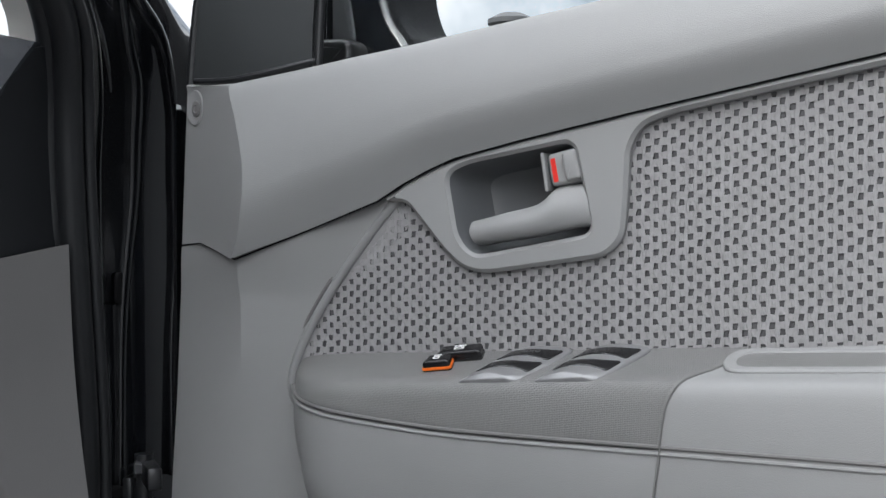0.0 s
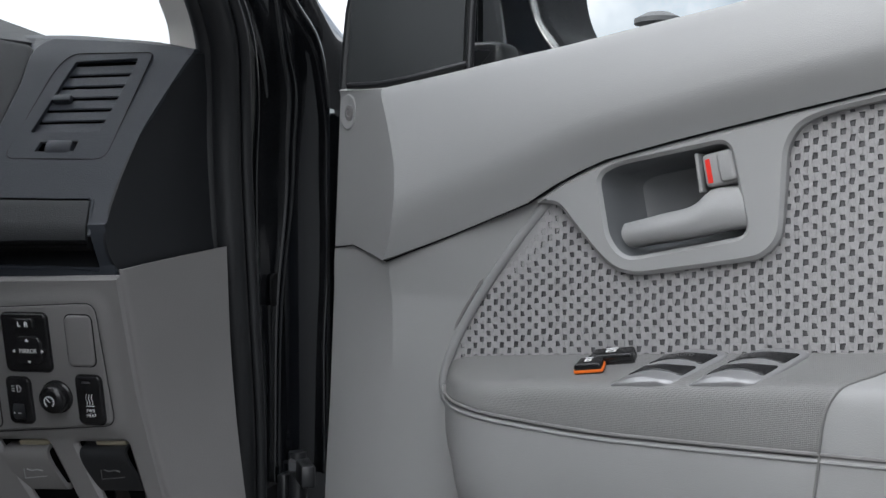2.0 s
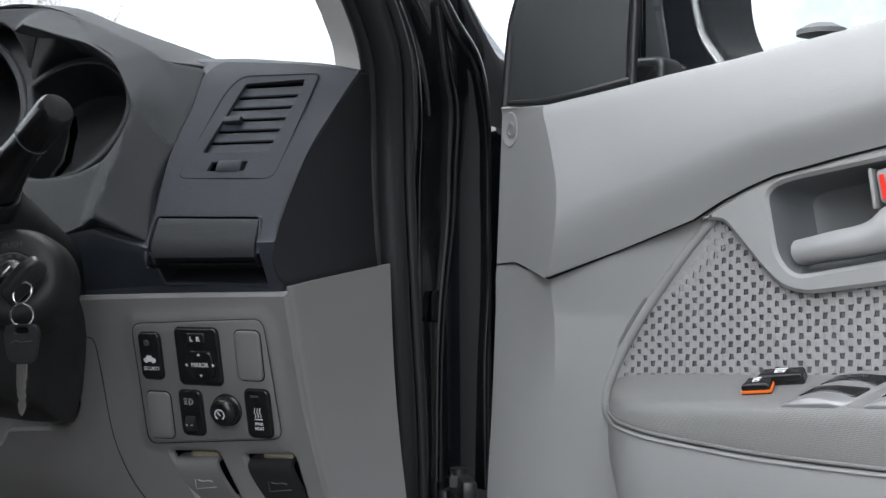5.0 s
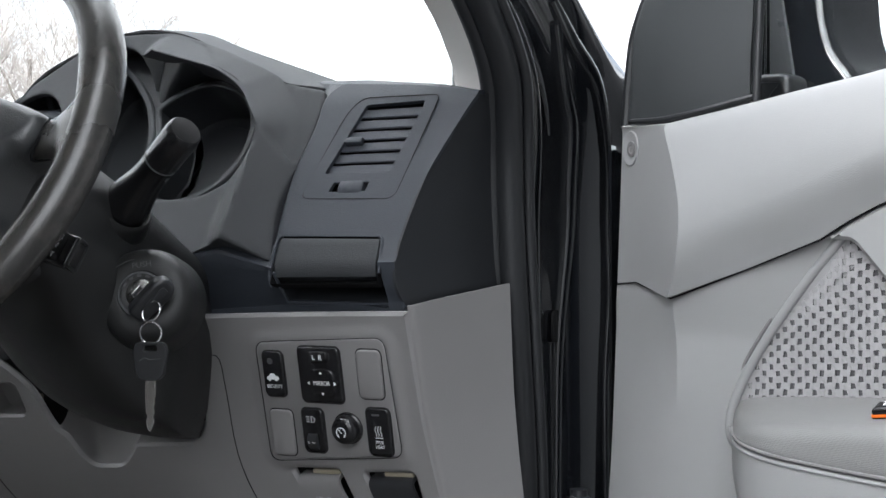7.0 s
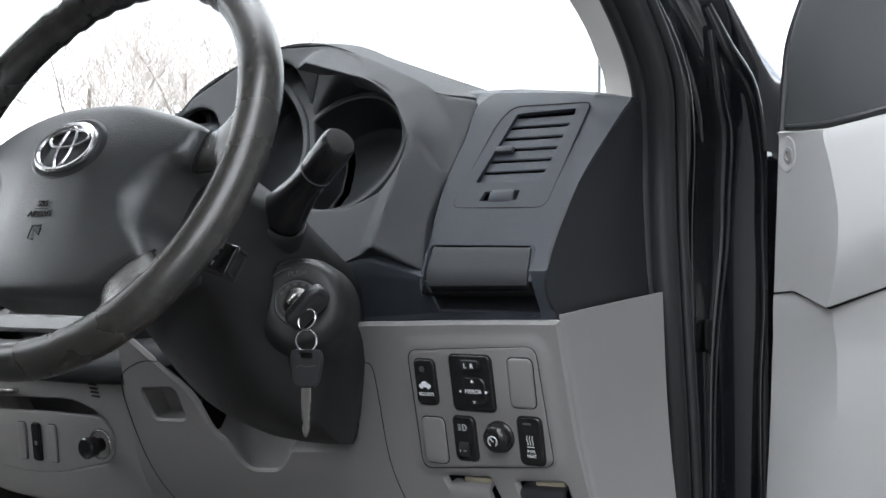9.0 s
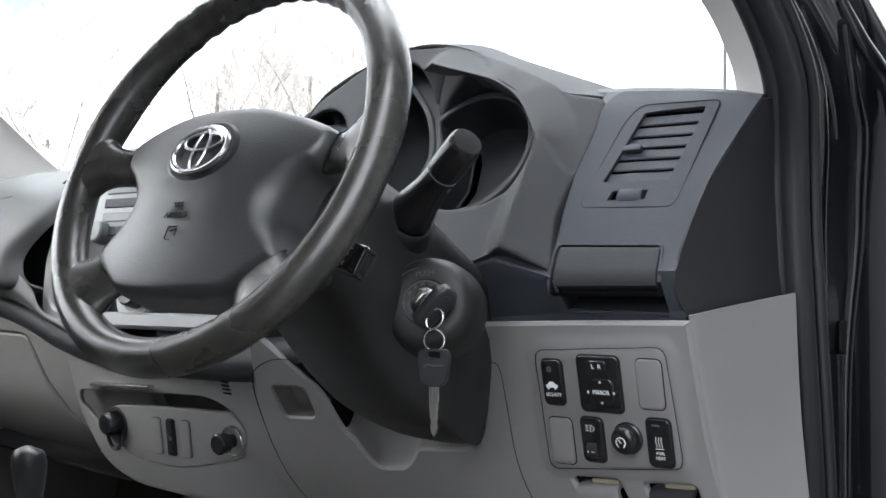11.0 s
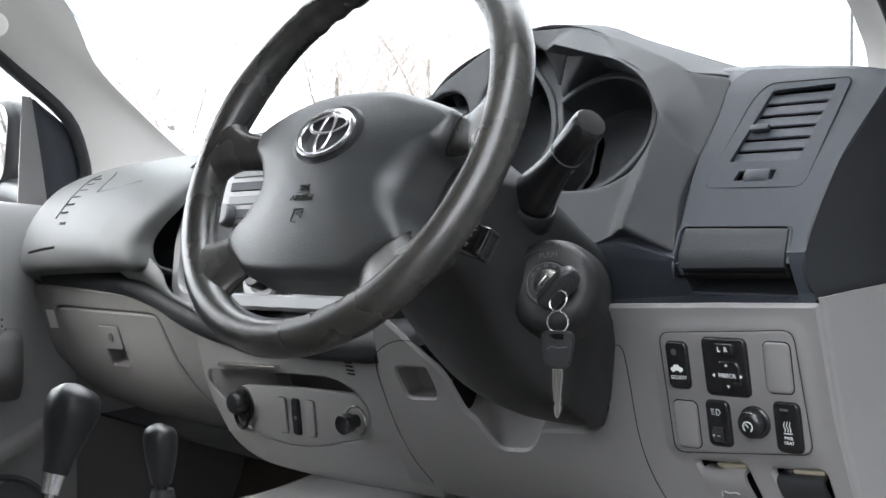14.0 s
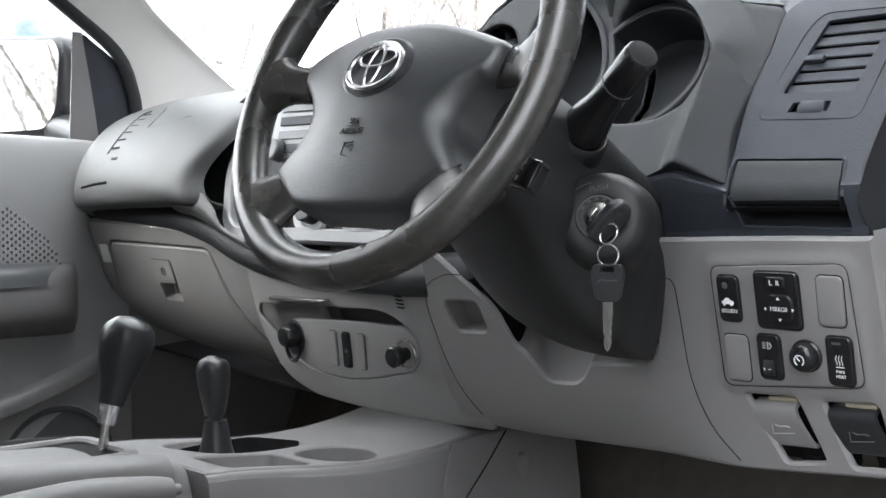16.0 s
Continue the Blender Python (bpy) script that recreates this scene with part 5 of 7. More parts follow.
part("stalk_stem", revolve([(0.0, -0.004), (0.0208, -0.003), (0.0206, 0.003), (0.0198, 0.010), (0.0176, 0.022), (0.0150, 0.036), (0.0139, 0.046), (0.0136, Ls * 0.60), (0.0, Ls * 0.60 + 0.001)], SMz, 30), SWITCH, stalk)
part("stalk_line", revolve([(0.0130, Ls * 0.594), (0.0146, Ls * 0.597), (0.0146, Ls * 0.604), (0.0130, Ls * 0.607)], SMz, 30), CHAR_SOFT, stalk, "thin pale ring")
part("stalk_knob", revolve([(0.0, Ls * 0.60), (0.0138, Ls * 0.604), (0.0150, Ls * 0.64), (0.0148, Ls * 0.92), (0.0142, Ls * 0.975), (0.0128, Ls * 0.992), (0.0, Ls * 0.998)], SMz, 32), SWITCH, stalk, "black rotating end knob")
for j, (dz, ang) in enumerate(((0.50, 0), (0.56, 14), (0.53, -14))):
    part("marking", block(SMz @ pose(0, 0, Ls * dz, 0, 0, 250 + ang) @ pose(0.01375, 0, 0), 0.0006, 0.0012, 0.007 if j == 0 else 0.004, 0), GREY_MARK, stalk)

# ---- centre of the dashboard ----
CP = frame_of((0.0, 0.995, 1.0), (1, 0, 0), (0, -0.12, 1))
# grey body below the stack, narrowing towards the console
cen = rpoly([(-0.250, 0.066), (0.20, 0.062), (0.20, -0.01), (0.20, -0.118), (0.013, -0.122), (-0.129, -0.113), (-0.180, -0.092), (-0.230, -0.02)], [0.01, 0.002, 0.002, 0.01, 0.05, 0.03, 0.03, 0.03])
tray_hole = rpoly([(-0.224, 0.006), (0.031, 0.012), (0.076, -0.003), (0.099, -0.026), (0.089, -0.058), (-0.031, -0.083), (-0.134, -0.075), (-0.184, -0.036), (-0.226, -0.010)], [0.008, 0.02, 0.015, 0.02, 0.02, 0.05, 0.03, 0.03, 0.008])
cen_ob = part("centre_panel", relief(cen, [tray_hole], CP, lambda p: -2.6 * np.clip(-0.05 - p[:, 1], 0, 1) ** 2, 0.006, 0.006, -0.006, 0.0014), GREY, dash, "grey lower centre panel")
part("centre_recess", loft([[(-0.226, 0.007, -0.001), (-0.10, 0.010, -0.001), (0.034, 0.013, -0.001), (0.080, -0.002, -0.001)], [(-0.215, 0.004, -0.06), (-0.10, 0.006, -0.06), (0.03, 0.008, -0.06), (0.08, -0.005, -0.06)], [(-0.21, -0.06, -0.05), (-0.10, -0.09, -0.05), (0.03, -0.09, -0.05), (0.10, -0.06, -0.05)]], 4, 3, 0.002, CP), GREY, dash, "grey open tray above the insert")
insert = part("centre_insert", plate(rpoly([(-0.160, -0.0115), (-0.04, -0.006), (0.074, -0.0065), (0.0978, -0.0265), (0.0882, -0.0573), (-0.031, -0.0822), (-0.1335, -0.0742), (-0.182, -0.0355)], [0.015, 0.05, 0.012, 0.02, 0.02, 0.05, 0.03, 0.02]), CP, 0.008, 0.0015, 3, -0.0085), GREY, dash, "grey insert with lighter and switches")
for cx, mat, nm in ((-0.0685, GREY, "blank_cover"), (-0.0415, SWITCH, "centre_switch"), (-0.0130, GREY, "blank_cover")):
    part("cover_gap", plate(rrect(0.0165, 0.0465, 0.004, cx=cx, cy=-0.043), CP, 0.0003, 0.0001, 1, -0.0006), BLACK_MATT, insert)
    sw = part(nm, plate(rrect(0.0150, 0.0445, 0.0035, cx=cx, cy=-0.043), CP, 0.003, 0.0012, 2, -0.0007), mat, insert)
    if mat is SWITCH:
        part("marking", plate(rrect(0.005, 0.005, 0.001, 2, cx=cx, cy=-0.044), CP, 0.0003, 0.0001, 1, 0.0022), GREY_MARK, sw)
# lighter in its bright socket
LG = CP @ pose(0.071, -0.038, -0.002)
part("lighter_socket", revolve([(0.0190, 0.0), (0.0188, 0.0025), (0.0175, 0.0040), (0.0160, 0.0035), (0.0150, 0.001), (0.0145, -0.01), (0.0, -0.01)], LG, 32), STEEL, insert, "chrome socket ring")
part("lighter_knob", revolve([(0.008, -0.01), (0.008, 0.010), (0.0115, 0.012), (0.0125, 0.024), (0.0105, 0.026), (0.0, 0.026)], LG, 28), SWITCH, insert, "black lighter knob")
# rotary knob over a hanging ring
RK = CP @ pose(-0.150, -0.036, -0.003)
part("rotary_base", revolve([(0.024, 0.0), (0.024, 0.003), (0.0, 0.004)], RK, 30, sx=0.85), BLACK, insert)
part("rotary_knob", revolve([(0.0160, 0.003), (0.0150, 0.018), (0.012, 0.022), (0.006, 0.0235), (0.0, 0.0235)], RK @ pose(0, 0.004, 0, 0, 0, 0), 30), SWITCH, insert, "black rotary knob")
part("rotary_ring", tube([RK @ V((0.015 * math.cos(a / 10), -0.006 + 0.024 * math.sin(a / 10), 0.008)) for a in range(-31, 2, 3)], 0.0025, 8), SWITCH, insert)
# slots and the metal edge of the ash tray
for i in range(5):
    part("slot", block(CP @ pose(0.0655 + 0.0013 * i, 0.0360 - i * 0.0045, 0.0012, 0, 0, -3), 0.013, 0.0020, 0.0016, 0.0004, 1), BLACK_MATT, cen_ob)
part("tray_edge", block(CP @ pose(-0.125, 0.0175, 0.006, 0, 0, 1), 0.121, 0.005, 0.010, 0.0015), STEEL, dash, "dull metal edge of the ash tray")

# centre stack: silver bezel with vents, radio and round dials
CSK = frame_of((-0.085, 0.990, 1.18), (1, 0, 0), (0, 0.22, 1))
bezel_o = rpoly([(-0.192, -0.072), (-0.165, -0.092), (0.165, -0.092), (0.192, -0.072), (0.205, 0.0), (0.19, 0.06), (0.165, 0.115), (-0.165, 0.115), (-0.19, 0.06), (-0.205, 0.0)], 0.02)
stack = part("centre_fascia", plate_holes(bezel_o, [inset(bezel_o, 0.019)], CSK, 0.014, -0.008, 0.003), SILVER_DARK, dash, "silver-edged radio and heater panel")
part("fascia_back", plate(inset(bezel_o, 0.010), CSK, 0.006, 0.002, 2, -0.016), BLACK, stack)
# outer vent, turned towards the far side
CV = CSK @ pose(-0.205, 0.075, -0.010, 0, -25, 0)
part("vent_throat", plate(rpoly([(-0.028, -0.04), (0.03, -0.04), (0.045, 0.04), (0.0, 0.04)], 0.006), CV, 0.002, 0.0005, 1, -0.006), BLACK_MATT, stack)
for i in range(6):
    part("slat", block(CV @ pose(0.004 + i * 0.002, -0.032 + i * 0.012, 0.0, -20, 0, 0), 0.052, 0.008, 0.002, 0.0006, 1), CHAR_SOFT, stack)
part("radio", plate(rrect(0.24, 0.082, 0.006, cx=0.0, cy=0.060), CSK, 0.010, 0.002, 2, -0.010), SILVER_DARK, stack, "silver-grey radio face")
for i in range(4):
    part("radio_key", plate(rrect(0.18, 0.0125, 0.002, cx=-0.01, cy=0.088 - i * 0.0185), CSK, 0.004, 0.001, 1, -0.002), (CHAR_SOFT, CHAR, CHAR_SOFT, CHAR)[i], stack)
part("radio_knob", revolve([(0.015, 0.0), (0.0145, 0.014), (0.012, 0.016), (0.0, 0.016)], CSK @ pose(-0.095, 0.030, -0.002), 28), CHAR_SOFT, stack)
part("radio_knob", revolve([(0.015, 0.0), (0.0145, 0.014), (0.012, 0.016), (0.0, 0.016)], CSK @ pose(0.095, 0.030, -0.002), 28), CHAR_SOFT, stack)
for cx in (-0.098, 0.0, 0.098):
    d = part("dial", revolve([(0.040, -0.010), (0.040, 0.002), (0.036, 0.005), (0.026, 0.004), (0.024, 0.0), (0.0, 0.0)], CSK @ pose(cx, -0.046, -0.002), 36), SILVER_DARK, stack, "round silver heater dial")
    part("dial_knob", revolve([(0.0215, 0.0), (0.0205, 0.016), (0.018, 0.018), (0.0, 0.018)], CSK @ pose(cx, -0.046, -0.002), 30), BLACK, d)

# black trim line that dips from the passenger's side under the stack
band = [(-0.70, 0.985, 1.135), (-0.55, 0.982, 1.128), (-0.42, 0.980, 1.120), (-0.34, 0.978, 1.105), (-0.26, 0.976, 1.080), (-0.16, 0.974, 1.062), (0.0, 0.972, 1.056), (0.15, 0.965, 1.062), (0.26, 0.955, 1.085)]
part("trim_band", loft([[(x, y + 0.05, z + 0.024) for x, y, z in band], [(x, y + 0.004, z + 0.012) for x, y, z in band], [(x, y + 0.000, z - 0.016) for x, y, z in band], [(x, y + 0.03, z - 0.028) for x, y, z in band]], 5, 3, 0.003), CHAR_END, dash, "black trim band")

# ---- passenger's side ----
pad_prof = [(0.990, 1.128), (0.962, 1.140), (0.955, 1.175), (0.968, 1.225), (1.005, 1.268), (1.07, 1.295), (1.16, 1.312), (1.26, 1.318)]


def lean(z):
    """How far the face of the pad leans out towards its lower edge."""
    return 0.033 * min(1.0, max(0.0, (1.25 - z) / 0.1))


pad_rows = []
for x, dy, dz in ((-0.725, 0.035, -0.012), (-0.70, 0.012, -0.004), (-0.66, 0.0, 0.0), (-0.55, -0.004, 0.004), (-0.45, -0.004, 0.006), (-0.405, 0.0, 0.007), (-0.368, 0.006, 0.009), (-0.342, 0.030, 0.011)):
    # the lower edge bows towards the stack
    pad_rows.append([(x + ((0.11 if x > -0.38 else 0.06) * max(0, (z - 1.14) / 0.15) if x > -0.42 else 0) + 1.8 * lean(z) + (0.30 * max(0.0, z - 1.14) if x < -0.65 else 0), y + dy - lean(z), z + dz - (0.0 if x < -0.4 else 0.006)) for y, z in pad_prof])
    if x > -0.42:  # the end draws in beside the niche
        pad_rows[-1] = [(px - 0.030 * math.exp(-((pz - 1.185) / 0.035) ** 2), py, pz) for px, py, pz in pad_rows[-1]]
part("passenger_pad", loft(pad_rows, 5, 4, 0.004), PAD_SOFT, dash, "soft charcoal airbag pad in front of the passenger", angle=60)
part("pad_seam", tube([(-0.590, 0.9258, 1.163), (-0.545, 0.9238, 1.1678), (-0.511, 0.9235, 1.170)], 0.0022, 6), BLACK_MATT, dash)
part("pad_seam", tube([(-0.4754, 0.9735, 1.2515), (-0.4765, 0.985, 1.2615), (-0.4828, 1.0050, 1.2766), (-0.50, 1.020, 1.2840)], 0.0007, 6, n=4), BLACK_MATT, dash)
part("pad_seam", tube([(-0.4754, 0.9735, 1.2515), (-0.43, 0.9790, 1.2560), (-0.3807, 0.9891, 1.2647)], 0.0005, 6, n=4), CHAR, dash)
# side vent in the far end of the pad
part("vent_edge", tube([(-0.5445, 0.9445, 1.2135), (-0.5420, 0.9655, 1.2415), (-0.5420, 0.9975, 1.2706), (-0.53, 1.012, 1.2800)], 0.0011, 6, n=4), CHAR, dash)
for k in range(6):
    f = k / 5
    y, z = 0.950 + 0.052 * f, 1.2222 + 0.0510 * f - 0.0035 * (2 * f - 1) ** 2
    part("vent_slot", block(frame_of((-0.5290 + 0.006 * f, y - 0.0010, z + 0.0034), (1, 0, 0.02), (0, 0.72, 0.70)), 0.022, 0.0030, 0.0012, 0.0004, 1), BLACK_MATT, dash)
part("vent_slot", block(frame_of((-0.514, 0.9391, 1.2055), (1, 0, 0), (0, 0.45, 0.9)), 0.016, 0.004, 0.002, 0.0005, 1), BLACK_MATT, dash)
part("pad_apron", loft([[(-0.372, 0.950, 1.150), (-0.335, 0.950, 1.160), (-0.303, 0.951, 1.157), (-0.270, 0.952, 1.134), (-0.250, 0.953, 1.110), (-0.200, 0.955, 1.094)], [(-0.372, 0.946, 1.138), (-0.335, 0.946, 1.138), (-0.300, 0.947, 1.130), (-0.266, 0.949, 1.114), (-0.238, 0.951, 1.100), (-0.196, 0.953, 1.086)], [(-0.372, 0.962, 1.126), (-0.335, 0.962, 1.122), (-0.300, 0.962, 1.113), (-0.268, 0.962, 1.101), (-0.230, 0.962, 1.088), (-0.190, 0.962, 1.076)]], 4, 4, 0.003), PAD_SOFT, dash, angle=60)
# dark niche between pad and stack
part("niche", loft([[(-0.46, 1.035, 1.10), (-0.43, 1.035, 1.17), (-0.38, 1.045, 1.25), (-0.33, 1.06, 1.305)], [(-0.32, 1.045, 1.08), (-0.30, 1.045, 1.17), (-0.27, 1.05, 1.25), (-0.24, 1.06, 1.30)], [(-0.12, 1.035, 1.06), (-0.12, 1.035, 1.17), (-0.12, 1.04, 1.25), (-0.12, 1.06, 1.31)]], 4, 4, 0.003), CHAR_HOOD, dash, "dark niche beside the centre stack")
# dash top between the hood and the far side
part("dash_top", loft([[(-0.46, 1.055, 1.268), (-0.36, 1.035, 1.270), (-0.22, 1.00, 1.300), (-0.08, 0.995, 1.308), (0.08, 1.0, 1.312), (0.22, 1.03, 1.315)],
                       [(-0.50, 1.11, 1.288), (-0.36, 1.075, 1.293), (-0.22, 1.05, 1.318), (-0.08, 1.045, 1.325), (0.08, 1.05, 1.328), (0.22, 1.07, 1.33)],
                       [(-0.66, 1.26, 1.325), (-0.48, 1.27, 1.33), (-0.3, 1.28, 1.335), (-0.08, 1.29, 1.34), (0.1, 1.29, 1.34), (0.25, 1.28, 1.34)]], 5, 4, 0.004), CHAR, dash)
part("cowl", loft([[(-0.66, 1.24, 1.318), (0.0, 1.28, 1.335), (0.66, 1.2, 1.32)], [(-0.66, 1.34, 1.26), (0.0, 1.42, 1.26), (0.66, 1.32, 1.26)]], 6, 3, 0.004), BLACK_MATT, dash)


def glove_y(z):
    return 1.0 + (1.05 - z) * 0.3


GP = frame_of((0.0, glove_y(1.05), 1.05), (1, 0, 0), (0, -0.3, 1))
lower = rpoly([(-0.69, 0.066), (-0.45, 0.057), (-0.34, 0.050), (-0.255, 0.030), (-0.12, 0.0), (-0.10, -0.10), (-0.13, -0.150), (-0.24, -0.178), (-0.33, -0.185), (-0.50, -0.16), (-0.62, -0.12), (-0.675, -0.04)], 0.02)
gl_out = rpoly([(-0.628, 0.030), (-0.348, 0.024), (-0.330, -0.03), (-0.300, -0.10), (-0.275, -0.160), (-0.33, -0.1815), (-0.50, -0.157), (-0.612, -0.119), (-0.640, -0.06)], 0.014)
def glove_roll(p):
    """The glovebox curves away towards the floor."""
    return -3.6 * np.clip(-0.035 - p[:, 1], 0, 1) ** 2


part("glovebox_surround", relief(lower, [inset(gl_out, -0.0018)], GP, glove_roll, 0.008, 0.02, -0.02, 0.003), GREY, dash, "grey surround of the glovebox")
latch_hole = rrect(0.050, 0.026, 0.005, cx=-0.4790, cy=-0.0460, skew=-0.1)
glove = part("glovebox_door", relief(gl_out, [latch_hole], GP, glove_roll, 0.008, 0.012, -0.011, 0.002), GREY, dash, "closed grey glovebox door")
part("latch_scoop", well(latch_hole, GP, 0.018, 0.003, -0.001), GREY, glove, "grey finger scoop below the latch")
latch = part("latch", plate(rrect(0.054, 0.036, 0.004, cx=-0.4835, cy=-0.013, skew=-0.1), GP, 0.0035, 0.0014), GREY, glove, "grey glovebox latch with a lock")
part("latch_joint", plate(rrect(0.0555, 0.0375, 0.0045, cx=-0.4835, cy=-0.013, skew=-0.1), GP, 0.0003, 0.0001, 1, 0.0010), BLACK_MATT, latch)
part("latch_lock", revolve([(0.0075, 0.0), (0.007, 0.0015), (0.0055, 0.0016), (0.0050, 0.0004), (0, 0.0004)], GP @ pose(-0.481, -0.012, 0.0034), 20, sx=0.8), CHAR_SOFT, latch)
part("sticker", plate(rrect(0.026, 0.030, 0.001, cx=-0.652, cy=0.010), GP, 0.0006, 0.0002, 1, 0.0002), STICKER, dash, "pale paper sticker")

# under-dash shade, put in as a black sheet below the panels
part("under_dash_shade", loft([[(-0.68, 1.10, 0.90), (0.0, 1.08, 0.87), (0.15, 1.08, 0.90), (0.45, 1.08, 0.93), (0.70, 1.08, 0.93)], [(-0.68, 1.44, 0.93), (0.0, 1.44, 0.93), (0.15, 1.44, 0.95), (0.45, 1.44, 0.95), (0.70, 1.44, 0.95)]], 4, 3, 0.004), BLACK_MATT, dash)
setting("floor_toe_board", loft([[(-0.68, 1.45, 1.00), (0.0, 1.45, 1.00), (0.70, 1.45, 1.00)], [(-0.68, 1.36, 0.72), (0.0, 1.36, 0.72), (0.70, 1.36, 0.72)], [(-0.68, 1.20, 0.555), (0.0, 1.20, 0.555), (0.70, 1.20, 0.555)]], 4, 6, 0.01), FLOOR_CARPET, "brown-grey worn carpet rising to the firewall", "carpet")
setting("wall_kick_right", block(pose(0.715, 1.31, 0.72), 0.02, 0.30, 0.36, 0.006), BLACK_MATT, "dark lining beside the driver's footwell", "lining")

# ---- centre console and levers ----
console = thing("centre_console", (0.0, 0.85, 0.56), "grey moulded centre console with cup holder", "console")


CONS_Y, CONS_Z = (0.694, 0.78, 0.875, 0.96, 1.02, 1.07, 1.12, 1.20), (0.871, 0.864, 0.856, 0.853, 0.858, 0.868, 0.880, 0.900)
cons_fit = np.polyfit(CONS_Y, CONS_Z, 4)


def cons_z(y):
    return float(np.polyval(cons_fit, y))


def cons_x(y):
    return 0.112 + 0.020 * max(0.0, (y - 0.98) / 0.22)


cons_ys = [0.694, 0.74, 0.80, 0.86, 0.92, 0.98, 1.03, 1.08, 1.14, 1.20]
cons_o = [(cons_x(y), y) for y in cons_ys] + [(-0.106, y) for y in reversed(cons_ys)]
tray_o = rpoly([(0.026, 0.730), (0.102, 0.730), (0.102, 0.838), (0.030, 0.838)], 0.012)
cup_o = [(0.055 + 0.047 * math.cos(2 * math.pi * i / 40), 0.905 + 0.047 * math.sin(2 * math.pi * i / 40)) for i in range(40)]
gate_o = rpoly([(-0.050, 0.735), (-0.084, 0.79), (-0.092, 0.885), (-0.020, 0.918), (0.000, 0.850), (0.014, 0.800), (0.012, 0.765)], 0.02)
part("console_top", relief(cons_o, [tray_o, cup_o, gate_o], Matrix.Identity(4), lambda p: np.polyval(cons_fit, p[:, 1]), 0.008, 0.004, -0.004, 0.0025), GREY, console, angle=60)
for f in (1, -1):
    rows = []
    for y in cons_ys:
        x, z = (cons_x(y) if f > 0 else 0.106), cons_z(y)
        rows.append([(f * (x + 0.046), y, 0.58), (f * (x + 0.022), y, 0.76), (f * (x + 0.009), y, z - 0.020), (f * (x + 0.006), y, z - 0.009), (f * (x + 0.003), y, z - 0.004), (f * (x - 0.001), y, z - 0.0022)])
    part("console_side", loft(rows, 4, 3, 0.003), GREY, console, angle=60)
part("console_step", loft([[(0.158, 0.6935, 0.58), (0.120, 0.6935, 0.85), (0.112, 0.6935, 0.870)], [(-0.15, 0.6935, 0.58), (-0.118, 0.6935, 0.86), (-0.10, 0.6935, 0.870)]], 1, 4, 0.002), GREY, console)
part("cup_holder", well(cup_o, Matrix.Identity(4), 0.045, 0.003, cons_z(0.905) - 0.002), GREY, console, "round grey cup holder")
part("tray_pan", well(tray_o, frame_of((0, 0, cons_z(0.78) + 0.78 * 0.085 - 0.002), (1, 0, 0), (0, 1, -0.085)), 0.020, 0.003), GREY, console, "shallow grey tray")
part("lever_well", well(gate_o, Matrix.Identity(4), 0.040, 0.004, cons_z(0.83) - 0.003), BLACK_MATT, console, "dark well round the levers")
rear_sec = [(0.150, 0.58), (0.135, 0.80), (0.125, 0.838), (0.098, 0.842), (0.094, 0.850), (0.091, 0.872), (0.084, 0.884), (0.068, 0.889), (0.052, 0.886), (0.042, 0.879), (-0.05, 0.879), (-0.09, 0.875), (-0.10, 0.86), (-0.14, 0.58)]
part("console_rear", loft([[(x, y, z + (0.012 if z > 0.858 else 0) * (0.66 - y) / 0.2) for x, z in rear_sec] for y in (0.05, 0.3, 0.5, 0.655)] + [[(x * 0.97, 0.675, z - (0.006 if z > 0.858 else 0)) for x, z in rear_sec], [(x * 0.95, 0.6925, z - (0.016 if z > 0.858 else 0)) for x, z in rear_sec]], 3, 3, 0.003), GREY, console, "raised rear part of the console", angle=50)
part("console_wing", loft([[(0.128, 1.02, 0.86), (0.140, 1.11, 0.868), (0.150, 1.21, 0.86)], [(0.150, 0.98, 0.76), (0.160, 1.09, 0.76), (0.172, 1.2, 0.76)], [(0.17, 0.95, 0.58), (0.18, 1.06, 0.58), (0.19, 1.18, 0.58)]], 4, 3, 0.004), GREY, console)
line([(0.1405, 1.098, 0.868), (0.1495, 1.055, 0.832), (0.156, 1.012, 0.795), (0.166, 0.965, 0.74)], BLACK_MATT, console, 0.0010)
part("wing_boss", revolve([(0.012, -0.004), (0.011, 0.003), (0.007, 0.005), (0, 0.004)], frame_of((0.1515, 1.115, 0.824), (0.1, 1, 0), (0.1, 0, 1)), 20, sx=0.8, sy=1.4), GREY, console)

# ---- driver's door, open ----
UD = V((0.951, -0.309, 0)).normalized()
DR = frame_of((1.044, 1.042, 0.0), UD, (0, 0, 1))  # x along the leaf, y up, z towards the cab
door = thing("driver_door", DR @ V((0.1, 0.6, 0)), "open grey driver's door with patterned cloth insert and armrest", "car door")

# upper moulding: its lower edge runs from the hinge side over the handle to the rear
edge_low = [(-0.243, 1.139), (-0.215, 1.141), (-0.159, 1.1275), (-0.09, 1.151), (-0.02, 1.1755), (0.004, 1.189), (0.028, 1.200), (0.051, 1.2085), (0.106, 1.2205), (0.199, 1.2385), (0.373, 1.270), (0.70, 1.322)]
edge_top = [(-0.236, 1.284), (-0.2145, 1.282), (-0.174, 1.280), (-0.11, 1.288), (-0.05, 1.296), (-0.02, 1.2995), (0.01, 1.303), (0.051, 1.309), (0.106, 1.3165), (0.19, 1.328), (0.373, 1.352), (0.70, 1.392)]


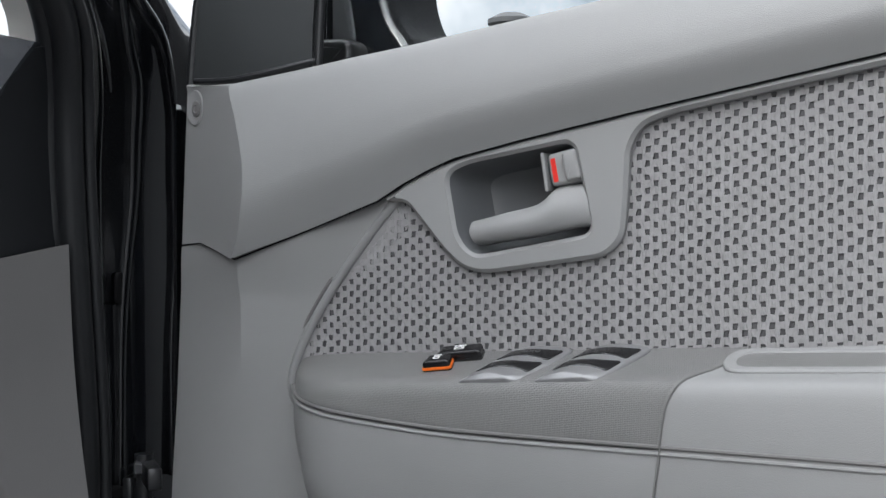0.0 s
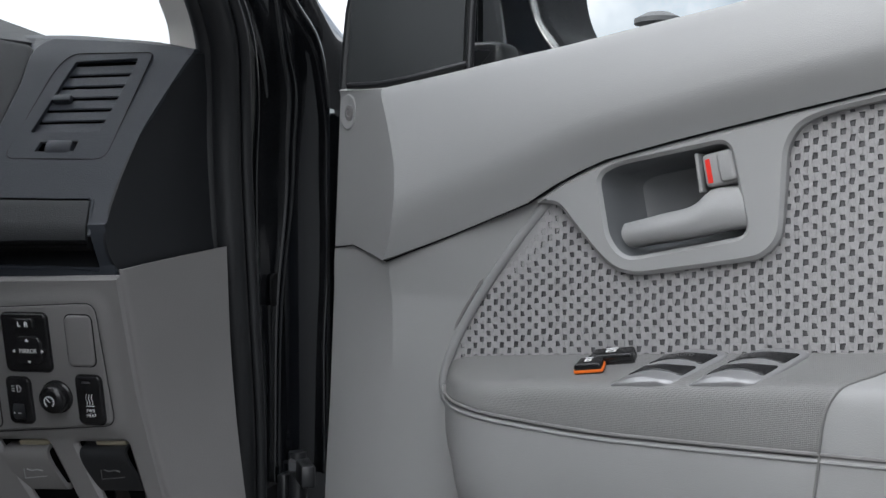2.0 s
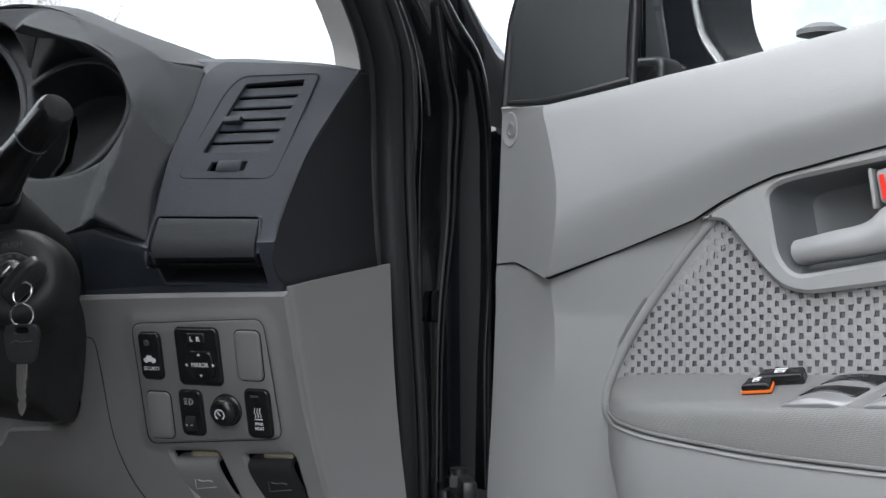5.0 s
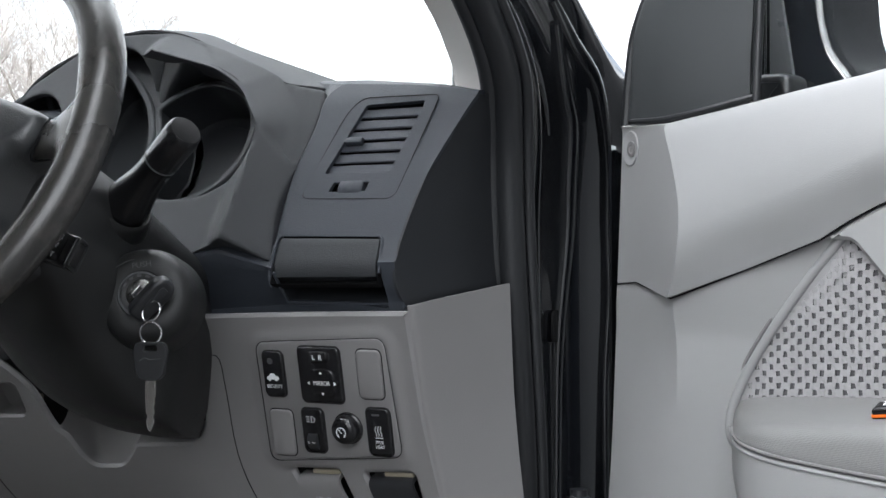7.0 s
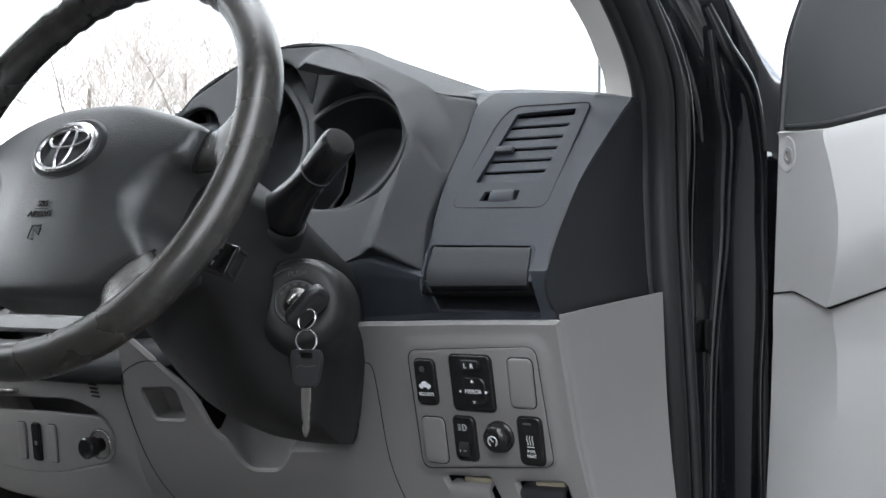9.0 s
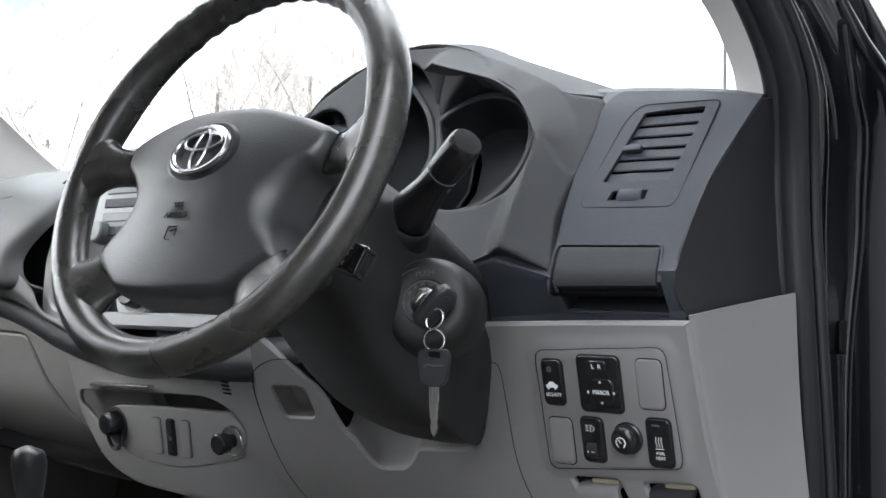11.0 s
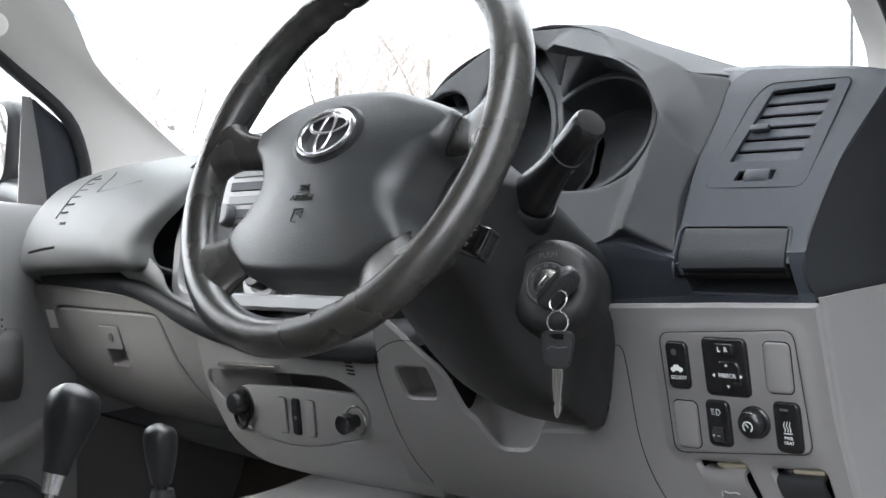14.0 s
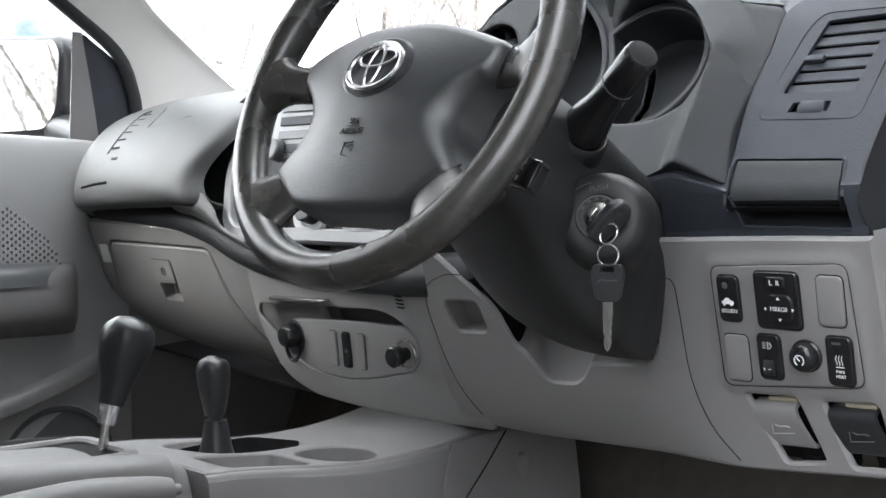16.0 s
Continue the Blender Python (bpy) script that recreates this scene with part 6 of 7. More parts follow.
def top_row(f, w, shift=0.0):
    out = []
    for k, ((u0, z0), (u1, z1)) in enumerate(zip(edge_low, edge_top)):
        u, z = u0 + (u1 - u0) * f, z0 + (z1 - z0) * f
        if k == 2:  # the ridge bows outwards
            u += 0.030 * math.sin(math.pi * min(1, f * 1.02)) ** 0.9 * (1 - 0.35 * f)
        ww = w if k > 1 else (-0.004 - 0.004 * f if k == 1 else -0.013)
        if k == 2:
            ww = w * 0.95 + 0.009 * (1 - f) + 0.002
        out.append(V((u, z, ww)))
    return out


top_rows = [top_row(0.0, 0.0160), top_row(0.06, 0.0190), top_row(0.14, 0.0232), top_row(0.22, 0.0268), top_row(0.30, 0.0290), top_row(0.38, 0.0292), top_row(0.55, 0.0268), top_row(0.80, 0.0185), top_row(0.95, 0.0105), top_row(1.0, 0.0), [p + V((0, 0.002, -0.03)) for p in top_row(1.0, 0.0)]]
part("door_top", loft(top_rows, 1, 3, 0.004, DR), GREY_DOOR, door, "light grey upper door moulding", angle=24)

# lower panel: edge strip, a bent facet and the flat field, up to behind the upper moulding
low_rows = []
for z, e, st, fc, out in ((0.50, -0.266, -0.240, -0.175, 0.0), (0.75, -0.262, -0.238, -0.172, 0.0), (0.90, -0.257, -0.236, -0.168, 0.05), (1.00, -0.250, -0.228, -0.1605, 0.25), (1.08, -0.246, -0.219, -0.1575, 0.6), (1.10, -0.245, -0.218, -0.158, 0.8), (1.126, -0.244, -0.216, -0.159, 1.0)):
    up = 1.0 if z > 1.11 else 0.0  # the last row follows the edge of the upper moulding
    low_rows.append([V((e, z + 0.012 * up, -0.014)), V((st, z + 0.0143 * up, -0.006)), V((fc, z + 0.0008 * up, 0.009 + 0.0080 * out)), V((-0.09, z + 0.0243 * up, 0.002 + 0.0120 * up)), V((-0.02, z + 0.0488 * up, 0.0050 * up)), V((0.03, z + 0.066 * up, 0.001 * up)), V((0.18, z + 0.077 * up, 0.0)), V((0.2, z + 0.08 * up, 0.0)), V((0.7, z + 0.16 * up, 0.0))])
low_rows.append([p + V((0, 0.03, -0.012)) for p in low_rows[-1]])
bm = loft(low_rows, 1, 3, 0.004, DR)
# the lining is open behind the handle
to_leaf = DR.inverted()
gone = [f for f in bm.faces if 0.03 < (to_leaf @ f.calc_center_median()).x < 0.18 and (to_leaf @ f.calc_center_median()).y > 1.10]
bmesh.ops.delete(bm, geom=gone, context="FACES")
part("door_panel", bm, GREY_DOOR, door, "grey lower door panel", angle=24)

seam_w = [-0.0128, -0.0040, 0.0205, 0.0158, 0.0150]
part("seam", tube([DR @ V((u, z - 0.0008, w)) for (u, z), w in zip(edge_low[:5], seam_w)], 0.0007, 6), BLACK_MATT, door)
part("seam", tube([DR @ V((u, z - 0.0004, 0.0138)) for u, z in edge_low[4:]], 0.0008, 6, n=3), BLACK_MATT, door)
# fixing screw in its round recess
SCR = DR @ pose(-0.2240, 1.262, -0.0085, 0, -8, 0)
scr = part("screw_cup", revolve([(0.0165, -0.001), (0.0155, 0.0008), (0.0140, 0.0008), (0.011, -0.0002), (0.0, -0.0004)], SCR, 26, sx=0.62), GREY_DOOR, door)
part("screw", revolve([(0.0075, -0.001), (0.007, 0.0012), (0.004, 0.0016), (0.0030, 0.0008), (0, 0.0008)], SCR @ pose(0.0015, -0.001, 0), 20, sx=0.7), GREY, scr)

# steel shell of the door behind the lining
part("door_skin", loft([[V((-0.268, z, -0.036)), V((-0.275, z, -0.06)), V((-0.268, z, -0.09)), V((-0.20, z, -0.13)), V((0.2, z, -0.15)), V((0.72, z, -0.15))] for z in (0.48, 0.7, 0.95, 1.15, 1.27)], 4, 3, 0.003, DR), PAINT, door, "black painted outer door skin")
part("door_shell", loft([[V((-0.262, 0.48, -0.036)), V((-0.10, 0.48, -0.05)), V((0.0, 0.48, -0.09)), V((0.7, 0.48, -0.09))], [V((-0.245, 1.15, -0.040)), V((-0.10, 1.15, -0.05)), V((0.0, 1.15, -0.09)), V((0.7, 1.15, -0.09))], [V((-0.24, 1.289, -0.042)), V((-0.10, 1.289, -0.05)), V((0.0, 1.289, -0.09)), V((0.7, 1.289, -0.09))]], 1, 3, 0.004, DR), BLACK, door)

# dark corner trim behind the mirror, its edge post and the window channel
part("corner_trim", loft([[V((-0.222, 1.281, -0.014)), V((-0.19, 1.278, -0.012)), V((-0.15, 1.280, -0.012)), V((-0.105, 1.286, -0.018))],
                          [V((-0.223, 1.32, -0.014)), V((-0.19, 1.32, -0.007)), V((-0.15, 1.32, -0.009)), V((-0.1035, 1.325, -0.017))],
                          [V((-0.220, 1.37, -0.016)), V((-0.185, 1.37, -0.008)), V((-0.15, 1.37, -0.010)), V((-0.101, 1.37, -0.018))],
                          [V((-0.19, 1.44, -0.020)), V((-0.165, 1.44, -0.012)), V((-0.14, 1.44, -0.012)), V((-0.10, 1.44, -0.020))],
                          [V((-0.12, 1.52, -0.024)), V((-0.11, 1.52, -0.02)), V((-0.105, 1.52, -0.02)), V((-0.098, 1.52, -0.024))]], 4, 4, 0.004, DR), TRIM_DARK, door, "charcoal corner trim of the window")
part("window_post", loft([[V((-0.249, 1.291, -0.036)), V((-0.236, 1.290, -0.022)), V((-0.225, 1.2895, -0.018))], [V((-0.245, 1.34, -0.038)), V((-0.233, 1.34, -0.023)), V((-0.2245, 1.34, -0.019))], [V((-0.238, 1.38, -0.040)), V((-0.228, 1.38, -0.024)), V((-0.219, 1.38, -0.020))], [V((-0.208, 1.44, -0.044)), V((-0.198, 1.44, -0.028)), V((-0.188, 1.44, -0.022))], [V((-0.135, 1.53, -0.05)), V((-0.127, 1.53, -0.034)), V((-0.118, 1.53, -0.026))]], 4, 4, 0.004, DR), TRIM_DARK, door)
part("post_edge", tube([DR @ V(p) for p in ((-0.2515, 1.285, -0.036), (-0.2475, 1.34, -0.038), (-0.2405, 1.38, -0.040), (-0.211, 1.44, -0.044), (-0.138, 1.53, -0.05))], 0.0045, 8, n=4), RUBBER, door)
part("trim_gasket", tube([DR @ V(p) for p in ((-0.222, 1.2855, -0.006), (-0.185, 1.2845, -0.004), (-0.15, 1.288, -0.005), (-0.12, 1.2935, -0.010), (-0.098, 1.2975, -0.014))], 0.0028, 8, n=4), RUBBER, door)
part("window_channel", tube([DR @ V(p) for p in ((-0.099, 1.29, -0.018), (-0.0975, 1.33, -0.019), (-0.0955, 1.38, -0.020), (-0.093, 1.50, -0.022))], 0.0042, 10, n=3), RUBBER, door)
part("belt_seal", tube([DR @ V((u, z + 0.002, -0.030)) for u, z in edge_top[3:]], 0.004, 8), RUBBER, door)
dg = part("door_window", plate([(-0.098, 1.25), (0.70, 1.36), (0.62, 1.72), (0.0, 1.70), (-0.094, 1.52)], DR, 0.004, 0.0008, 1, -0.032), GLASS, door, "clear side window, closed")
dg.visible_shadow = False

# cloth insert: a woven grid of tufts with small dark openings in staggered rows
cloth_o = [(0.004, 1.182), (-0.030, 1.146), (-0.060, 1.110), (-0.086, 1.072), (-0.103, 1.038), (-0.106, 1.018), (-0.08, 1.010), (0.0, 1.015), (0.2, 1.03), (0.72, 1.05), (0.72, 1.320), (0.373, 1.267), (0.19, 1.236)]


cav_o = rpoly([(0.043, 1.196), (0.060, 1.2035), (0.150, 1.2185), (0.165, 1.149), (0.066, 1.1315), (0.052, 1.146)], [0.012, 0.012, 0.010, 0.010, 0.016, 0.016])
CW, CH = 0.0033, 0.0051


def cloth_panel(outline, tilt, to_world, bulge, cut=()):
    """Cells of the weave; every fourth cell of a row, staggered from row to row, is an opening with walls and a dark ground."""
    us, zs = [p[0] for p in outline], [p[1] for p in outline]
    u0, z0 = min(us), min(zs) - 0.06
    verts, faces, mats, index = [], [], [], {}

    def vert(i, j, deep=0.0, jit=0.0):
        key = (i, j, deep)
        if key not in index:
            u = u0 + i * CW + (0.00045 if i % 2 else -0.00045)
            z = z0 + j * CH + tilt * (u - u0)
            index[key] = len(verts)
            wob = 0.0005 * math.sin(i * 1.7 + j * 2.3) + 0.0004 * math.sin(i * 0.9 - j * 1.1)
            verts.append(to_world(u + wob, z + 0.7 * wob, bulge(u, z) - deep))
        return index[key]

    for i in range(int((max(us) - u0) / CW) + 1):
        for j in range(int((max(zs) - z0 + 0.06) / CH) + 1):
            cu = u0 + (i + 0.5) * CW
            cz = z0 + (j + 0.5) * CH + tilt * (cu - u0)
            if not inside((cu, cz), outline) or (cut and inside((cu, cz), cut)):
                continue
            a, b, c, d = vert(i, j), vert(i + 1, j), vert(i + 1, j + 1), vert(i, j + 1)
            hole = (i % 4) == (0 if j % 2 == 0 else 2)
            if not hole:
                faces.append((a, b, c, d))
                mats.append(0)
                continue
            # an opening a little shorter than its cell, with sloping sides
            pc = [V(verts[k]) for k in (a, b, c, d)]
            mid = sum(pc, V()) / 4
            back = V(to_world(0, 0, 0)) - V(to_world(0, 0, 1))
            ring = []
            for k in range(4):
                q = mid + (pc[k] - mid) * 0.86
                ring.append(len(verts))
                verts.append(tuple(q))
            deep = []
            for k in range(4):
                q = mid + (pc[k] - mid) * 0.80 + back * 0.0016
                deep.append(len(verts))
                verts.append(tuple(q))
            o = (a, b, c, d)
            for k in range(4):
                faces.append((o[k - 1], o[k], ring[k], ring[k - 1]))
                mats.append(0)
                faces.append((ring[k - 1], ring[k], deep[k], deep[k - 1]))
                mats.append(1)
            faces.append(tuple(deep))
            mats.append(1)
    me = bpy.data.meshes.new("cloth_insert")
    me.from_pydata(verts, [], faces)
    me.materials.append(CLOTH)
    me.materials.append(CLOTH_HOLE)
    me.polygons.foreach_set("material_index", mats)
    me.update()
    me.shade_smooth()
    me.set_sharp_from_angle(angle=radians(40))
    return me


def door_bulge(u, z):
    return 0.0045 + 0.0018 * math.sin(u * 9) * math.sin((z - 1.0) * 14)


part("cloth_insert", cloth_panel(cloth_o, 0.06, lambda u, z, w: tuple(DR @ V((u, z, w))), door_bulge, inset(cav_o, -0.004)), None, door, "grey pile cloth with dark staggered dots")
# moulded rim round the front of the cloth
rim_pts = [(0.012, 1.193), (-0.004, 1.180), (-0.034, 1.147), (-0.064, 1.110), (-0.090, 1.072), (-0.107, 1.038), (-0.110, 1.016), (-0.102, 1.000)]
part("cloth_rim", tube([DR @ V((u, z, 0.0045)) for u, z in rim_pts], 0.0040, 10, n=5), GREY_DOOR, door)
part("cloth_rim", tube([DR @ V((u - 0.0062, z + 0.0035, 0.0015)) for u, z in rim_pts], 0.0022, 8, n=5), GREY, door)

# handle bezel and the thin strip that runs on above the cloth
bez_o = rpoly([(-0.016, 1.1755), (0.004, 1.188), (0.028, 1.199), (0.051, 1.2075), (0.106, 1.2195), (0.199, 1.2375), (0.373, 1.269), (0.70, 1.321), (0.70, 1.3145), (0.373, 1.2625), (0.222, 1.2355), (0.203, 1.228), (0.194, 1.212),
               (0.1925, 1.18), (0.190, 1.146), (0.176, 1.132), (0.155, 1.1285), (0.075, 1.1175), (0.056, 1.1215), (0.040, 1.135), (0.006, 1.174)], [0.004, 0.01, 0.01, 0.01, 0.01, 0.01, 0.002, 0.001, 0.001, 0.002, 0.012, 0.012, 0.014, 0.01, 0.016, 0.016, 0.012, 0.014, 0.014, 0.014, 0.006])
bez = part("handle_bezel", relief(bez_o, [cav_o], DR, lambda p: np.zeros(len(p)), 0.008, 0.014, 0.0, 0.0030), GREY_DOOR, door, "grey moulded bezel of the door handle")
# dished cavity behind the handle
c_mid = V((0.105, 1.176))
rows_cav = [[V((*p, 0.0115)) for p in cav_o + cav_o[:1]]]
for f, w in ((0.970, 0.004), (0.935, -0.008), (0.880, -0.020), (0.800, -0.031), (0.66, -0.037), (0.02, -0.038)):
    rows_cav.append([V((*(c_mid + (V(p) - c_mid) * f), w)) for p in cav_o + cav_o[:1]])
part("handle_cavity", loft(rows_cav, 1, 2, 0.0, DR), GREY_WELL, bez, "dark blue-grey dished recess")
part("cavity_screw", revolve([(0.007, 0.0), (0.006, 0.002), (0.003, 0.001), (0, 0.001)], DR @ pose(0.117, 1.182, -0.0375), 18), GREY, bez)
part("tab_bracket", block(DR @ pose(0.1245, 1.196, -0.006, 0, 0, 8), 0.0030, 0.030, 0.030, 0.001), GREY_DOOR, bez)
handle = part("door_handle", loft([[V((0.068, 1.151, -0.004)), V((0.09, 1.163, 0.0)), V((0.120, 1.171, 0.004)), V((0.134, 1.184, 0.004)), V((0.1575, 1.187, 0.002))],
                                   [V((0.063, 1.1585, 0.006)), V((0.09, 1.164, 0.011)), V((0.120, 1.170, 0.014)), V((0.136, 1.180, 0.014)), V((0.1595, 1.184, 0.010))],
                                   [V((0.062, 1.150, 0.012)), V((0.09, 1.155, 0.019)), V((0.120, 1.160, 0.021)), V((0.140, 1.168, 0.020)), V((0.1625, 1.170, 0.014))],
                                   [V((0.066, 1.141, 0.009)), V((0.09, 1.1445, 0.015)), V((0.120, 1.1485, 0.017)), V((0.140, 1.153, 0.016)), V((0.1645, 1.157, 0.011))],
                                   [V((0.070, 1.139, -0.002)), V((0.09, 1.1425, 0.0)), V((0.120, 1.1465, 0.002)), V((0.140, 1.151, 0.002)), V((0.1645, 1.155, 0.0))]], 5, 4, 0.0025, DR), GREY_DOOR, door, "grey inner door handle", angle=60)
tab = part("lock_tab", plate(rpoly([(0.127, 1.209), (0.152, 1.2145), (0.158, 1.1885), (0.131, 1.1845)], 0.004), DR, 0.012, 0.003, 3, -0.002), GREY_DOOR, door, "grey lock tab with a red mark")
part("lock_ridge", plate(rpoly([(0.140, 1.2105), (0.1515, 1.213), (0.1565, 1.1905), (0.1445, 1.188)], 0.003), DR, 0.0145, 0.0025, 3, 0.0), GREY_DOOR, tab)
part("red_mark", plate(rpoly([(0.130, 1.2055), (0.1338, 1.2065), (0.1372, 1.1885), (0.1332, 1.1875)], 0.0006), DR, 0.0004, 0.0001, 1, 0.0099), RED, tab, "red unlocked mark")

# armrest: textured cover in front, plain moulding below and behind
def arm_w(u):
    return 0.066 * min(1.0, max(0.03, 1 - ((max(0.0, -0.028 - u)) / 0.082) ** 2.2))


def arm_top(u):
    return 1.0285 + 0.062 * (u + 0.064) if u < 0.21 else 1.0455 + 0.05 * (u - 0.21)


def crease(u):
    return 1.0005 + 0.0125 * max(0.0, (0.10 - u) / 0.17) ** 1.7


us_arm = [-0.110, -0.106, -0.098, -0.085, -0.065, -0.035, 0.0, 0.06, 0.13, 0.20, 0.2345]


def arm_cover(u):
    w, zt, zc = arm_w(u), arm_top(u), crease(u)
    lean = 0.021 * (1 if u < 0.22 else 1.0)
    back = zt + lean * 1.02
    s = max(0.0, (u - 0.13) / 0.1045)  # the end slants backwards on top
    return [V((u + 0.052 * s, back + 0.006, -0.004)), V((u + 0.048 * s, back + 0.002 * s, 0.0)), V((u + 0.034 * s, zt + lean * 0.5, w * 0.45)), V((u + 0.016 * s, zt + 0.003, w * 0.80)), V((u + 0.009 * s, zt - 0.0045, w * 0.935)), V((u + 0.003 * s, (zt + zc) / 2 - 0.002, w * 0.985)), V((u, zc + 0.0035, w)), V((u, zc + 0.0008, w * 0.985))]


part("armrest_cover", loft([arm_cover(u) for u in us_arm], 4, 4, 0.003, DR), GREY_REST, door, "grey textured armrest cover", angle=60)


def arm_body(u, w=None):
    w, zc = w or arm_w(u), crease(u)
    drop = 0.078 + 0.02 * min(1.0, (u + 0.11) / 0.1)
    return [V((u, zc - 0.0012, w * 0.98)), V((u, zc - 0.0045, w * 1.005)), V((u, zc - 0.030, w * 1.015)), V((u + (0.006 if u < -0.08 else 0), zc - drop * 0.72, w * 0.97)), V((u + (0.016 if u < -0.08 else 0), zc - drop, w * 0.80)), V((u + (0.03 if u < -0.08 else 0), zc - drop - 0.05, w * 0.3)), V((u + (0.04 if u < -0.08 else 0), zc - drop - 0.09, -0.004))]


part("armrest_body", loft([arm_body(u) for u in [-0.116, -0.110, -0.098, -0.085, -0.065, -0.035, 0.0, 0.06, 0.13, 0.2345]], 4, 4, 0.003, DR), GREY_DOOR, door, "plain grey lower armrest", angle=60)
# the double bead along the joint
for dz, mat in ((0.0012, GREY), (-0.0035, GREY_DOOR)):
    part("armrest_bead", tube([DR @ V((u, crease(u) + dz, arm_w(u) * 1.005)) for u in [-0.110, -0.106, -0.098, -0.085, -0.065, -0.035, 0.0, 0.06, 0.13, 0.2345, 0.40, 0.55, 0.70]], 0.0016, 8, n=3), mat, door)


def rear_rest(u, d):
    """The rear half of the armrest, its front edge curving forwards at the top."""
    zt = 1.049 + 0.05 * (u - 0.24)
    return [V((u + d * 0.052, zt + 0.030, -0.004)), V((u + d * 0.048, zt + 0.020, 0.001)), V((u + d * 0.034, zt + 0.0075, 0.030)), V((u + d * 0.016, zt + 0.000, 0.053)), V((u + d * 0.009, zt - 0.007, 0.0617)), V((u + d * 0.003, 1.028, 0.065)), V((u, 1.004, 0.0664)), V((u, 1.0005, 0.066)), V((u, 0.996, 0.0665)), V((u - d * 0.004, 0.965, 0.067)), V((u - d * 0.008, 0.93, 0.064)), V((u - d * 0.01, 0.90, 0.05)), V((u - d * 0.012, 0.80, -0.004))]


part("armrest_rear", loft([rear_rest(0.2365, 1), rear_rest(0.30, 0.8), rear_rest(0.40, 0.4), rear_rest(0.55, 0), rear_rest(0.70, 0)], 3, 3, 0.003, DR), GREY_DOOR, door, "plain grey rear armrest with a pull recess", angle=60)
part("armrest_joint", tube([DR @ (p + V((-0.0012, 0.0004, 0.0004))) for p in rear_rest(0.2365, 1)[1:12]], 0.0013, 6, n=3), GREY_REST, door)
# pull recess on top of the rear part
PR = frame_of(DR @ V((0.390, 1.0660, 0.0290)), DR.to_3x3() @ V((1, 0.05, 0)), DR.to_3x3() @ V((0, 0.36, -0.93)))
part("pull_rim", plate_holes(rrect(0.24, 0.036, 0.016), [rrect(0.222, 0.022, 0.0105)], PR, 0.003, -0.002, 0.0012), GREY_DOOR, door)
part("pull_floor", plate(rrect(0.225, 0.025, 0.011), PR, 0.001, 0.0003, 1, -0.001), GREY_REST, door)

# window switches on the sloping top of the armrest
AT = frame_of(DR @ V((0.10, 1.0475, 0.030)), DR.to_3x3() @ V((1, 0.062, 0)), DR.to_3x3() @ V((0, 0.36, -0.93)))


def window_switch(cx, mark):
    """A silver base, humped in front, with two black rocker keys set into it."""
    base = rpoly([(cx - 0.0400, -0.030), (cx + 0.0215, -0.030), (cx + 0.0475, 0.0260), (cx + 0.001, 0.0260)], [0.016, 0.012, 0.010, 0.014], 8)

    def arch(p, lift=0.0):
        t = (p[:, 0] - cx - 0.009 - 0.46 * p[:, 1]) / 0.027
        return lift + 0.0062 * np.clip(1 - t * t, 0, 1) * (1 - 0.35 * np.clip(p[:, 1] / 0.026, 0, 1))

    s = part("window_switch", relief(base, [], AT, arch, 0.003, 0.0025, -0.001, 0.0012), SILVER, door, "silver arched window switch base", angle=60)
    for y, x, w, h in ((-0.0095, 0.0055, 0.043, 0.0150), (0.0105, 0.0145, 0.043, 0.0165)):
        key = part("window_key", relief(rrect(w, h, 0.002, 4, skew=0.47, cx=cx + x, cy=y), [], AT, lambda p: arch(p, 0.0006), 0.003, 0.0025, -0.001, 0.0004), SWITCH, s, "black rocker key", angle=60)
        if mark and y > 0:
            lettering("auto_text", "AUTO", 0.0055, AT @ pose(cx + x + 0.002, y, 0.0076, 0, 0, 0), GREY_MARK, key, 0.0002)


window_switch(0.004, True)
window_switch(0.066, False)
for cx, cy, w, l, rim in ((-0.053, -0.003, 0.024, 0.016, True), (-0.042, 0.016, 0.038, 0.017, False)):
    LK = AT @ pose(cx, cy, 0.0, 0, 0, 8)
    o = rpoly([(-w / 2, -l / 2), (w / 2, -l / 2), (w / 2 - 0.002, l / 2), (-w / 2 + 0.002, l / 2)], 0.003)
    s = part("lock_switch", plate(o, LK, 0.0040, 0.001, 2), SWITCH, door, "black lock switch with a white symbol")
    if rim:
        part("orange_edge", plate(inset(o, -0.0004), LK, 0.0020, 0.0006, 2, 0.0036), ORANGE, s, "orange rubber edge")
    part("lock_key", plate(inset(o, 0.0006), LK, 0.0050, 0.0024, 3, 0.0040 if not rim else 0.0052, 0.0010), SWITCH, s)
    top = 0.0100 if not rim else 0.0112
    part("marking", plate(rrect(w * 0.26, l * 0.10, 0.0004, 2, cy=l * 0.14), LK, 0.0003, 0.0001, 1, top), WHITE_MARK, s)
    part("marking", plate_holes(rrect(w * 0.22, l * 0.26, 0.0006, 2, cy=-l * 0.12), [rrect(w * 0.12, l * 0.12, 0.0003, 2, cy=-l * 0.14)], LK, 0.0003, top), WHITE_MARK, s)

# wing mirror outside the driver's window
wing = thing("wing_mirror", DR @ V((-0.12, 1.27, -0.10)), "black wing mirror on the driver's door", "wing mirror", "wing mirrors")
part("mirror_housing", plate(rpoly([(-0.20, 1.26), (-0.035, 1.28), (-0.050, 1.318), (-0.070, 1.342), (-0.079, 1.37), (-0.084, 1.44), (-0.20, 1.46)], [0.01, 0.01, 0.02, 0.03, 0.03, 0.03, 0.03]), DR @ pose(0, 0, -0.20), 0.10, 0.012, 4), PAINT, wing)
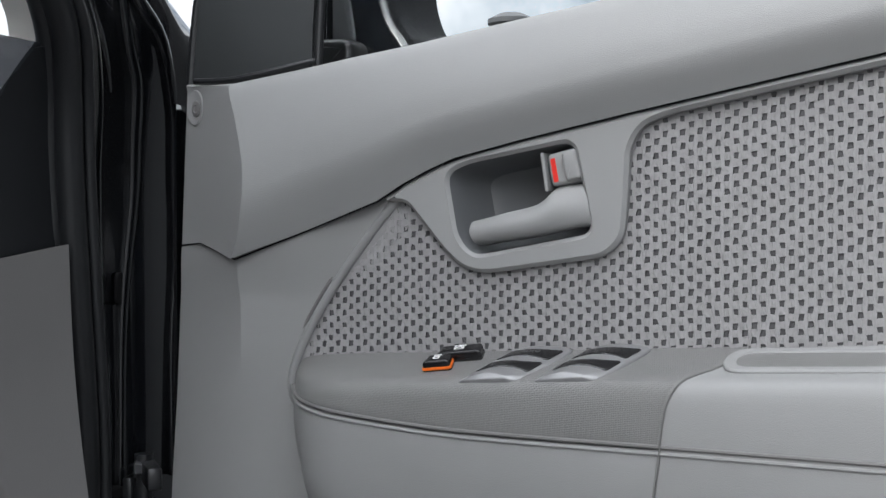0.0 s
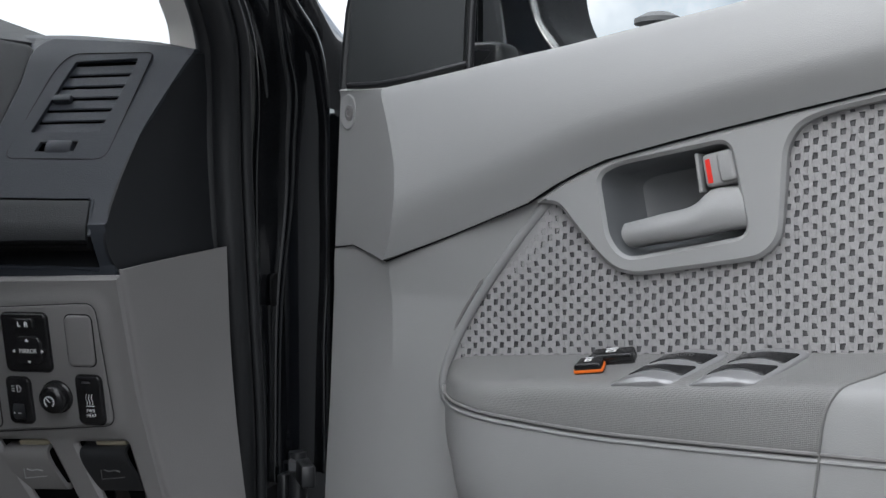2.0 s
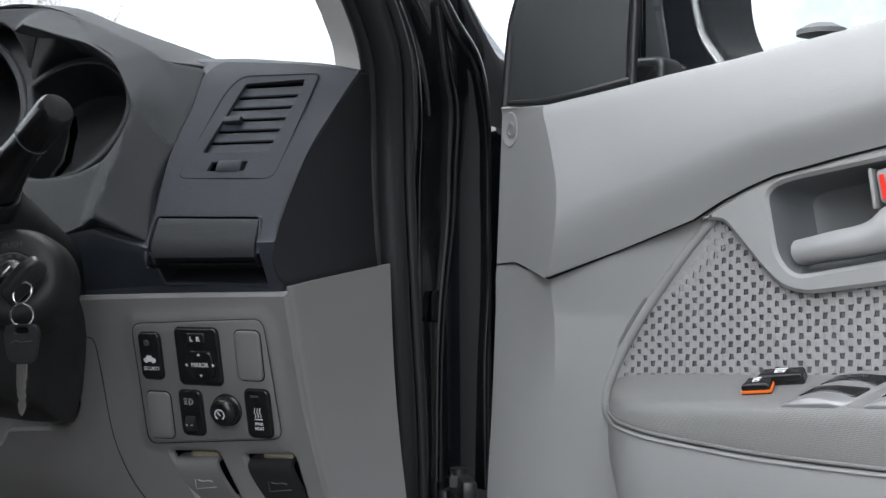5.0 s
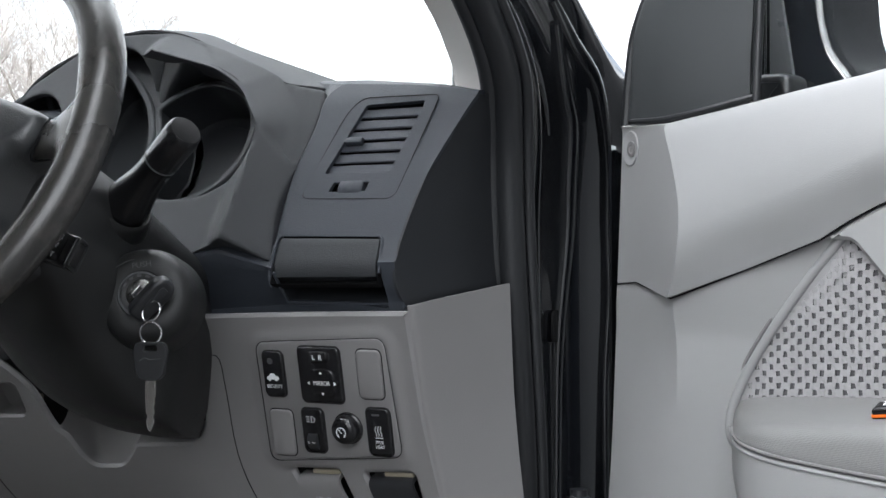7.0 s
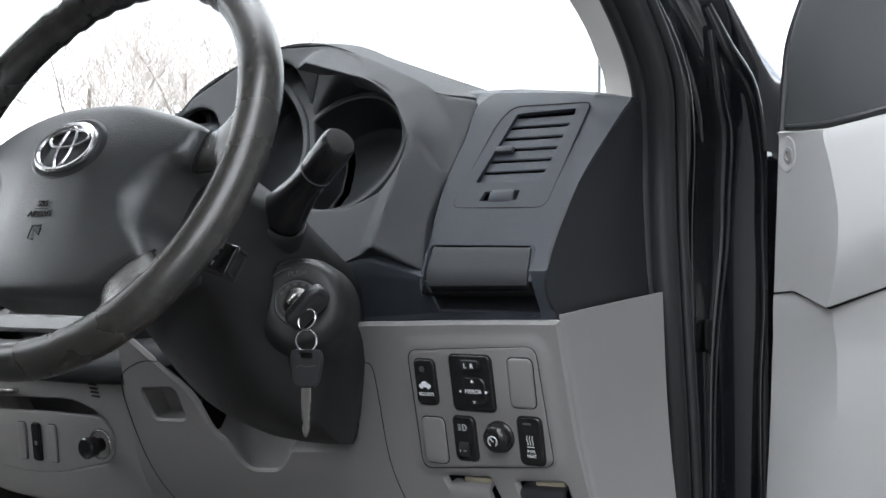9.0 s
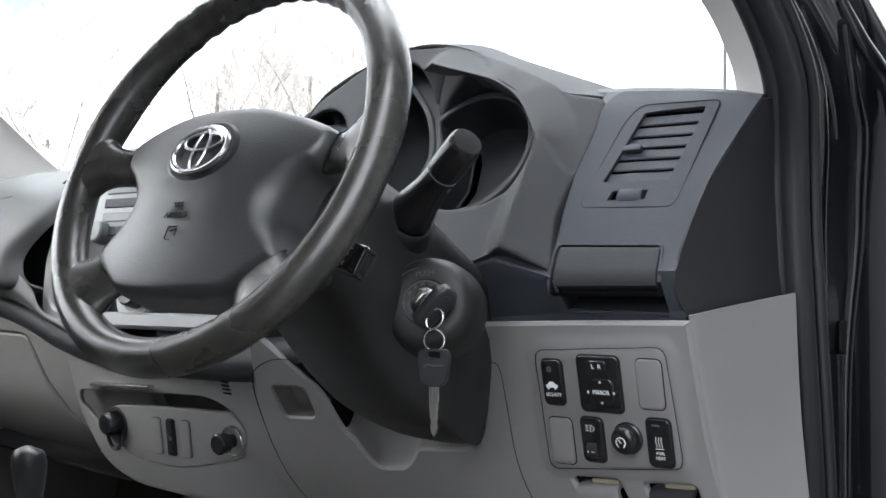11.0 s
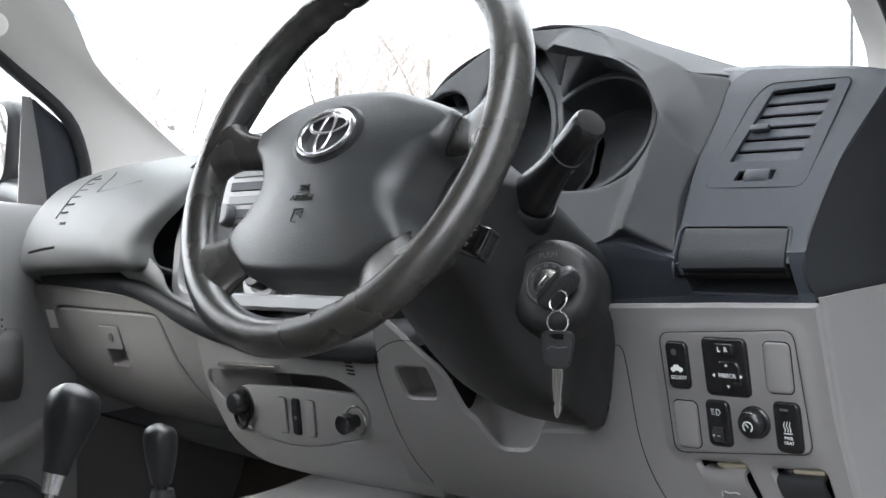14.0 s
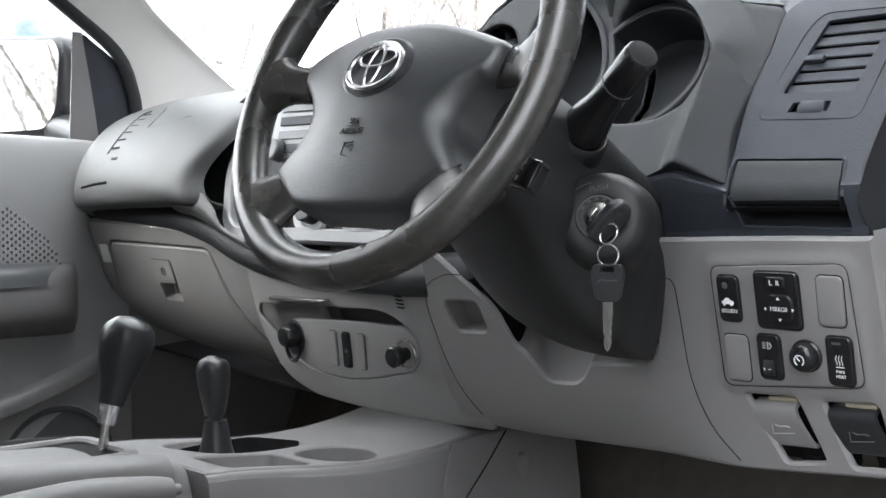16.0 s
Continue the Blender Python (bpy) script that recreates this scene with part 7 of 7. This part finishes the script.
part("mirror_inner", plate(rpoly([(-0.134, 1.30), (-0.106, 1.30), (-0.112, 1.34), (-0.122, 1.40), (-0.134, 1.41)], 0.004), DR @ pose(0, 0, -0.10), 0.003, 0.001), CHAR_SOFT, wing)
part("mirror_arm", plate(rpoly([(-0.155, 1.27), (-0.094, 1.27), (-0.098, 1.320), (-0.106, 1.3255), (-0.155, 1.327)], 0.006), DR @ pose(0, 0, -0.10), 0.03, 0.008, 3), BLACK, wing)

# gear lever and transfer lever
gear = thing("gear_lever", (-0.02, 0.65, 0.86), "black gear lever with a chrome collar on the console", "gear lever", "levers on the console")
part("gear_knob", tube([(-0.02, 0.662, 0.928), (-0.02, 0.667, 0.945), (-0.02, 0.674, 0.970), (-0.02, 0.681, 0.992), (-0.02, 0.686, 1.007), (-0.02, 0.6885, 1.0155), (-0.02, 0.690, 1.0195)], [0.0135, 0.0165, 0.0235, 0.0285, 0.0265, 0.0175, 0.003], 26, n=5), BLACK, gear, "black leather gear knob", angle=80)
part("gear_collar", tube([(-0.02, 0.656, 0.908), (-0.02, 0.662, 0.930)], [0.0095, 0.0125], 18), CHROME, gear, "chrome collar")
part("gear_rod", tube([(-0.02, 0.645, 0.84), (-0.02, 0.657, 0.912)], 0.0055, 12), STEEL, gear)
trans = thing("transfer_lever", (-0.030, 0.80, 0.835), "short black transfer lever with a rubber boot", "gear lever", "levers on the console")
part("transfer_knob", tube([(-0.0105, 0.785, 0.904), (-0.0105, 0.785, 0.922), (-0.0105, 0.784, 0.949), (-0.0105, 0.782, 0.964), (-0.0105, 0.782, 0.971)], [0.0110, 0.0150, 0.0190, 0.0160, 0.004], 20, n=4), BLACK, trans)
part("transfer_rod", tube([(-0.0105, 0.787, 0.864), (-0.0105, 0.785, 0.906)], 0.0065, 12), BLACK, trans)
part("boot", revolve([(0.034, -0.010), (0.026, 0.010), (0.018, 0.036), (0.0122, 0.066), (0.0, 0.066)], pose(-0.0105, 0.787, 0.832), 20), RUBBER, trans)
part("gate", plate_holes(rrect(0.128, 0.25, 0.02), [rrect(0.10, 0.22, 0.015)], pose(-0.026, 0.545, 0.878), 0.008, 0.0, 0.003), GREY, console, "raised grey rim of the lever gate")
part("gate_floor", plate(rrect(0.102, 0.222, 0.015), pose(-0.026, 0.545, 0.8800), 0.001, 0.0003, 1), BLACK_MATT, console)

brake = thing("handbrake", (0.113, 0.40, 0.85), "grey moulded handbrake grip on the console", "handbrake")
part("handbrake_grip", tube([(0.113, 0.30, 0.850), (0.113, 0.48, 0.8625), (0.113, 0.56, 0.8665), (0.113, 0.63, 0.8615), (0.113, 0.652, 0.859)], [0.016, 0.018, 0.0175, 0.0155, 0.0135], 18, n=4), GREY, brake)
part("handbrake_button", tube([(0.113, 0.650, 0.860), (0.113, 0.664, 0.8595)], 0.0055, 12), GREY, brake)

# ---- far side: passenger's door, pillar trim, wing mirror ----
far = thing("passenger_door", (-0.72, 0.4, 0.6), "closed grey passenger door with a patterned cloth insert", "car door")
FD = frame_of((-0.70, 0.0, 0.0), (0, 1, 0), (0, 0, 1))  # x forwards, y up, z inwards
part("door_panel", loft([[(-0.3, 1.255, -0.03), (0.5, 1.252, -0.03), (0.9, 1.245, -0.03), (1.08, 1.235, -0.03)], [(-0.3, 1.248, 0.0), (0.5, 1.246, 0.0), (0.9, 1.238, 0.0), (1.08, 1.228, 0.0)], [(-0.3, 1.18, 0.02), (0.5, 1.18, 0.02), (0.9, 1.17, 0.016), (1.08, 1.16, 0.004)],
                         [(-0.3, 1.05, 0.02), (0.5, 1.05, 0.02), (0.9, 1.04, 0.016), (1.08, 1.03, 0.004)], [(-0.3, 0.85, 0.02), (0.5, 0.85, 0.02), (0.9, 0.85, 0.016), (1.10, 0.84, 0.004)], [(-0.3, 0.56, 0.01), (0.5, 0.56, 0.01), (0.9, 0.56, 0.01), (1.12, 0.56, 0.0)]], 4, 4, 0.01, FD), GREY_DOOR, far)



def cloth_far(o):
    return cloth_panel(o, 0.0, lambda u, z, w: tuple(FD @ V((u, z, w))), lambda u, z: 0.0235)


cloth_f = [(0.60, 1.15), (0.86, 1.13), (0.905, 1.09), (0.935, 1.045), (0.915, 1.03), (0.6, 1.03)]
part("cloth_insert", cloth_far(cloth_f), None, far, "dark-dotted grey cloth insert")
part("armrest", loft([[V((u, z + 0.0, w)) for z, w in ((1.045, 0.0), (1.042, 0.03 * s), (1.030, 0.055 * s), (1.0, 0.062 * s), (0.96, 0.058 * s), (0.935, 0.03 * s), (0.93, 0.0))] for u, s in ((0.2, 1), (0.6, 1), (0.86, 1), (0.92, 0.9), (0.955, 0.55), (0.968, 0.05))], 4, 4, 0.003, FD), GREY, far, "grey armrest", angle=60)
part("armrest_cap", loft([[V((u, z, w)) for z, w in ((1.047, -0.002), (1.047, 0.03 * s), (1.036, 0.057 * s), (1.012, 0.064 * s))] for u, s in ((0.2, 1), (0.6, 1), (0.85, 1), (0.905, 0.85), (0.935, 0.4), (0.94, 0.05))], 4, 4, 0.003, FD), CHAR_SOFT, far)
part("speaker", revolve([(0.10, 0.0), (0.098, 0.006), (0.092, 0.006), (0.088, 0.002), (0.0, 0.006)], FD @ pose(0.93, 0.72, 0.012), 40), CHAR_SOFT, far, "round dark speaker grille")
part("pocket_lip", loft([[V((0.3, 0.80, 0.02)), V((0.7, 0.82, 0.02)), V((0.95, 0.88, 0.018)), V((1.06, 0.95, 0.01))], [V((0.3, 0.79, 0.035)), V((0.7, 0.81, 0.035)), V((0.95, 0.87, 0.030)), V((1.06, 0.94, 0.018))], [V((0.3, 0.77, 0.036)), V((0.7, 0.79, 0.036)), V((0.95, 0.85, 0.032)), V((1.07, 0.92, 0.018))]], 5, 3, 0.003, FD), GREY, far)
# window: belt seal, corner trim, channel and glass
part("sail_trim", loft([[V((1.018, 1.236, -0.012)), V((1.05, 1.240, -0.006)), V((1.088, 1.245, -0.008))], [V((1.007, 1.32, -0.014)), V((1.04, 1.32, -0.006)), V((1.088, 1.31, -0.008))], [V((1.0, 1.37, -0.016)), V((1.02, 1.372, -0.010)), V((1.055, 1.366, -0.010))], [V((0.990, 1.412, -0.018)), V((0.998, 1.410, -0.014)), V((1.006, 1.404, -0.014))]], 5, 4, 0.005, FD), CHAR, far, "dark corner trim of the window")
part("window_channel", loft([[V((0.972, 1.243, -0.018)), V((1.020, 1.235, -0.010))], [V((0.976, 1.33, -0.02)), V((1.007, 1.325, -0.012))], [V((0.980, 1.415, -0.022)), V((0.992, 1.414, -0.014))]], 3, 4, 0.004, FD), GREY, far)
part("frame_seal", tube([FD @ V(p) for p in ((1.092, 1.20, 0.0), (1.082, 1.27, 0.0), (1.077, 1.317, 0.0), (1.046, 1.385, 0.0), (0.955, 1.452, 0.0), (0.86, 1.515, 0.005), (0.66, 1.63, 0.02))], 0.011, 10, n=4), RUBBER, far)
gl = part("door_window", plate([(-0.3, 1.24), (0.990, 1.235), (0.985, 1.42), (0.80, 1.55), (0.6, 1.63), (-0.3, 1.70)], FD, 0.004, 0.0008, 1, -0.03), GLASS, far, "clear side window, closed")
gl.visible_shadow = False
part("kick_panel", loft([[V((1.06, 1.25, 0.01)), V((1.50, 1.25, 0.01))], [V((1.06, 0.54, 0.02)), V((1.50, 0.54, 0.02))]], 3, 3, 0.004, FD), GREY, far)
setting("pillar_trim_left", loft([[(-0.700, 1.085, 1.225), (-0.700, 1.088, 1.298), (-0.698, 1.072, 1.345), (-0.697, 1.040, 1.394), (-0.697, 0.952, 1.460), (-0.690, 0.857, 1.523), (-0.655, 0.55, 1.70)],
                                  [(-0.680, 1.17, 1.25), (-0.675, 1.165, 1.315), (-0.670, 1.135, 1.372), (-0.665, 1.095, 1.42), (-0.655, 1.02, 1.472), (-0.615, 0.90, 1.565), (-0.54, 0.60, 1.76)],
                                  [(-0.650, 1.29, 1.28), (-0.650, 1.259, 1.322), (-0.650, 1.2246, 1.3444), (-0.648, 1.1475, 1.4005), (-0.638, 1.062, 1.468), (-0.59, 0.96, 1.575), (-0.52, 0.65, 1.77)]], 5, 5, 0.006), BEIGE, "pale grey moulded trim of the far windscreen pillar", "pillar trim")
part("grab_cap", revolve([(0.020, 0.0), (0.020, 0.006), (0.016, 0.009), (0, 0.009)], frame_of((-0.648, 0.897, 1.509), (0.3, 1, -0.6), (0, 0.6, 1)), 28), BEIGE, far, "round pale cap")
fw = thing("wing_mirror", (-0.86, 1.06, 1.24), "black wing mirror outside the passenger's window", "wing mirror", "wing mirrors")
MF = frame_of((-0.975, 1.02, 1.345), (0.94, 0.34, 0), (0, 0.03, 1))
mo = rpoly([(-0.10, -0.092), (0.055, -0.088), (0.086, -0.05), (0.092, 0.06), (0.075, 0.088), (-0.10, 0.095)], 0.028, 8)
part("mirror_housing", plate(mo, MF @ pose(0, 0, -0.07), 0.075, 0.018, 4), BLACK, fw)
part("mirror_glass", plate(inset(mo, 0.011), MF, 0.001, 0.0003, 1, 0.006), MIRROR, fw, "mirror glass showing bare trees")
part("mirror_arm", tube([(-0.93, 1.06, 1.27), (-0.80, 1.05, 1.25), (-0.72, 1.04, 1.255)], [0.03, 0.028, 0.035], 12, n=3), BLACK, fw)
